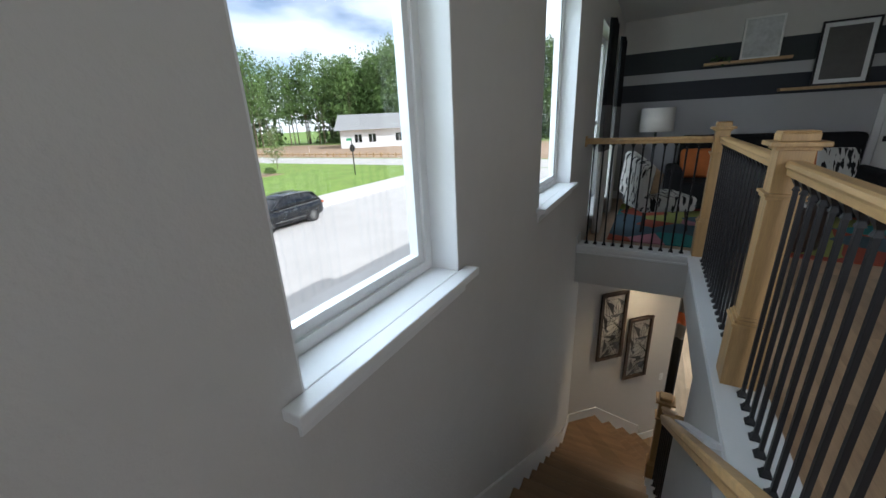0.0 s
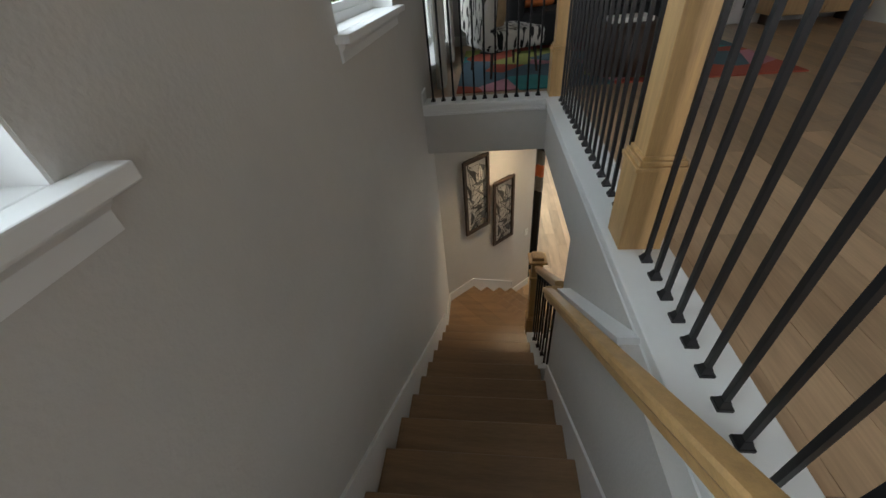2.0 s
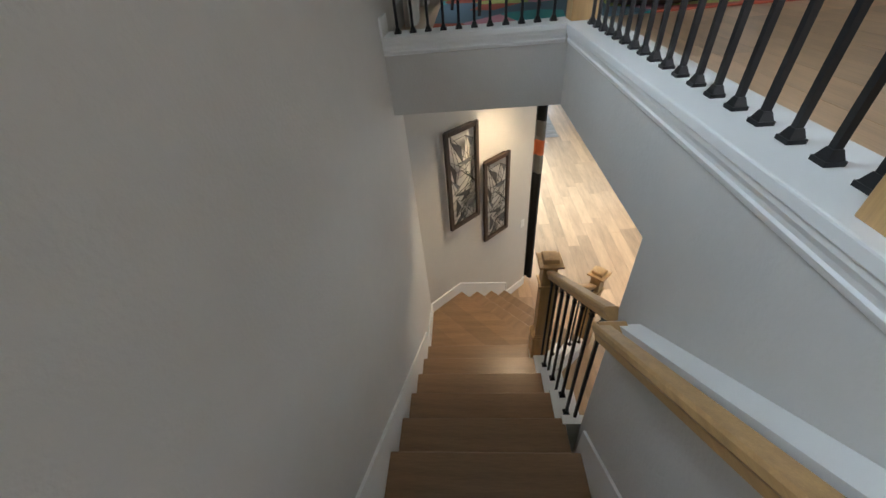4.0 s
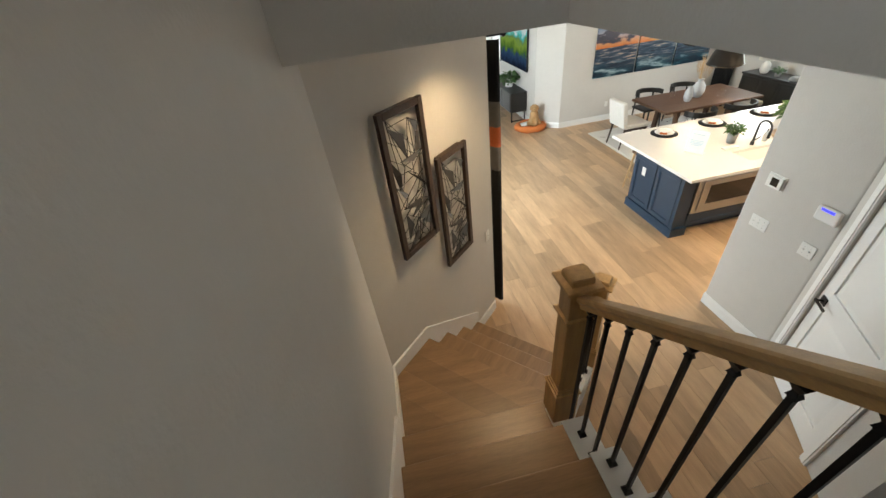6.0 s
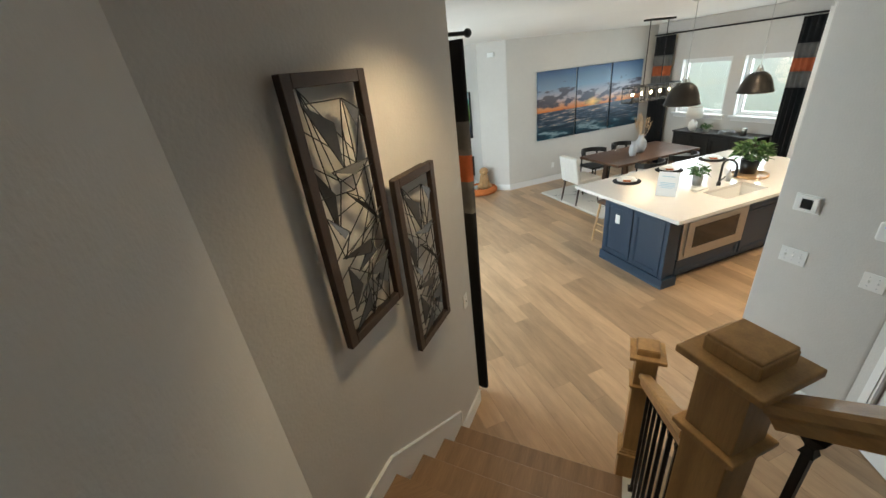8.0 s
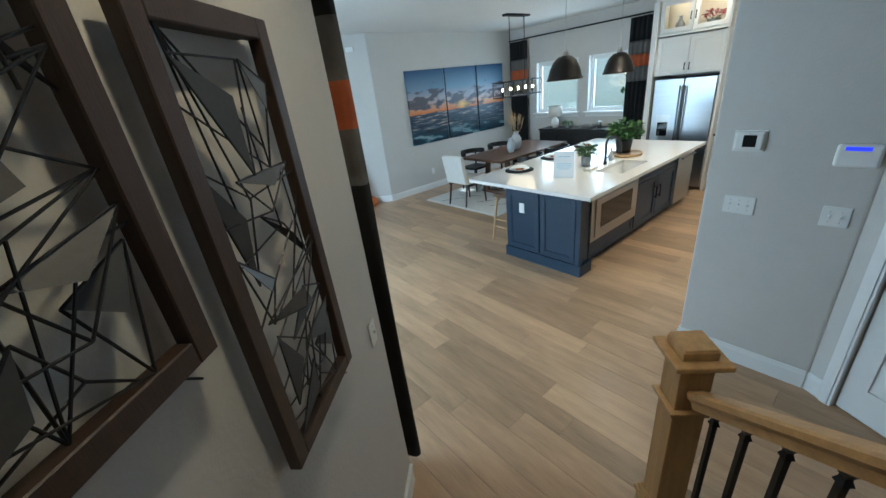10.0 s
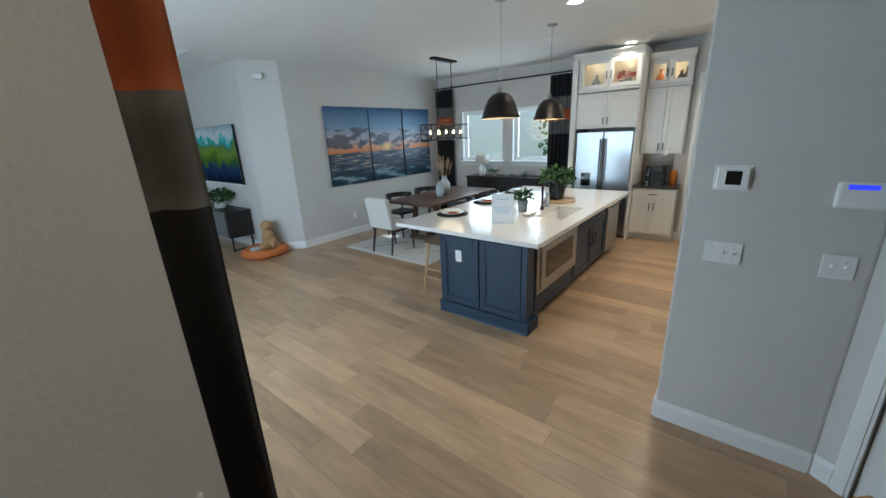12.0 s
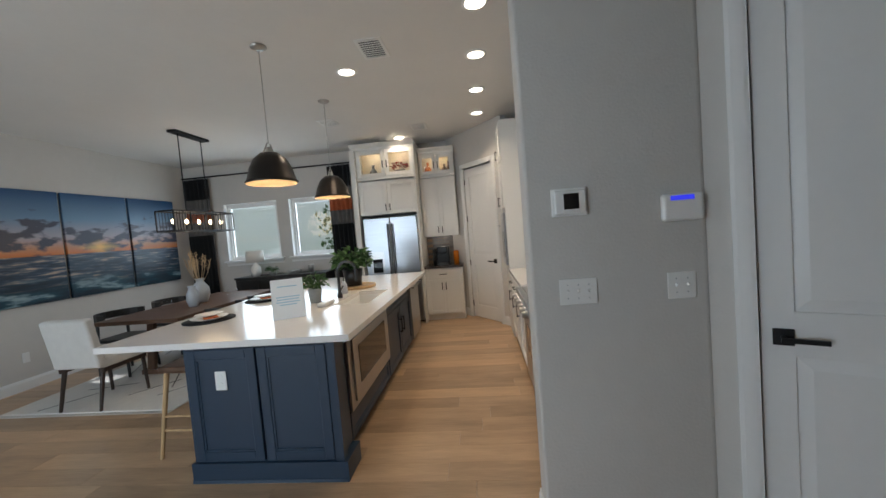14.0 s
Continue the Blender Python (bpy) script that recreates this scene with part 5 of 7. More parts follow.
skyc = node_mix(glow, skyc, sunc)
wave = node_noise(5.0, (0.8, 1, 7.0), 6)
seac = node_ramp(wave, [(0.36, (0.006, 0.014, 0.030)), (0.52, (0.02, 0.05, 0.09)), (0.60, (0.12, 0.13, 0.16)), (0.70, (0.48, 0.36, 0.27))])
front_ = node_ramp(hgt, [(0.10, (1, 1, 1)), (0.24, (0, 0, 0))])
deep = node_ramp(node_noise(3.0, (0.7, 1, 3.0), 4), [(0.42, (0.004, 0.018, 0.036)), (0.56, (0.008, 0.06, 0.09)), (0.64, (0.28, 0.38, 0.42))])
seac = node_mix(front_, seac, deep)
horizon = node_ramp(hgt, [(0.415, (0, 0, 0)), (0.42, (1, 1, 1))])
cl_.new(node_mix(horizon, seac, skyc), cn["Principled BSDF"].inputs["Base Color"])
cn["Principled BSDF"].inputs["Roughness"].default_value = 0.35
for x0, x1 in ((5.11, 6.08), (6.12, 7.02), (7.06, 7.92)):
    pn = thing("canvas_print", "sunset over the sea, canvas panel", "picture", None, "three canvas sunset panels")
    part("canvas", bevel(box(B(), x0, x1, DY - 0.04, DY - 0.003, PZ0, PZ1), 0.004), "canvas", pn)
ol = thing("wall_outlet", "white outlet low on the dining wall", "outlet", pose(5.55, DY - 0.001, 0.38))
part("cover_plate", bevel(box(B(), -0.037, 0.037, -0.006, 0, -0.06, 0.06), 0.002), "plate", ol)
sd = thing("motion_sensor", "white box sensor high on the jog wall", "sensor", pose(4.17, 11.15, 2.82, 0, 0, -42))
part("housing", bevel(box(B(), -0.07, 0.07, -0.06, 0, -0.04, 0.04), 0.008), "plate", sd)
rug = tagged(part("dining_rug", bevel(box(B(), 4.85, 7.75, 8.45, 10.33, 0.001, 0.014), 0.004), "white_cloth"), "cream shag rug with thin grey lines under the table", "rug")
bm = B()
rnd = random.Random(5)
for i in range(26):
    x, y = rnd.uniform(4.9, 7.6), rnd.uniform(8.5, 10.2)
    a = rnd.choice((0.5, -0.6, 1.1, -1.2)) + rnd.uniform(-0.1, 0.1)
    bar(bm, (x, y, 0.0145), (min(max(x + 0.5 * math.cos(a), 4.88), 7.7), min(max(y + 0.5 * math.sin(a), 8.48), 10.3), 0.0145), 0.012, 0.003)
tagged(part("pattern", bm, "curtain_grey", rug, "thin grey lines"), kind="stuff")
bm = B()
for i in range(120):
    y = 8.46 + 1.86 * i / 119
    box(bm, 4.80, 4.85, y - 0.004, y + 0.004, 0.001, 0.006)
tagged(part("fringe", bm, "white_cloth", rug), kind="stuff")
tb = thing("dining_table", "long dark walnut dining table with slab legs", "dining table")
part("tabletop", bevel(box(B(), 5.42, 7.42, 8.82, 9.86, 0.72, 0.765), 0.006), "walnut", tb)
for x in (5.85, 7.0):
    bm = B()
    for y in (9.0, 9.62):
        bar(bm, (x, y, 0.015), (x, 9.34 + (y - 9.34) * 0.75, 0.72), 0.09, 0.05, (1, 0, 0))
    box(bm, x - 0.05, x + 0.05, 8.95, 9.72, 0.015, 0.07)
    part("trestle", bm, "walnut", tb)
part("stretcher", box(B(), 5.9, 6.95, 9.30, 9.38, 0.08, 0.14), "walnut", tb)


def side_chair(m, label):
    d = thing("dining_chair", label, "dining chair", m, "upholstered chairs at the table ends")
    part("seat", bevel(box(B(), -0.25, 0.25, -0.25, 0.25, 0.40, 0.49), 0.025, 3), "white_cloth", d)
    bm = bevel(box(B(), -0.25, 0.25, -0.04, 0.05, 0.0, 0.50), 0.025, 3)
    part("backrest", bm, "white_cloth", d, m=pose(0, 0.24, 0.42, -10))
    for sx in (-1, 1):
        part("leg", tube(B(), (sx * 0.22, -0.22, 0), (sx * 0.21, -0.20, 0.41), 0.014, 0.022), "dark_wood", d)
        part("leg", tube(B(), (sx * 0.22, 0.30, 0), (sx * 0.21, 0.22, 0.42), 0.014, 0.022), "dark_wood", d)
        part("side_rail", bar(B(), (sx * 0.235, -0.21, 0.385), (sx * 0.235, 0.25, 0.385), 0.03, 0.04), "dark_wood", d)
    return d


side_chair(pose(5.16, 9.44, 0.014, 0, 0, 90), "cream upholstered dining chair with dark wood legs")
side_chair(pose(7.74, 9.40, 0.014, 0, 0, -90), "cream upholstered dining chair at the far table end")


def black_chair(m):
    d = thing("dining_chair", "black curved-back wooden dining chair", "dining chair", m, "black chairs along the table")
    part("seat", bevel(box(B(), -0.23, 0.23, -0.22, 0.22, 0.43, 0.47), 0.015, 3), "black_wood", d)
    bm = B()
    pts = [Vector((0.27 * math.sin(a), 0.02 + 0.25 * math.cos(a), 0.74)) for a in np.linspace(-1.7, 1.7, 11)]
    band = []
    for p in pts:
        out_ = Vector((p.x, p.y - 0.02, 0)).normalized() * 0.012
        band.append([bm.verts.new(p + s * out_ + Vector((0, 0, h2))) for s, h2 in ((-1, -0.045), (1, -0.045), (1, 0.045), (-1, 0.045))])
    for a, b in zip(band, band[1:]):
        for i in range(4):
            bm.faces.new((a[i], a[(i + 1) % 4], b[(i + 1) % 4], b[i]))
    bm.faces.new(band[0]), bm.faces.new(band[-1][::-1])
    bmesh.ops.recalc_face_normals(bm, faces=list(bm.faces))
    part("backrest", bm, "black_wood", d)
    for sx in (-1, 1):
        for sy in (-1, 1):
            part("leg", tube(B(), (sx * 0.21, sy * 0.2, 0), (sx * 0.19, sy * 0.17, 0.44 if sy < 0 else 0.72), 0.015, 0.018), "black_wood", d)
    return d


bc = black_chair(pose(5.95, 10.02, 0.014))
copy_thing(bc, pose(6.75, 10.02, 0.014))
copy_thing(bc, pose(5.95, 8.68, 0.014, 0, 0, 180))
copy_thing(bc, pose(6.75, 8.68, 0.014, 0, 0, 180))
va = thing("vase", "blue-white ceramic vase with dry pampas grass", "vase", pose(6.45, 9.35, 0.767))
part("body", lathe(B(), [(0, 0), (0.07, 0), (0.11, 0.1), (0.105, 0.2), (0.05, 0.28), (0.045, 0.31), (0.06, 0.33)], 24), "ceramic", va)
rnd = random.Random(3)
for i in range(13):
    a, lean = rnd.uniform(0, 6.28), rnd.uniform(0.05, 0.22)
    tip = Vector((lean * math.cos(a), lean * math.sin(a), rnd.uniform(0.52, 0.72)))
    bm = tube(B(), (0, 0, 0.2), tip * 0.72, 0.003, seg=5)
    for q in range(26):
        c = tip * (0.68 + 0.34 * q / 26)
        s = 0.034 * math.sin(math.pi * (q + 2) / 29)
        d2 = Vector((rnd.uniform(-1, 1), rnd.uniform(-1, 1), 0.9)).normalized()
        tube(bm, c, c + d2 * s * 1.6, 0.004, 0.0005, 4)
    part("plume", bm, "pampas", va)
jg = thing("pitcher", "pale blue ceramic pitcher on the table", "pitcher", pose(6.12, 9.20, 0.767))
part("body", lathe(B(), [(0, 0), (0.05, 0), (0.075, 0.08), (0.07, 0.17), (0.04, 0.23), (0.05, 0.27)], 24), "ceramic", jg)
bm = B()
pts = [Vector((0.055 + 0.045 * math.sin(a), 0, 0.15 - 0.07 * math.cos(a))) for a in np.linspace(0, math.pi, 8)]
for p, q in zip(pts, pts[1:]):
    tube(bm, p, q, 0.008)
part("handle", bm, "ceramic", jg)
for x, y in ((6.0, 9.48), (6.75, 9.1)):
    g = thing("glass_cloche", "clear round glass jar on the table", "glass jar", pose(x, y, 0.767))
    part("jar", lathe(B(), [(0.05, 0), (0.085, 0.05), (0.08, 0.1), (0.03, 0.15), (0.012, 0.17), (0.02, 0.19), (0, 0.195)], 24), "glass", g)
ch = thing("chandelier", "rectangular black iron chandelier with five lit bulbs", "chandelier")
CX0, CX1, CYc, CZ0, CZ1 = 5.90, 7.0, 9.26, 1.75, 2.0
bm = B()
for y in (CYc - 0.12, CYc + 0.12):
    for z in (CZ0, CZ1):
        box(bm, CX0, CX1, y - 0.008, y + 0.008, z - 0.008, z + 0.008)
    for x in np.linspace(CX0, CX1, 5):
        box(bm, x - 0.006, x + 0.006, y - 0.006, y + 0.006, CZ0, CZ1)
for x in (CX0, CX1):
    for z in (CZ0, CZ1):
        box(bm, x - 0.008, x + 0.008, CYc - 0.12, CYc + 0.12, z - 0.008, z + 0.008)
box(bm, CX0, CX1, CYc - 0.01, CYc + 0.01, CZ0 - 0.006, CZ0 + 0.006)
box(bm, CX0 + 0.3, CX1 - 0.3, CYc - 0.008, CYc + 0.008, CZ1 - 0.006, CZ1 + 0.01)
part("frame", bm, "iron", ch)
M["crystal"] = material("crystal_rod", (0.5, 0.4, 0.3), 0.1)
bm = B()
for y in (CYc - 0.12, CYc + 0.12):
    for x in np.linspace(CX0 + 0.05, CX1 - 0.05, 23):
        tube(bm, (x, y, CZ0), (x, y, CZ1), 0.003, seg=6)
tagged(part("crystal_rods", bm, "iron", ch), kind="stuff")
for x in (6.25, 6.65):
    part("rod", tube(B(), (x, CYc, CZ1), (x, CYc, CEIL - 0.03), 0.007), "iron", ch)
part("canopy", box(B(), 6.15, 6.75, CYc - 0.06, CYc + 0.06, CEIL - 0.03, CEIL - 0.001), "iron", ch)
for x in np.linspace(CX0 + 0.12, CX1 - 0.12, 5):
    part("candle", tube(B(), (x, CYc, CZ0 + 0.006), (x, CYc, CZ0 + 0.085), 0.012), "iron", ch)
    part("bulb", smooth(ball(B(), (x, CYc, CZ0 + 0.125), 0.022, 1, 1, 1.5)), "bulb", ch, "lit candle bulb")
lamp("chandelier_glow", "POINT", pose(6.45, CYc, CZ0 + 0.12), 14, (1, 0.74, 0.45), radius=0.3)
# sideboard under the window
sb = thing("sideboard", "black sideboard under the dining window", "sideboard")
part("body", box(B(), 7.86, 8.27, 8.16, 9.82, 0.12, 0.90), "black_wood", sb)
part("top", bevel(box(B(), 7.84, 8.28, 8.14, 9.84, 0.90, 0.935), 0.004), "black_wood", sb)
for i in range(4):
    shaker(sb, pose(7.859, 9.80 - 0.408 * i, 0.14, 0, 0, -90), 0.40, 0.74, "black_wood", handle=(0.36 if i % 2 == 0 else 0.04, 0.4, 0.1, True))
for x in (7.9, 8.22):
    for y in (8.2, 9.78):
        part("leg", box(B(), x - 0.02, x + 0.02, y - 0.02, y + 0.02, 0, 0.12), "black_wood", sb)
tl = thing("table_lamp", "white table lamp with a drum shade", "table lamp", pose(8.02, 9.52, 0.936))
part("base", lathe(B(), [(0, 0), (0.06, 0), (0.085, 0.06), (0.08, 0.16), (0.03, 0.22), (0.012, 0.25)], 24), "plate", tl)
M["lampshade"] = material("linen_shade", (0.75, 0.72, 0.66), 0.8, vary=0.04, scale=30)
part("shade", lathe(B(), [(0.15, 0.25), (0.155, 0.25), (0.14, 0.46), (0.135, 0.46)], 32), "lampshade", tl)
plant("potted_plant", "small green plant on the sideboard", pose(8.0, 9.2, 0.936), 0.06, 0.06, "stone_grey", 90, 0.09, 0.09, 0.05, 12)
pl = thing("stacked_plates", "stack of dark plates on the sideboard", "plates", pose(8.0, 8.78, 0.936))
for i in range(3):
    part("plate", lathe(B(), [(0, 0.02 * i), (0.08, 0.02 * i), (0.15 - 0.01 * i, 0.02 * i + 0.016), (0, 0.02 * i + 0.012)], 24), "stone_grey", pl)
tagged(part("canister", lathe(B(), [(0, 0), (0.05, 0), (0.05, 0.13), (0.045, 0.135), (0, 0.135)], 20), "nickel", m=pose(8.02, 8.48, 0.936)), "small metal canister on the sideboard", "canister")
B2 = [(1.75, "curtain_black"), (2.0, "curtain_grey"), (2.2, "curtain_rust"), (2.42, "curtain_grey"), (2.80, "curtain_black")]
curtain("curtain", "black banded curtain beside the dining window", pose(WX - 0.10, 8.10, 0, 0, 0, -90), 0.42, 0.03, 2.8, B2, 5)
curtain("curtain", "black banded curtain in the dining corner", pose(WX - 0.10, 10.90, 0, 0, 0, -90), 0.50, 0.03, 2.8, B2, 6)
rod = thing("curtain_rod", "long black curtain rod over the dining window", "curtain rod")
part("pole", tube(B(), (WX - 0.10, 7.6, 2.83), (WX - 0.10, 10.92, 2.83), 0.014), "iron", rod)
for y in (7.65, 9.05, 10.7):
    part("bracket", tube(B(), (WX - 0.10, y, 2.83), (WX - 0.001, y, 2.83), 0.008), "iron", rod)

# ---- living room ----
M["leather"] = material("brown_leather", (0.075, 0.032, 0.018), 0.5, vary=0.2, scale=8, bump=0.2, bump_scale=80)
M["brass"] = material("brass_metal", (0.5, 0.35, 0.15), 0.3, metal=1.0)
M["rug_grey"] = material("woven_rug", (0.32, 0.31, 0.30), 0.95, vary=0.5, scale=3, stretch=(1, 4, 1), bump=0.4, bump_scale=100)
M["blue_cloth"] = material("blue_cloth", (0.20, 0.30, 0.36), 0.9, vary=0.15, scale=14, bump=0.3, bump_scale=200)
M["fur"] = material("golden_resin", (0.42, 0.25, 0.11), 0.7, vary=0.3, scale=30, bump=0.5, bump_scale=80)
# the greenery reflected in the screen, painted as bands of colour that glow
M["tv_picture"] = bpy.data.materials.new("painted_reflection")
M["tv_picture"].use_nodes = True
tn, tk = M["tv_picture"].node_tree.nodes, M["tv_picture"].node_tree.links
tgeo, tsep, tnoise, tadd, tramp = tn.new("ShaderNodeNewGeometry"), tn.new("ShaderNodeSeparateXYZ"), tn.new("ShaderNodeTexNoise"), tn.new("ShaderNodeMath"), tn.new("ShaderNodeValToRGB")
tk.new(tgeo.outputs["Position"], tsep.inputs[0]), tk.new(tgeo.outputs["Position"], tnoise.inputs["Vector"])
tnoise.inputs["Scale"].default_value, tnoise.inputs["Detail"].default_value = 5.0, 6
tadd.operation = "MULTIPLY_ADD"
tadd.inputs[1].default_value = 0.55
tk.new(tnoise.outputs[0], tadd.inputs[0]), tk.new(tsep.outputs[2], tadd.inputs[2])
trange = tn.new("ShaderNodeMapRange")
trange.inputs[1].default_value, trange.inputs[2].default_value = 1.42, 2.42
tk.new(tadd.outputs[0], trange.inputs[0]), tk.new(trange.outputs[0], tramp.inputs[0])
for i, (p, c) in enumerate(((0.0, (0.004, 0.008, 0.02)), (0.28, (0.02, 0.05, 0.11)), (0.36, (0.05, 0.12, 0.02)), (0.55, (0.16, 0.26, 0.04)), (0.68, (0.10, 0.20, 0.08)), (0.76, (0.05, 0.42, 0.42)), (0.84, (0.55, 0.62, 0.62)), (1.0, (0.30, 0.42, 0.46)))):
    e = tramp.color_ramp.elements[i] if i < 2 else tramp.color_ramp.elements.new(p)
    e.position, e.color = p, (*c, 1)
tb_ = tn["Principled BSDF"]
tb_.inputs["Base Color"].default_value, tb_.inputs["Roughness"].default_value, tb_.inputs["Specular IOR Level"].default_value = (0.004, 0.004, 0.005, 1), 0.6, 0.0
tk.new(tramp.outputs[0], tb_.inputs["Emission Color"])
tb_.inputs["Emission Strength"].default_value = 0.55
cs = thing("media_console", "black media console on thin metal legs", "media console")
part("body", bevel(box(B(), 3.52, 3.93, 11.80, 13.72, 0.26, 0.70), 0.003), "black_wood", cs)
part("top", box(B(), 3.51, 3.935, 11.79, 13.73, 0.70, 0.72), "black_wood", cs)
for i in range(3):
    part("door", bevel(box(B(), 3.505, 3.52, 11.83 + 0.63 * i, 12.43 + 0.63 * i, 0.28, 0.69), 0.002), "black_wood", cs)
for y in (11.86, 13.66):
    for x in (3.56, 3.90):
        part("leg", box(B(), x - 0.012, x + 0.012, y - 0.012, y + 0.012, 0, 0.26), "iron", cs)
    part("foot_rail", box(B(), 3.56, 3.90, y - 0.01, y + 0.01, 0.02, 0.04), "iron", cs)
plant("potted_plant", "leafy green plant on the media console", pose(3.72, 12.5, 0.721), 0.11, 0.10, "plate", 200, 0.24, 0.24, 0.11, 21)
tv = thing("television", "black flat television with a painted reflection of greenery", "television")
# this face carries the painted reflection; the set itself is off
part("screen", box(B(), TX - 0.055, TX - 0.052, 11.80, 13.66, 1.16, 2.14), "tv_picture", tv, "painted, glowing reflection of the window view")
part("housing", box(B(), TX - 0.052, TX - 0.012, 11.79, 13.67, 1.15, 2.15), "black", tv)
part("mount", box(B(), TX - 0.012, TX - 0.001, 12.5, 13.0, 1.5, 1.8), "black", tv)
M["pale_art"] = material("pale_abstract", (0.55, 0.56, 0.56), 0.4, vary=0.5, scale=2.5)
M["blue_art"] = material("blue_abstract", (0.20, 0.33, 0.40), 0.3, vary=0.6, scale=2)


def picture(label, m, w, h, mat, frame_mat="black", border=0.0, group=""):
    """A framed picture on a wall, facing -y of m, from its lower corner."""
    d = thing("framed_picture", label, "picture", m, group)
    bm = B()
    f = 0.022
    for x0, x1, z0, z1 in ((0, f, 0, h), (w - f, w, 0, h), (f, w - f, 0, f), (f, w - f, h - f, h)):
        box(bm, x0, x1, -0.03, -0.002, z0, z1)
    part("frame", bm, frame_mat, d)
    if border:
        part("mount", box(B(), f, w - f, -0.012, -0.006, f, h - f), "paper", d)
    b = f + border
    part("print", box(B(), b, w - b, -0.016, -0.0125, b, h - b), mat, d)
    return d


picture("tall pale abstract print in a thin black frame", pose(TX, 14.55, 1.10, 0, 0, -90), 0.80, 1.08, "pale_art")
picture("tall blue abstract print in a black frame", pose(4.42, 17.9, 0.9, 0, 0, -90), 0.95, 1.35, "blue_art")
bed = thing("dog_bed", "round orange dog bed on the floor", "dog bed", pose(3.80, 11.22, 0))
bm = B()
R_, r_ = 0.30, 0.085
rings = []
for i in range(36):
    a = 2 * math.pi * i / 36
    ring = []
    for j in range(12):
        b2 = 2 * math.pi * j / 12
        rr = r_ * (1 + 0.08 * math.sin(5 * a) + 0.05 * math.sin(11 * a))
        ring.append(bm.verts.new(((R_ + rr * math.cos(b2)) * math.cos(a), (R_ + rr * math.cos(b2)) * math.sin(a) * 0.9, 0.075 + 0.85 * rr * math.sin(b2))))
    rings.append(ring)
for i in range(36):
    for j in range(12):
        f = bm.faces.new((rings[i][j], rings[(i + 1) % 36][j], rings[(i + 1) % 36][(j + 1) % 12], rings[i][(j + 1) % 12]))
        f.smooth = True
part("bolster", bm, "orange", bed)
part("cushion", lathe(B(), [(0, 0.075), (0.2, 0.07), (0.29, 0.05), (0.29, 0.004), (0, 0.004)], 28), "orange", bed)
bm = B()
for c, r, s in (((0, 0, 0.10), 0.10, (1.0, 1.0, 1.1)), ((0.0, -0.02, 0.20), 0.085, (0.95, 0.95, 1.3)), ((0.0, -0.045, 0.335), 0.072, (1, 1, 0.95)), ((0.0, -0.115, 0.32), 0.036, (0.9, 1.3, 0.8)), ((0.062, -0.03, 0.33), 0.032, (0.5, 0.8, 1.3)), ((-0.062, -0.03, 0.33), 0.032, (0.5, 0.8, 1.3)), ((0.04, -0.085, 0.10), 0.03, (0.9, 0.9, 2.6)), ((-0.04, -0.085, 0.10), 0.03, (0.9, 0.9, 2.6)), ((0.08, 0.0, 0.06), 0.055, (0.9, 1.4, 0.9)), ((-0.08, 0.0, 0.06), 0.055, (0.9, 1.4, 0.9)), ((0.0, -0.152, 0.33), 0.013, (1.2, 1, 0.8))):
    ball(bm, c, r, *s)
tagged(part("dog_statue", smooth(bm), "fur", m=pose(3.87, 11.17, 0.078, 0, 0, -25) @ Matrix.Diagonal((1.3, 1.3, 1.3, 1))), "tan sitting puppy figurine in the orange bed", "figurine")
bl = tagged(part("folded_blanket", smooth(ball(ball(B(), (0, 0, 0.03), 0.09, 1.3, 1, 0.5), (0.1, 0.05, 0.03), 0.07, 1.2, 1, 0.6)), "pale_art", m=pose(3.66, 11.30, 0.075)), "crumpled grey and white blanket in the dog bed", "blanket")
tagged(part("living_rug", bevel(box(B(), 0.35, 2.69, 10.9, 14.3, 0.001, 0.014), 0.004), "rug_grey"), "grey woven area rug in the living room", "rug")


def armchair(m):
    d = thing("armchair", "wooden armchair with brown leather and woven back", "armchair", m)
    part("seat", bevel(box(B(), -0.33, 0.33, -0.32, 0.30, 0.30, 0.44), 0.04, 3), "leather", d)
    part("backrest", bevel(box(B(), -0.33, 0.33, -0.05, 0.06, 0, 0.42), 0.035, 3), "leather", d, m=pose(0, 0.32, 0.42, -12))
    part("top_rail", bevel(box(B(), -0.36, 0.36, -0.055, 0.035, 0.36, 0.47), 0.02, 3), "light_wood", d, m=pose(0, 0.33, 0.42, -12))
    for i in range(6):
        part("back_strap", box(B(), -0.30 + 0.105 * i, -0.23 + 0.105 * i, 0.062, 0.07, 0.0, 0.36), "walnut", d, m=pose(0, 0.32, 0.40, -12))
    for sx in (-1, 1):
        part("rear_leg", bar(B(), (sx * 0.37, 0.47, 0), (sx * 0.37, 0.40, 0.62), 0.04, 0.03), "light_wood", d)
        part("front_leg", bar(B(), (sx * 0.37, -0.34, 0), (sx * 0.37, -0.30, 0.58), 0.04, 0.03), "light_wood", d)
        part("arm", bevel(bar(B(), (sx * 0.37, -0.36, 0.60), (sx * 0.37, 0.45, 0.60), 0.06, 0.03), 0.008), "light_wood", d)
    part("cross_rail", bar(B(), (-0.37, 0.42, 0.28), (0.37, 0.42, 0.28), 0.03, 0.05), "light_wood", d)
    return d


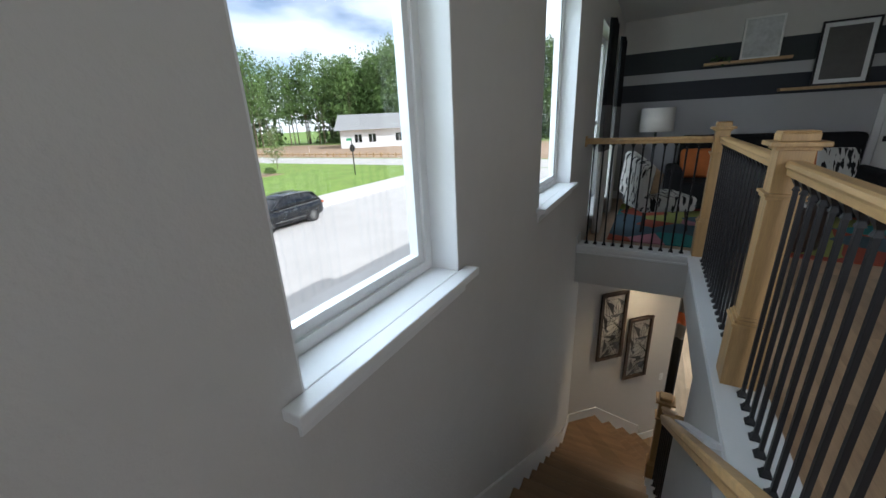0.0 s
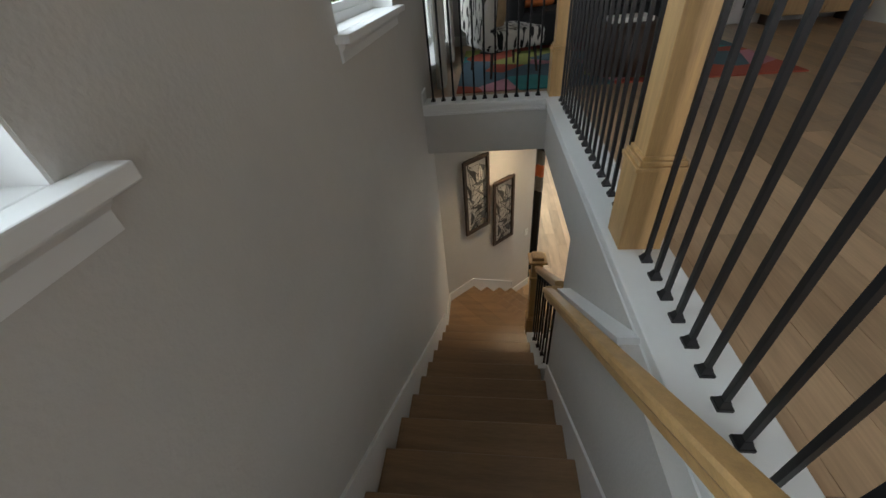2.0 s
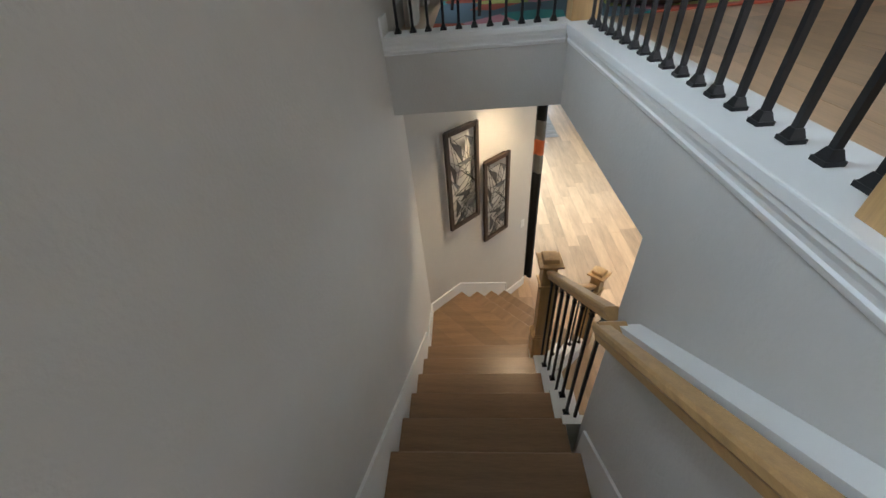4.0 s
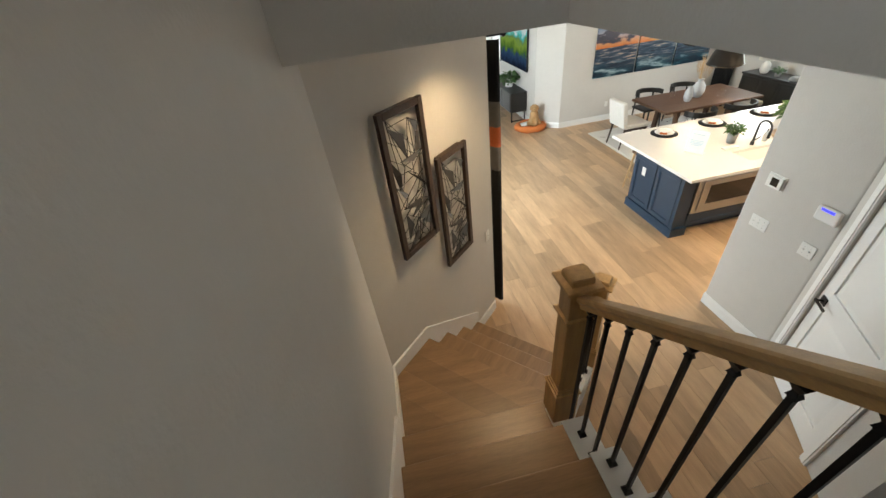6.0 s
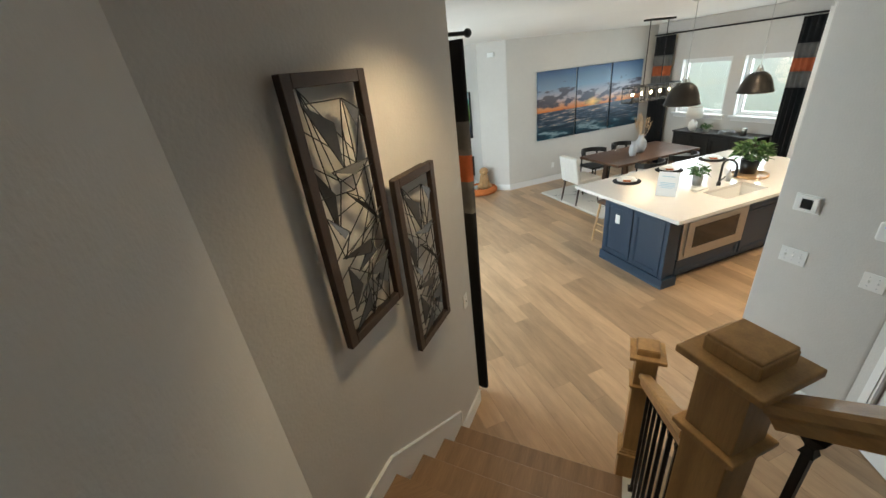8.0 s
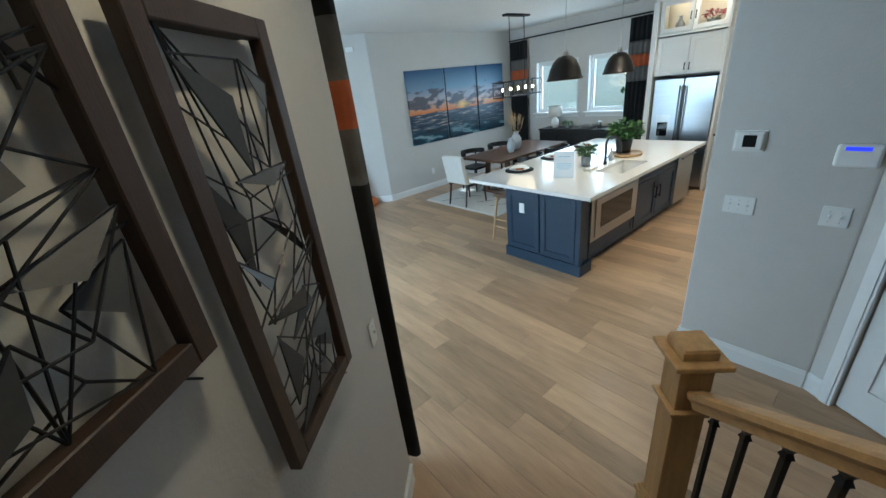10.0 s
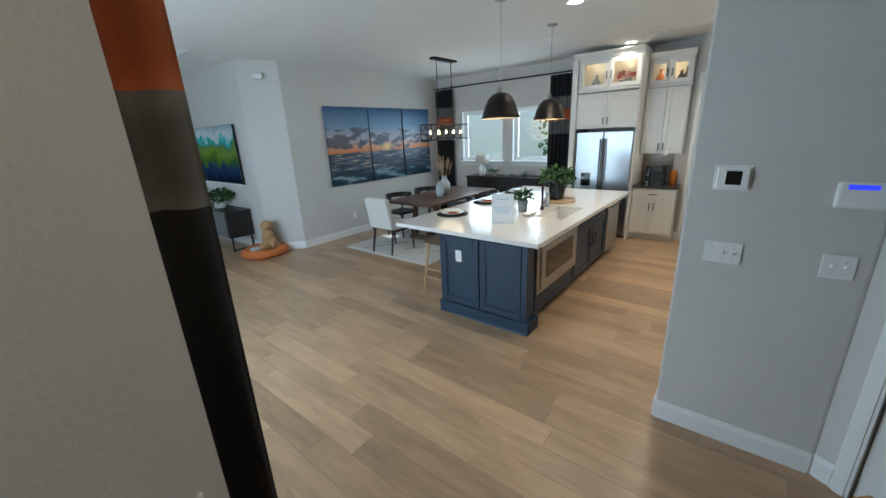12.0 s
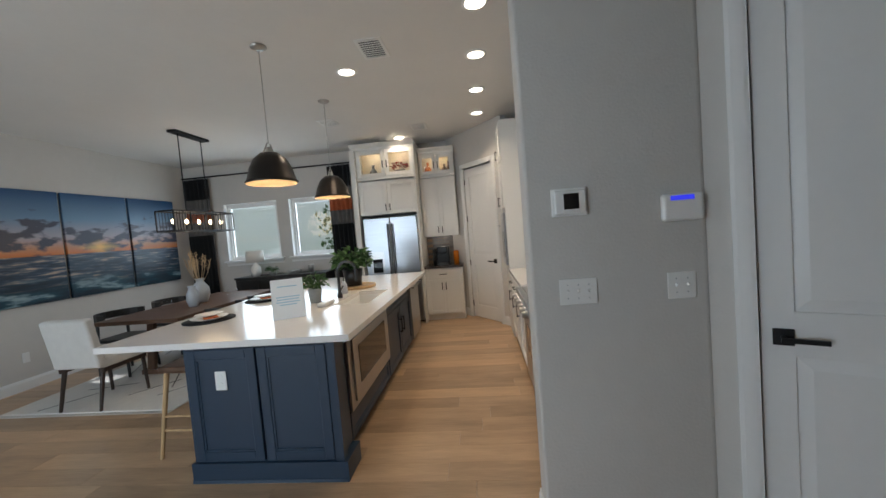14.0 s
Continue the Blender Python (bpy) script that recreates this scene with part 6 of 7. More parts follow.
armchair(pose(1.72, 10.80, 0.014, 0, 0, 192))
so = thing("sofa", "dark sofa with blue cushions", "sofa", pose(0.85, 12.9, 0.014))
part("base", bevel(box(B(), -0.42, 0.5, -1.0, 1.0, 0.08, 0.42), 0.04, 3), "curtain_grey", so)
part("backrest", bevel(box(B(), -0.45, -0.22, -1.0, 1.0, 0.40, 0.80), 0.05, 3), "curtain_grey", so)
for px, py in ((-0.35, -1.05), (-0.35, 1.05), (0.42, -1.05), (0.42, 1.05)):
    part("foot", tube(B(), (px, py, 0), (px, py, 0.09), 0.02), "dark_wood", so)
for s in (-1, 1):
    part("armrest", bevel(box(B(), -0.42, 0.5, s * 1.08 - 0.09, s * 1.08 + 0.09, 0.08, 0.60), 0.04, 3), "curtain_grey", so)
for y, mm in ((-0.7, "blue_cloth"), (-0.25, "curtain_black"), (0.6, "leather")):
    part("cushion", bevel(box(B(), -0.08, 0.06, -0.21, 0.21, 0, 0.38), 0.05, 3), mm, so, m=pose(-0.12, y, 0.43, 0, -14))
ct = thing("coffee_table", "round coffee table with brass legs", "coffee table", pose(2.05, 12.4, 0.014))
part("tabletop", lathe(B(), [(0, 0.40), (0.4, 0.40), (0.4, 0.43), (0, 0.43)], 36), "walnut", ct)
part("base_ring", lathe(B(), [(0.28, 0), (0.31, 0), (0.31, 0.02), (0.28, 0.02), (0.28, 0)], 36), "nickel", ct)
for i in range(4):
    a = math.pi / 4 + i * math.pi / 2
    part("leg", tube(B(), (0.295 * math.cos(a), 0.295 * math.sin(a), 0.02), (0.34 * math.cos(a), 0.34 * math.sin(a), 0.40), 0.01), "nickel", ct)
fan = thing("ceiling_fan", "dark ceiling fan with a lit globe", "ceiling fan", pose(2.02, 11.9, 0))
part("canopy", lathe(B(), [(0, CEIL + 0.30), (0.05, CEIL + 0.30), (0.07, CEIL + 0.34), (0.07, CEIL + 0.358)], 24), "black", fan)
part("downrod", tube(B(), (0, 0, 2.98), (0, 0, CEIL + 0.31), 0.014), "black", fan)
part("motor", lathe(B(), [(0.03, 3.0), (0.07, 2.96), (0.12, 2.85), (0.13, 2.80), (0.12, 2.79)], 28), "black", fan)
part("light", smooth(ball(B(), (0, 0, 2.795), 0.115, 1, 1, 0.25)), "downlight", fan, "glowing frosted light")
for i in range(3):
    bm = B()
    a = math.radians(-25 + 120 * i)
    vs = []
    for q, w in ((0.12, 0.03), (0.25, 0.06), (0.45, 0.085), (0.6, 0.08), (0.7, 0.04)):
        vs.append([bm.verts.new(pose(0, 0, 2.87, 0, 0, math.degrees(a)) @ Vector((q, s * w, s * 0.015 + dz - 0.02 * q))) for s in (-1, 1) for dz in (0, 0.008)])
    for p, q in zip(vs, vs[1:]):
        for u2, v2 in ((0, 2), (2, 3), (3, 1), (1, 0)):
            bm.faces.new((p[u2], p[v2], q[v2], q[u2]))
    bm.faces.new((vs[0][0], vs[0][1], vs[0][3], vs[0][2])), bm.faces.new((vs[-1][0], vs[-1][1], vs[-1][3], vs[-1][2]))
    part("blade", bm, "black_wood", fan, "dark curved blade")
for x, y, z in ((2.62, 12.7, CEIL + 0.36), (3.62, 13.8, CEIL), (1.2, 9.0, CEIL)):
    d = thing("ceiling_light", "round recessed ceiling light, lit", "ceiling light", pose(x, y, z), "recessed lights in the living room")
    part("trim_ring", lathe(B(), [(0.07, -0.001), (0.095, -0.001), (0.09, -0.007), (0.07, -0.005)], 28), "plate", d)
    part("lens", tube(B(), (0, 0, -0.004), (0, 0, -0.002), 0.07, seg=28), "downlight", d)
# patio beyond the doors
structure("patio", box(B(), -2, 8, 18.6, 23.5, GROUND, -0.02), "pavement", "pale concrete patio slab")
pw = structure("patio_wall", box(B(), 4.1, 4.3, 18.6, 22.6, -0.02, 3.0), "white")
oc = thing("patio_chair", "outdoor chair with a rust cushion", "chair", pose(2.5, 19.6, -0.02, 0, 0, 150))
part("cushion", bevel(box(B(), -0.3, 0.3, -0.3, 0.3, 0.3, 0.44), 0.03, 3), "orange", oc)
part("backrest", bevel(box(B(), -0.3, 0.3, 0.24, 0.34, 0.44, 0.85), 0.03, 3), "orange", oc)
for sx in (-1, 1):
    for sy in (-1, 1):
        part("leg", box(B(), sx * 0.3 - 0.02, sx * 0.3 + 0.02, sy * 0.28 - 0.02, sy * 0.28 + 0.02, 0, 0.6), "dark_wood", oc)
plant("potted_plant", "tall green plant in a blue pot on the patio", pose(3.5, 19.6, -0.02), 0.2, 0.35, "blue", 220, 0.35, 0.8, 0.22, 31)

# ---- upper room ----
M["zebra"] = bpy.data.materials.new("brushstroke_cloth")
M["zebra"].use_nodes = True
zn, zl = M["zebra"].node_tree.nodes, M["zebra"].node_tree.links
ztc, zmp, znz, zrp = zn.new("ShaderNodeTexCoord"), zn.new("ShaderNodeMapping"), zn.new("ShaderNodeTexNoise"), zn.new("ShaderNodeValToRGB")
zmp.inputs["Scale"].default_value = (3.0, 1.2, 0.8)
znz.inputs["Scale"].default_value, znz.inputs["Detail"].default_value = 9, 1
zl.new(ztc.outputs["Object"], zmp.inputs[0]), zl.new(zmp.outputs[0], znz.inputs["Vector"]), zl.new(znz.outputs[0], zrp.inputs[0])
zrp.color_ramp.elements[0].position, zrp.color_ramp.elements[0].color = 0.42, (0.015, 0.015, 0.015, 1)
zrp.color_ramp.elements[1].position, zrp.color_ramp.elements[1].color = 0.46, (0.66, 0.64, 0.60, 1)
zl.new(zrp.outputs[0], zn["Principled BSDF"].inputs["Base Color"])
zn["Principled BSDF"].inputs["Roughness"].default_value = 0.9
ac = thing("accent_chair", "black and white patterned armless chair", "chair", pose(0.72, 5.62, UP, 0, 0, 25))
part("seat", bevel(box(B(), -0.32, 0.32, -0.32, 0.30, 0.26, 0.44), 0.05, 3), "zebra", ac)
part("backrest", bevel(box(B(), -0.32, 0.32, -0.06, 0.08, 0, 0.55), 0.05, 3), "zebra", ac, m=pose(-0.30, 0, 0.36, 0, -12, 90))
part("throw", bevel(box(B(), -0.2, 0.2, -0.1, 0.1, 0, 0.28), 0.05, 3), "pampas", ac, m=pose(-0.16, 0.02, 0.50, 0, -15, 90))
for sx in (-1, 1):
    for sy in (-1, 1):
        part("leg", tube(B(), (sx * 0.27, sy * 0.26, 0), (sx * 0.24, sy * 0.23, 0.27), 0.012, 0.018), "dark_wood", ac)
M["rug_col"] = bpy.data.materials.new("coloured_rug")
M["rug_col"].use_nodes = True
rn, rl = M["rug_col"].node_tree.nodes, M["rug_col"].node_tree.links
rv, rr2, rtc = rn.new("ShaderNodeTexVoronoi"), rn.new("ShaderNodeValToRGB"), rn.new("ShaderNodeTexCoord")
rv.inputs["Scale"].default_value = 2.1
rl.new(rtc.outputs["Object"], rv.inputs["Vector"])
sx_ = rn.new("ShaderNodeSeparateColor")
rl.new(rv.outputs["Color"], sx_.inputs[0]), rl.new(sx_.outputs[0], rr2.inputs[0])
rr2.color_ramp.interpolation = "CONSTANT"
for i, c in enumerate(((0.06, 0.30, 0.30), (0.45, 0.10, 0.06), (0.40, 0.42, 0.12), (0.55, 0.25, 0.30), (0.10, 0.16, 0.20))):
    e = rr2.color_ramp.elements[i] if i < 2 else rr2.color_ramp.elements.new(0.2 * i)
    e.position, e.color = 0.2 * i, (*c, 1)
rl.new(rr2.outputs[0], rn["Principled BSDF"].inputs["Base Color"])
rn["Principled BSDF"].inputs["Roughness"].default_value = 0.95
tagged(part("loft_rug", bevel(box(B(), 0.25, 3.3, 4.85, 6.9, UP + 0.001, UP + 0.014), 0.004), "rug_col"), "bright patchwork rug on the upper floor", "rug")
lo = thing("sofa", "black sofa with orange and green cushions", "sofa", pose(1.75, 6.85, UP + 0.014))
part("base", bevel(box(B(), -0.8, 1.2, -0.45, 0.45, 0.08, 0.44), 0.05, 3), "curtain_black", lo)
part("backrest", bevel(box(B(), -0.8, 1.2, 0.2, 0.48, 0.42, 1.04), 0.06, 3), "curtain_black", lo)
for px, py in ((-0.8, -0.38), (-0.8, 0.38), (1.2, -0.38), (1.2, 0.38)):
    part("foot", tube(B(), (px, py, 0), (px, py, 0.09), 0.02), "dark_wood", lo)
for s in (-0.85, 1.25):
    part("armrest", bevel(box(B(), s - 0.1, s + 0.1, -0.45, 0.45, 0.08, 0.62), 0.05, 3), "curtain_black", lo)
M["green_cloth"] = material("green_cloth", (0.06, 0.10, 0.03), 0.9, vary=0.2, scale=14)
for x, mm in ((-0.55, "orange"), (0.35, "green_cloth"), (0.75, "orange"), (0.95, "zebra")):
    part("cushion", bevel(box(B(), -0.22, 0.22, -0.06, 0.08, 0, 0.42), 0.05, 3), mm, lo, m=pose(x, 0.10, 0.45, -16, 0, 8))
fl = thing("floor_lamp", "lamp with a white drum shade on a side table", "lamp", pose(0.60, 6.72, UP))
part("table", lathe(B(), [(0, 0.5), (0.2, 0.5), (0.2, 0.53), (0, 0.53)], 28), "black", fl)
part("stem", tube(B(), (0, 0, 0), (0, 0, 1.34), 0.02), "black", fl)
part("shade_spider", bar(B(), (-0.212, 0, 1.33), (0.212, 0, 1.33), 0.008), "black", fl)
part("foot", lathe(B(), [(0, 0.001), (0.16, 0.001), (0.16, 0.02), (0, 0.02)], 28), "black", fl)
part("shade", lathe(B(), [(0.215, 1.14), (0.22, 1.14), (0.215, 1.46), (0.21, 1.46)], 36), "lampshade", fl)
ot = thing("ottoman", "round dark woven ottoman", "ottoman", pose(1.85, 5.25, UP + 0.014))
part("drum", lathe(B(), [(0, 0.02), (0.33, 0.02), (0.36, 0.2), (0.35, 0.40), (0.30, 0.43), (0, 0.43)], 36), "dark_wood", ot)
part("tray", bevel(box(B(), -0.18, 0.18, -0.13, 0.13, 0.431, 0.47), 0.006), "plate", ot, "white tray on top")
wc = thing("sideboard", "light wood cabinet with black cutout pulls", "cabinet")
part("body", bevel(box(B(), 4.12, 5.17, 6.93, 7.36, UP + 0.12, 4.31), 0.006), "light_wood", wc)
for i in range(2):
    dd = part("door", bevel(box(B(), 4.135 + 0.515 * i, 4.64 + 0.515 * i, 6.912, 6.93, UP + 0.14, 4.28), 0.002), "light_wood", wc)
    part("pull", box(B(), 4.36 + 0.515 * i, 4.42 + 0.515 * i, 6.902, 6.912, 3.90, 4.06), "black", dd)
for x in (4.19, 5.10):
    part("leg", box(B(), x - 0.03, x + 0.03, 6.97, 7.30, UP, UP + 0.12), "dark_wood", wc)
tagged(part("book", bevel(box(B(), 4.22, 4.52, 7.05, 7.25, 4.311, 4.345), 0.003), "blue_cloth"), "dark teal book lying on the wood cabinet", "book")
bm = B()
for p, q, r in (((-0.05, 0, 0.02), (0.05, 0, 0.02), 0.016), ((-0.05, -0.02, 0), (-0.05, -0.02, 0.07), 0.014), ((-0.05, 0.02, 0), (-0.05, 0.02, 0.07), 0.014), ((0.05, -0.02, 0), (0.05, -0.02, 0.07), 0.014), ((0.05, 0.02, 0), (0.05, 0.02, 0.07), 0.014), ((-0.06, 0, 0.08), (0.06, 0, 0.08), 0.02), ((0.05, 0, 0.08), (0.08, 0, 0.14), 0.014), ((0.07, 0, 0.15), (0.12, 0, 0.14), 0.016), ((-0.06, 0, 0.09), (-0.10, 0, 0.14), 0.008)):
    tube(bm, p, q, r, r * 0.8, 12)
tagged(part("figurine", smooth(bm), "brass", m=pose(4.74, 7.1, 4.311) @ Matrix.Diagonal((1.3, 1.3, 1.3, 1))), "small shiny copper figurine on the wood cabinet", "figurine")
t2 = thing("television", "black television on the striped wall", "television")
part("screen", box(B(), 4.58, 5.18, LY - 0.10, LY - 0.05, 4.72, 5.6), "screen", t2)
part("mount", box(B(), 4.75, 5.1, LY - 0.05, LY - 0.005, 5.0, 5.3), "black", t2)
for x0, x1, z in ((1.09, 2.06, 5.455), (2.0, 3.08, 5.055)):
    s = tagged(part("wall_shelf", bevel(box(B(), x0, x1, LY - 0.17, LY - 0.005, z - 0.035, z), 0.003), "light_wood"), "light wood ledge shelf on the striped wall", "shelf")
picture("pale botanical print leaning on a shelf", pose(1.50, LY - 0.06, 5.457, -5), 0.43, 0.52, "pale_art", "plate")
picture("dark photograph in a black frame with white mount", pose(2.31, LY - 0.08, 5.057, -5), 0.54, 0.76, "curtain_grey", "black", 0.05)
plant("potted_plant", "trailing plant on the shelf", pose(1.28, LY - 0.1, 5.456), 0.04, 0.06, "black", 60, 0.09, -0.12, 0.05, 41)
curtain("curtain", "black, cream and blue banded curtain in the upper room", pose(0.09, 4.98, UP, 0, 0, 90), 0.40, 0.02, 2.35, [(1.0, "white_cloth"), (1.5, "curtain_grey"), (2.35, "curtain_black")], 5, 0.04)
curtain("curtain", "black banded curtain beyond the upper window", pose(0.09, 6.15, UP, 0, 0, 90), 0.40, 0.02, 2.35, [(1.0, "white_cloth"), (1.5, "curtain_grey"), (2.35, "curtain_black")], 5, 0.04)

# ---- outdoors ----
structure("ground", box(B(), -900, 900, -900, 900, GROUND - 0.4, GROUND), "grass", "green lawn and ground")
structure("road", box(B(), -18.5, -5.2, -300, 41, GROUND - 0.1, GROUND + 0.012), "road", "pale concrete street")
structure("road_cross", box(B(), -400, 400, 41.5, 50, GROUND - 0.1, GROUND + 0.010), "road", "cross street")
structure("kerb", bevel(box(B(), -18.85, -18.5, -300, 40, GROUND - 0.1, GROUND + 0.13), 0.03), "pavement", "concrete kerb")
structure("kerb", bevel(box(B(), -5.2, -4.85, -300, 40, GROUND - 0.1, GROUND + 0.13), 0.03), "pavement", "concrete kerb")
structure("pavement", box(B(), -22.0, -18.86, -300, 40, GROUND - 0.1, GROUND + 0.10), "pavement", "pale concrete pavement")
structure("bare_lot", box(B(), -110, 60, 51, 92, GROUND - 0.1, GROUND + 0.03), "dirt", "bare soil building lot")
M["asphalt"] = material("asphalt", (0.10, 0.10, 0.105), 0.9, vary=0.2, scale=1)
structure("car_park", box(B(), -80, -44, -30, 29, GROUND - 0.1, GROUND + 0.02), "asphalt", "asphalt car park")
structure("planting_bed", box(B(), -44, -39, -30, 31, GROUND - 0.1, GROUND + 0.04), "joint", "mulched planting bed")
fe = thing("silt_fence", "low row of wooden stakes along the lot", "fence")
stake = mesh_of("stake", box(B(), -0.12, 0.12, -0.05, 0.05, 0, 0.8), "light_wood")
for i in range(60):
    ob = new("stake", stake)
    ob.parent, ob.matrix_basis = fe, pose(-108 + 1.6 * i, 52.5, GROUND)
part("rail", box(B(), -108, -13, 52.44, 52.5, GROUND + 0.35, GROUND + 0.55), "light_wood", fe)


def loft(bm, stations):
    """Skins a run of equal closed sections and caps both ends."""
    rings = [[bm.verts.new(p) for p in sec] for sec in stations]
    n = len(rings[0])
    for a, b in zip(rings, rings[1:]):
        for i in range(n):
            f = bm.faces.new((a[i], a[(i + 1) % n], b[(i + 1) % n], b[i]))
            f.smooth = True
    bm.faces.new(rings[0][::-1]), bm.faces.new(rings[-1])
    bmesh.ops.recalc_face_normals(bm, faces=list(bm.faces))
    return bm


def mirrored(y, half):
    return [Vector((x, y, z)) for x, z in half] + [Vector((-x, y, z)) for x, z in half[::-1]]


def car(m, label, paint):
    """A sport utility car, front towards -y, on four wheels."""
    d = thing("parked_car", label, "car", m)
    secs = []
    for y, w, bot, belt, crown in ((-2.46, 0.70, 0.42, 0.74, 0.78), (-2.38, 0.86, 0.30, 0.82, 0.90), (-2.0, 0.95, 0.27, 0.92, 1.00), (-1.4, 0.98, 0.26, 0.98, 1.06), (-0.9, 0.97, 0.26, 1.02, 1.10), (0.6, 0.97, 0.26, 1.06, 1.10), (1.5, 0.99, 0.26, 1.10, 1.14), (2.1, 0.97, 0.28, 1.12, 1.16), (2.38, 0.90, 0.34, 1.08, 1.12), (2.46, 0.80, 0.46, 0.98, 1.02)):
        secs.append(mirrored(y, [(w * 0.86, bot), (w, bot + 0.14), (w, (bot + belt) / 2), (w * 0.985, belt - 0.10), (w * 0.93, belt), (w * 0.62, crown)]))
    part("body", loft(B(), secs), paint, d)
    secs = [mirrored(y, [(wb, zb), (wb * 0.985, zb + (zt - zb) * 0.35), (wt, zt - 0.03), (wt * 0.75, zt)]) for y, wb, wt, zb, zt in ((-1.08, 0.84, 0.80, 1.04, 1.09), (-0.35, 0.88, 0.70, 1.06, 1.58), (0.0, 0.88, 0.69, 1.07, 1.68), (0.6, 0.88, 0.69, 1.08, 1.71), (1.4, 0.88, 0.68, 1.10, 1.69), (1.95, 0.86, 0.66, 1.12, 1.60), (2.34, 0.80, 0.66, 1.10, 1.16))]
    part("greenhouse", loft(B(), secs), "screen", d, "dark window glass all round")
    roof_secs = [[Vector((x, y, z)) for x, z in ((-w, zt - 0.045), (-w * 0.8, zt + 0.006), (w * 0.8, zt + 0.006), (w, zt - 0.045))] for y, w, zt in ((-0.36, 0.70, 1.585), (0.0, 0.70, 1.69), (0.6, 0.70, 1.72), (1.4, 0.69, 1.70), (2.06, 0.67, 1.585))]
    part("roof", loft(B(), roof_secs), paint, d)
    for sx in (-1, 1):
        for (y0, z0, x0), (y1, z1, x1) in (((-1.06, 1.06, 0.85), (-0.33, 1.58, 0.705)), ((0.22, 1.08, 0.885), (0.30, 1.67, 0.70)), ((1.24, 1.10, 0.885), (1.10, 1.67, 0.695)), ((2.30, 1.13, 0.81), (1.90, 1.60, 0.675))):
            part("pillar", bar(B(), (sx * x0, y0, z0), (sx * x1, y1, z1), 0.03, 0.075, (1, 0, 0)), paint, d)
        part("belt_trim", bar(B(), (sx * 0.905, -1.0, 1.035), (sx * 0.905, 2.1, 1.125), 0.02, 0.022), "nickel", d, "chrome belt line")
        part("roof_rail", bar(B(), (sx * 0.66, 0.0, 1.735), (sx * 0.65, 1.75, 1.70), 0.03, 0.03), "nickel", d)
        part("sill_trim", box(B(), sx * 0.978 - 0.012, sx * 0.978 + 0.012, -1.0, 1.0, 0.43, 0.46), "nickel", d)
        part("side_skirt", box(B(), sx * 0.94 - 0.03, sx * 0.94 + 0.03, -1.0, 1.0, 0.24, 0.36), "black", d)
        part("mirror", bevel(box(B(), sx * 1.03 - 0.09, sx * 1.03 + 0.09, -0.86, -0.74, 1.05, 1.19), 0.03), paint, d)
        part("headlight", bevel(box(B(), sx * 0.70 - 0.17, sx * 0.70 + 0.17, -2.43, -2.25, 0.76, 0.86), 0.02), "plate", d)
        part("tail_light", bevel(box(B(), sx * 0.77 - 0.16, sx * 0.77 + 0.16, 2.30, 2.47, 0.93, 1.04), 0.02), "curtain_rust", d)
        part("grille", bevel(box(B(), sx * 0.17 - 0.14, sx * 0.17 + 0.14, -2.49, -2.40, 0.56, 0.78), 0.03), "nickel", d, "chrome grille")
        part("air_intake", box(B(), sx * 0.6 - 0.16, sx * 0.6 + 0.16, -2.46, -2.36, 0.40, 0.50), "nickel", d)
        for k in (0.35, 0.95):
            part("door_handle", box(B(), sx * 0.975 - 0.02, sx * 0.975 + 0.02, k - 0.7, k - 0.5, 0.90, 0.925), "nickel", d)
        for y in (-1.48, 1.48):
            x = sx * 0.87
            part("wheel_arch", tube(B(), (sx * 0.80, y, 0.40), (sx * 0.993, y, 0.40), 0.435, seg=32), "black", d, "black wheel arch")
            w = part("wheel", lathe(B(), [(0.25, -0.12), (0.355, -0.13), (0.375, -0.09), (0.375, 0.09), (0.355, 0.13), (0.25, 0.12)], 32, pose(x, y, 0.375, 0, 90)), "black", d, "black tyre")
            rim = B()
            for i in range(10):
                a = 2 * math.pi * i / 10
                bar(rim, (x + sx * 0.135, y, 0.375), (x + sx * 0.13, y + 0.26 * math.cos(a), 0.375 + 0.26 * math.sin(a)), 0.045, 0.02, (1, 0, 0))
            tube(rim, (x + sx * 0.10, y, 0.375), (x + sx * 0.14, y, 0.375), 0.06, seg=16)
            lathe(rim, [(0.262, 0.10 * sx), (0.285, 0.135 * sx)], 32, pose(x, y, 0.375, 0, 90))
            part("rim", rim, "nickel", w, "alloy rim")
    part("number_plate", box(B(), -0.16, 0.16, -2.50, -2.44, 0.42, 0.52), "plate", d)
    return d


M["car_black"] = material("black_car_paint", (0.006, 0.007, 0.010), 0.16, vary=0.05, coat=0.3)
M["car_white"] = material("white_car_paint", (0.75, 0.76, 0.77), 0.25, vary=0.03, coat=1.0)
car(pose(-17.15, 13.25, GROUND + 0.012), "black sport utility car parked along the street", "car_black")
car(pose(-47.0, 18.5, GROUND + 0.02, 0, 0, 90), "white car in the car park", "car_white")
sg = thing("street_sign", "dark street sign post with a green name plate", "street sign", pose(-28.6, 32.2, GROUND))
part("post", tube(B(), (0, 0, 0), (0, 0, 3.9), 0.06), "iron", sg)
part("stop_disc", tube(B(), (-0.02, 0, 2.9), (0.03, 0, 2.9), 0.42, seg=8), "iron", sg, "back of a stop sign")
M["sign_green"] = material("sign_green", (0.02, 0.25, 0.10), 0.5)
part("name_plate", box(B(), -0.03, 0.03, -0.75, 0.0, 3.7, 3.95), "sign_green", sg)


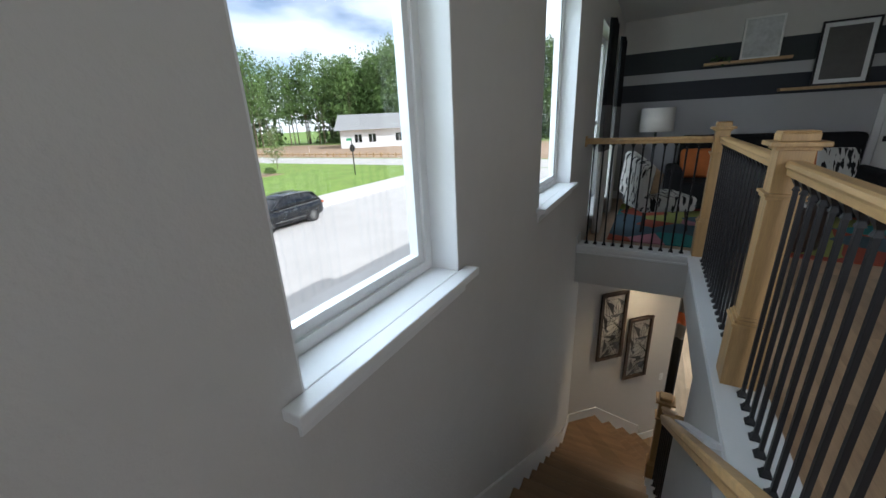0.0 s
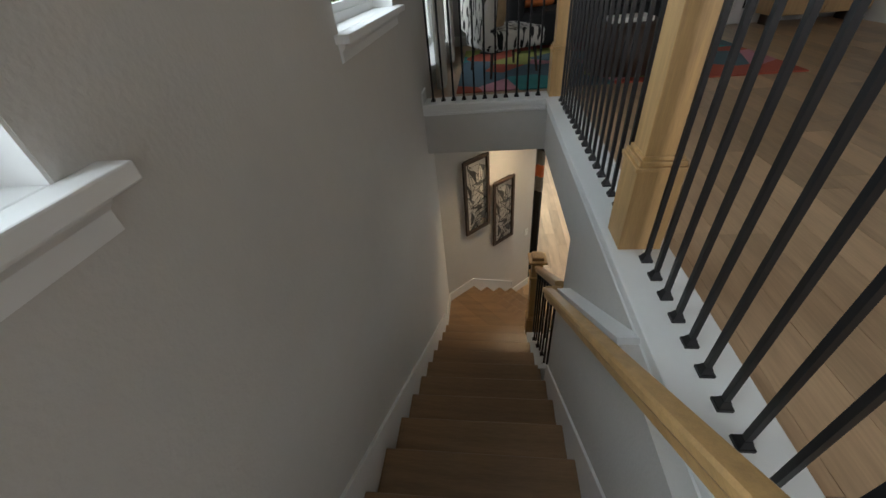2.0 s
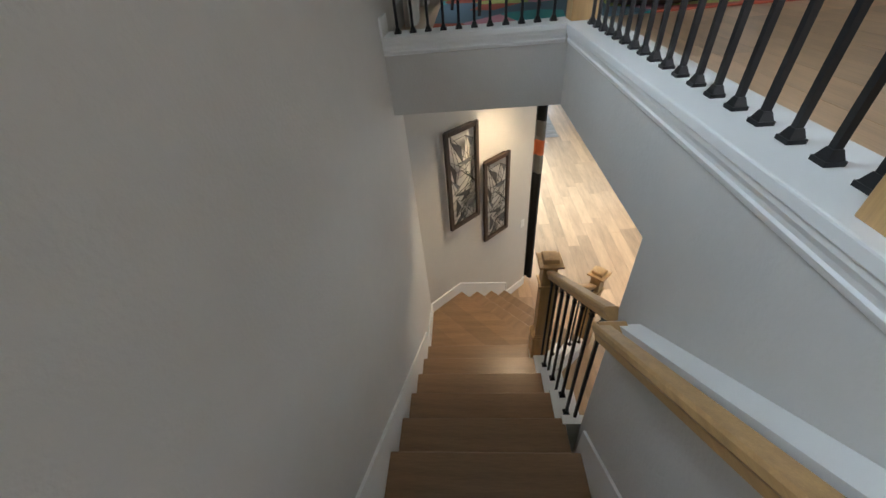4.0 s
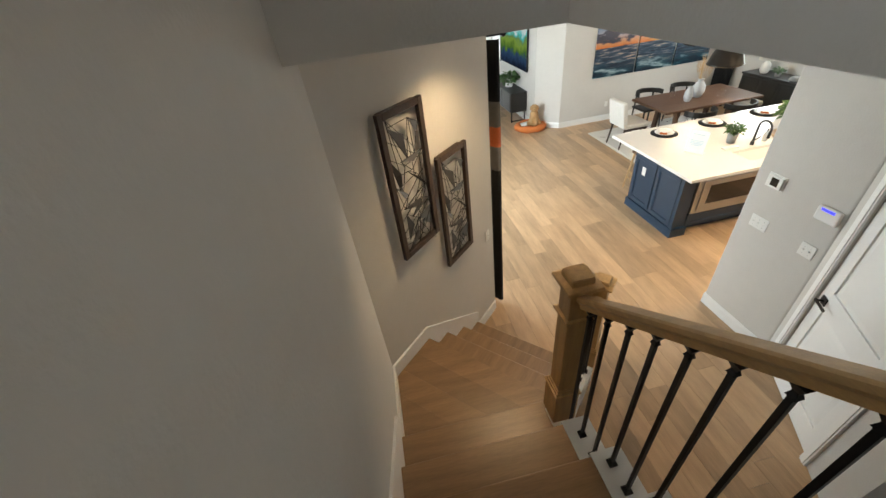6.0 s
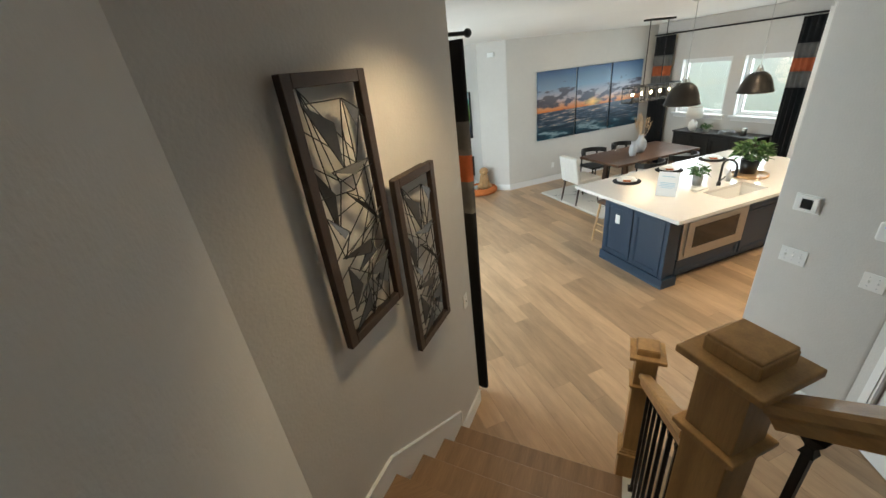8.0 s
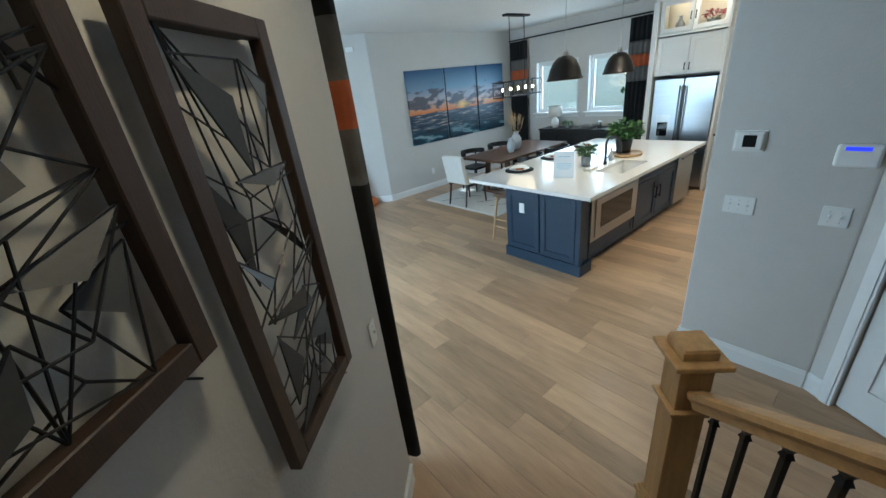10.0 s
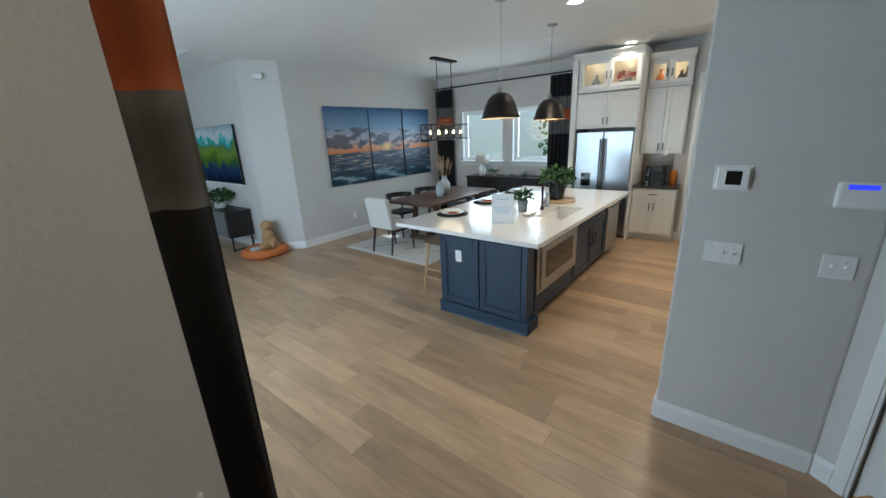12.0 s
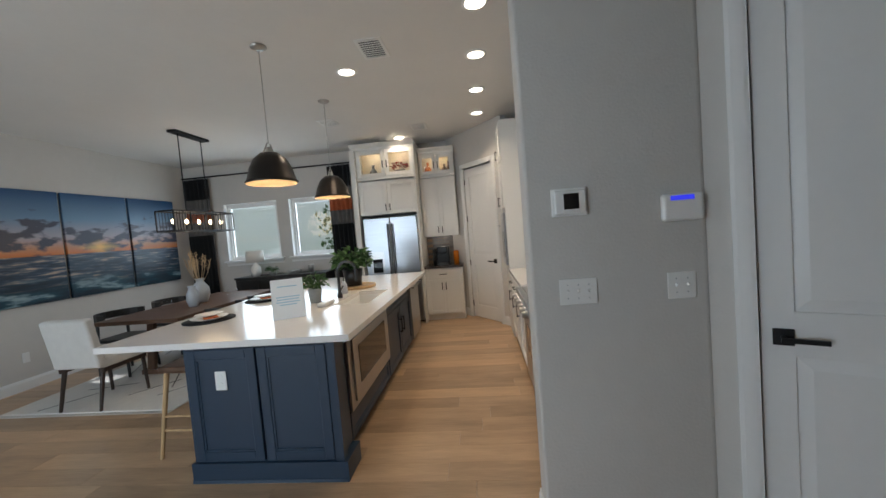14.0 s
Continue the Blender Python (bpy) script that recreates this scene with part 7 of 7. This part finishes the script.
def tree(name, label, m, height, crown_r, crown_from, clumps, seed, trunk=0.18, mat="leaf_far", leaf=0.5):
    """A tapered trunk with limbs and a crown of many loose leaf sprays."""
    d = thing(name, label, "tree", m)
    rnd = random.Random(seed)
    bm = tube(B(), (0, 0, 0), (0.02 * height * rnd.uniform(-1, 1), 0.02 * height * rnd.uniform(-1, 1), height * 0.94), trunk, trunk * 0.2, 8)
    cb = B()
    for i in range(clumps):
        z = crown_from + (height - crown_from) * (i + rnd.random()) / clumps
        f = (z - crown_from) / (height - crown_from)
        rr = crown_r * (1 - 0.75 * f ** 1.5) * rnd.uniform(0.35, 1.0)
        a = rnd.uniform(0, 6.283)
        c = Vector((rr * math.cos(a), rr * math.sin(a), z))
        if i % 2 == 0:
            tube(bm, (0, 0, z - 0.25 * rr), c, trunk * 0.22, trunk * 0.06, 5)
        s = crown_r * rnd.uniform(0.25, 0.45)
        for q in range(30):
            p = c + Vector((rnd.gauss(0, s), rnd.gauss(0, s), rnd.gauss(0, s * 0.55)))
            e = Euler((rnd.uniform(0, 6.3), rnd.uniform(0, 6.3), rnd.uniform(0, 6.3))).to_matrix()
            L = leaf * rnd.uniform(0.5, 1.3)
            vs = [cb.verts.new(p + e @ Vector(v2)) for v2 in ((-L * 0.5, 0, 0), (0, -L * 0.28, L * 0.1), (L * 0.5, 0, 0), (0, L * 0.28, L * 0.1))]
            cb.faces.new(vs)
    part("trunk", bm, "bark", d)
    part("crown", cb, mat, d)
    return d


M["bark"] = material("pine_bark", (0.17, 0.12, 0.085), 0.95, vary=0.4, scale=3)
M["leaf_young"] = material("pale_leaf", (0.16, 0.20, 0.07), 0.8, vary=0.4, scale=2)
rnd = random.Random(77)
pines = [tree("pine_tree", "tall pine tree at the wood's edge", pose(-95 + 9 * i, 104, GROUND), 21 + 2.5 * i, 3.0 + 0.3 * i, 7.5 + i, 34, 60 + i, 0.22, "leaf_far", 0.9) for i in range(4)]
for p in pines:
    tagged(p, group="pines at the wood's edge")
def wood_edge(f, depth):
    """A place in the wood: f runs along its edge, depth goes into it."""
    run = 230 * f
    if run < 100:
        return -14 - run, 97 + depth
    return -114 - depth, 99 - (run - 100)


for i in range(280):
    x, y = wood_edge((i + rnd.random()) / 280, 34 * rnd.random() ** 1.5)
    copy_thing(pines[i % 4], pose(x, y, GROUND, 0, 0, rnd.uniform(0, 360)))
under = B()
for i in range(26000):
    x, y = wood_edge(rnd.random(), rnd.uniform(6, 40))
    z = GROUND + abs(rnd.gauss(0, 6.0))
    e = Euler((rnd.uniform(0, 6.3), rnd.uniform(0, 6.3), rnd.uniform(0, 6.3))).to_matrix()
    L = rnd.uniform(0.7, 2.0)
    vs = [under.verts.new(Vector((x, y, z)) + e @ Vector(v2)) for v2 in ((-L * 0.5, 0, 0), (0, -L * 0.35, 0.2), (L * 0.5, 0, 0), (0, L * 0.35, 0.2))]
    under.faces.new(vs)
tagged(part("undergrowth", under, "leaf_far"), "dense green undergrowth beneath the pines", "undergrowth", kind="stuff")
for x, y, s in ((-72, 40, 1), (-46, 35.5, 2), (-33, 6, 3)):
    tree("young_tree", "slim young street tree with pale leaves", pose(x, y, GROUND), 5.2, 1.3, 1.5, 22, s, 0.06, "leaf_young", 0.28)
shrub = None
for i in range(16):
    y = -4 + 2.3 * i
    if shrub is None:
        shrub = thing("shrub", "rounded green shrub in the planting bed", "shrub", pose(-41.4, y, GROUND + 0.04), "shrubs along the car park")
        bm = B()
        for q in range(420):
            v2 = Vector((rnd.gauss(0, 1), rnd.gauss(0, 1), abs(rnd.gauss(0, 1)))).normalized() * rnd.uniform(0.45, 0.75)
            e = Euler((rnd.uniform(0, 6.3), rnd.uniform(0, 6.3), 0)).to_matrix()
            vs = [bm.verts.new(v2 + Vector((0, 0, 0.1)) + e @ Vector(w)) for w in ((-0.12, 0, 0), (0, -0.05, 0.02), (0.12, 0, 0), (0, 0.05, 0.02))]
            bm.faces.new(vs)
        part("foliage", bm, "leaf_far", shrub)
        part("stem", tube(B(), (0, 0, 0), (0, 0, 0.4), 0.03), "bark", shrub)
    else:
        copy_thing(shrub, pose(-41.4 + rnd.uniform(-0.6, 0.6), y, GROUND + 0.04, 0, 0, rnd.uniform(0, 360)))
# far house on the lot
fh = thing("house", "white house with a grey roof beyond the lot", "house", pose(-66, 86, GROUND + 0.03, 0, 0, 35) @ Matrix.Diagonal((1.5, 1.5, 1.5, 1)))
part("wall", box(B(), -7, 7, -5, 5, 0, 3.0), "white", fh)
part("roof", prism(B(), [(-6.0, 2.95), (0, 5.6), (6.0, 2.95)], -7.8, 7.8, "x"), "stone_grey", fh)
for x in (-4, -1.6, 3):
    wf = part("window", box(B(), x - 0.6, x + 0.6, -5.04, -5.0, 0.9, 2.2), "screen", fh)
    part("frame", box(B(), x - 0.04, x + 0.04, -5.06, -5.04, 0.9, 2.2), "white", wf)
# neighbouring house close outside the dining windows
M["siding"] = material("pale_siding", (0.84, 0.91, 0.91), 0.6, vary=0.04, scale=2)
nb = thing("neighbour_house", "pale siding side of the neighbouring house", "house")
part("wall", box(B(), 14.0, 14.4, 0, 18, GROUND, 6.2), "siding", nb)
board = mesh_of("siding_board", prism(B(), [(0, 0), (-0.022, 0.0), (-0.004, 0.18), (0, 0.18)], 0, 18, "y"), "siding")
for i in range(35):
    ob = new("siding_board", board)
    ob.parent, ob.matrix_basis = nb, pose(14.0, 0, GROUND + 0.18 * i)
tree("shrub_tree", "narrow green shrub by the neighbouring house", pose(12.6, 9.6, GROUND), 3.4, 0.55, 0.5, 20, 5, 0.04, "leaf", 0.16)

# ---- daylight from the sky through the openings, plus fill at the added south window ----
DAY = (0.78, 0.92, 1.0)
for a, b, z0, z1 in WINDOWS:
    lamp("window_daylight", "AREA", look((-0.8, (a + b) / 2, (z0 + z1) / 2 + 0.2), (3, (a + b) / 2, (z0 + z1) / 2 - 0.9)), 45, DAY, size=b - a + 0.6, size_y=z1 - z0 + 0.5)
# fill lamp at the added south window, for the dark left wall
lamp("window_daylight", "AREA", look(((FILL_WIN[0] + FILL_WIN[1]) / 2, -1.86, UP + 1.5), (1.2, 2, UP + 0.9)), 29, (0.98, 0.96, 0.98), size=2.0, size_y=1.5)
lamp("window_daylight", "AREA", look((-0.26, 5.6, UP + 1.3), (3, 5.6, UP + 0.6)), 3, DAY, size=1.3, size_y=2.0)
lamp("window_daylight", "AREA", look((-0.26, 8.75, 1.45), (3, 8.75, 0.5)), 170, DAY, size=2.9, size_y=2.0)
lamp("window_daylight", "AREA", look((2.2, 18.75, 1.3), (2.2, 12, 0.8)), 120, DAY, size=3.4, size_y=2.4)
for a, b, z0, z1 in EAST_WIN:
    lamp("window_daylight", "AREA", look((WX + 0.25, (a + b) / 2, (z0 + z1) / 2), (3, (a + b) / 2, 0.8)), 24, DAY, size=b - a, size_y=z1 - z0)
lamp("recessed_spot", "SPOT", look((1.02, 4.95, CEIL - 0.02), (0.72, 5.2, 0)), 38, (1, 0.74, 0.42), spot=120, radius=0.05)
d = thing("ceiling_light", "round recessed ceiling light by the angled wall", "ceiling light", pose(1.02, 4.95, CEIL))
part("trim_ring", lathe(B(), [(0.07, -0.001), (0.095, -0.001), (0.09, -0.007), (0.07, -0.005)], 28), "plate", d)
part("lens", tube(B(), (0, 0, -0.004), (0, 0, -0.002), 0.07, seg=28), "downlight", d)
for x, y in ((2.03, 5.93),):
    lamp("recessed_spot", "SPOT", look((x, y, CEIL - 0.02), (x, y, 0)), 10, (1, 0.84, 0.62), spot=125, radius=0.06)

# ---- floor planks ----


def plank_material(name, colour, island):
    mat = bpy.data.materials.new(name)
    mat.use_nodes = True
    n, l = mat.node_tree.nodes, mat.node_tree.links
    b = n["Principled BSDF"]
    g = n.new("ShaderNodeNewGeometry")
    if island:
        rand = g.outputs["Random Per Island"]
    else:
        rand = n.new("ShaderNodeObjectInfo").outputs["Random"]
    shift = n.new("ShaderNodeCombineXYZ")
    mul = n.new("ShaderNodeMath")
    mul.operation = "MULTIPLY"
    mul.inputs[1].default_value = 37.0
    l.new(rand, mul.inputs[0]), l.new(mul.outputs[0], shift.inputs[1]), l.new(mul.outputs[0], shift.inputs[0])
    add = n.new("ShaderNodeVectorMath")
    l.new(g.outputs["Position"], add.inputs[0]), l.new(shift.outputs[0], add.inputs[1])
    tones = []
    for sc, st in ((2.0, (6.0, 0.9, 1)), (9.0, (14.0, 0.8, 1))):
        mp, nz = n.new("ShaderNodeMapping"), n.new("ShaderNodeTexNoise")
        mp.inputs["Scale"].default_value = st
        nz.inputs["Scale"].default_value, nz.inputs["Detail"].default_value = sc, 4
        l.new(add.outputs[0], mp.inputs[0]), l.new(mp.outputs[0], nz.inputs["Vector"])
        tones.append(nz.outputs[0])
    s1 = n.new("ShaderNodeMath")
    s1.operation = "MULTIPLY_ADD"
    s1.inputs[1].default_value = 0.60
    l.new(tones[1], s1.inputs[0]), l.new(tones[0], s1.inputs[2])
    s2 = n.new("ShaderNodeMath")
    s2.operation = "MULTIPLY_ADD"
    s2.inputs[1].default_value = 0.60
    l.new(rand, s2.inputs[0]), l.new(s1.outputs[0], s2.inputs[2])
    mr = n.new("ShaderNodeMapRange")
    l.new(s2.outputs[0], mr.inputs[0])
    mr.inputs[1].default_value, mr.inputs[2].default_value = 0.55, 1.65
    mr.inputs[3].default_value, mr.inputs[4].default_value = 0.60, 1.42
    tint = n.new("ShaderNodeVectorMath")
    tint.operation = "SCALE"
    tint.inputs[0].default_value = colour
    l.new(mr.outputs[0], tint.inputs["Scale"]), l.new(tint.outputs[0], b.inputs["Base Color"])
    b.inputs["Roughness"].default_value = 0.29
    bp = n.new("ShaderNodeBump")
    bp.inputs["Strength"].default_value, bp.inputs["Distance"].default_value = 0.15, 0.002
    l.new(tones[1], bp.inputs["Height"]), l.new(bp.outputs[0], b.inputs["Normal"])
    return mat


M["plank_one"] = plank_material("oak_plank", (0.45, 0.30, 0.178), False)
M["plank_many"] = plank_material("oak_planks", (0.45, 0.30, 0.178), True)
PW, PL = 0.182, 1.23


def plank_shape(bm, x0, x1, y0, y1, z):
    v2 = [bm.verts.new(p) for p in ((x0, y0, z - 0.01), (x1, y0, z - 0.01), (x1, y1, z - 0.01), (x0, y1, z - 0.01), (x0 + .0007, y0 + .0007, z), (x1 - .0007, y0 + .0007, z), (x1 - .0007, y1 - .0007, z), (x0 + .0007, y1 - .0007, z))]
    for f in ((4, 5, 6, 7), (0, 1, 5, 4), (1, 2, 6, 5), (2, 3, 7, 6), (3, 0, 4, 7)):
        bm.faces.new([v2[i] for i in f])


def lay(floor_ob, z, regions, near, seed):
    """Planks along y: those in the stretch near are parts, the rest one joined mesh."""
    rnd2 = random.Random(seed)
    bm = B()
    plank_shape(bm, 0.0003, PW - 0.0003, 0.0003, PL - 0.0003, 0)
    me = mesh_of("plank", bm, "plank_one")
    rest, count = B(), 0
    for x0, x1, y0, y1 in regions:
        x = x0
        while x < x1 - 0.01:
            y = y0 - rnd2.uniform(0, PL)
            while y < y1:
                a, b, w = max(y, y0), min(y + PL, y1), min(x + PW, x1)
                whole = a == y and b == y + PL and w == x + PW
                if b - a > 0.01:
                    if whole and near[0] < x < near[1] and near[2] < y < near[3] and count < 290:
                        ob = new("plank", me)
                        ob.parent, ob.matrix_basis = floor_ob, pose(x, y, z)
                        count += 1
                    else:
                        plank_shape(rest, x + 0.0003, w - 0.0003, a + 0.0003, b - 0.0003, z)
                y += PL
            x += PW
    tagged(part("planks", rest, "plank_many", floor_ob), kind="stuff")


lay(bpy.data.objects["floor"], 0.0, [(0, WX, -1.6, 18.4)], (1.1, 6.6, 3.2, 12.2), 11)
lay(bpy.data.objects["floor_upper"], UP, [(1.16, 5.2, -1.6, 4.48), (0, 5.2, 4.48, LY), (0, 0.99, -1.6, 0.59)], (1.1, 5.0, -1.6, 7.0), 12)
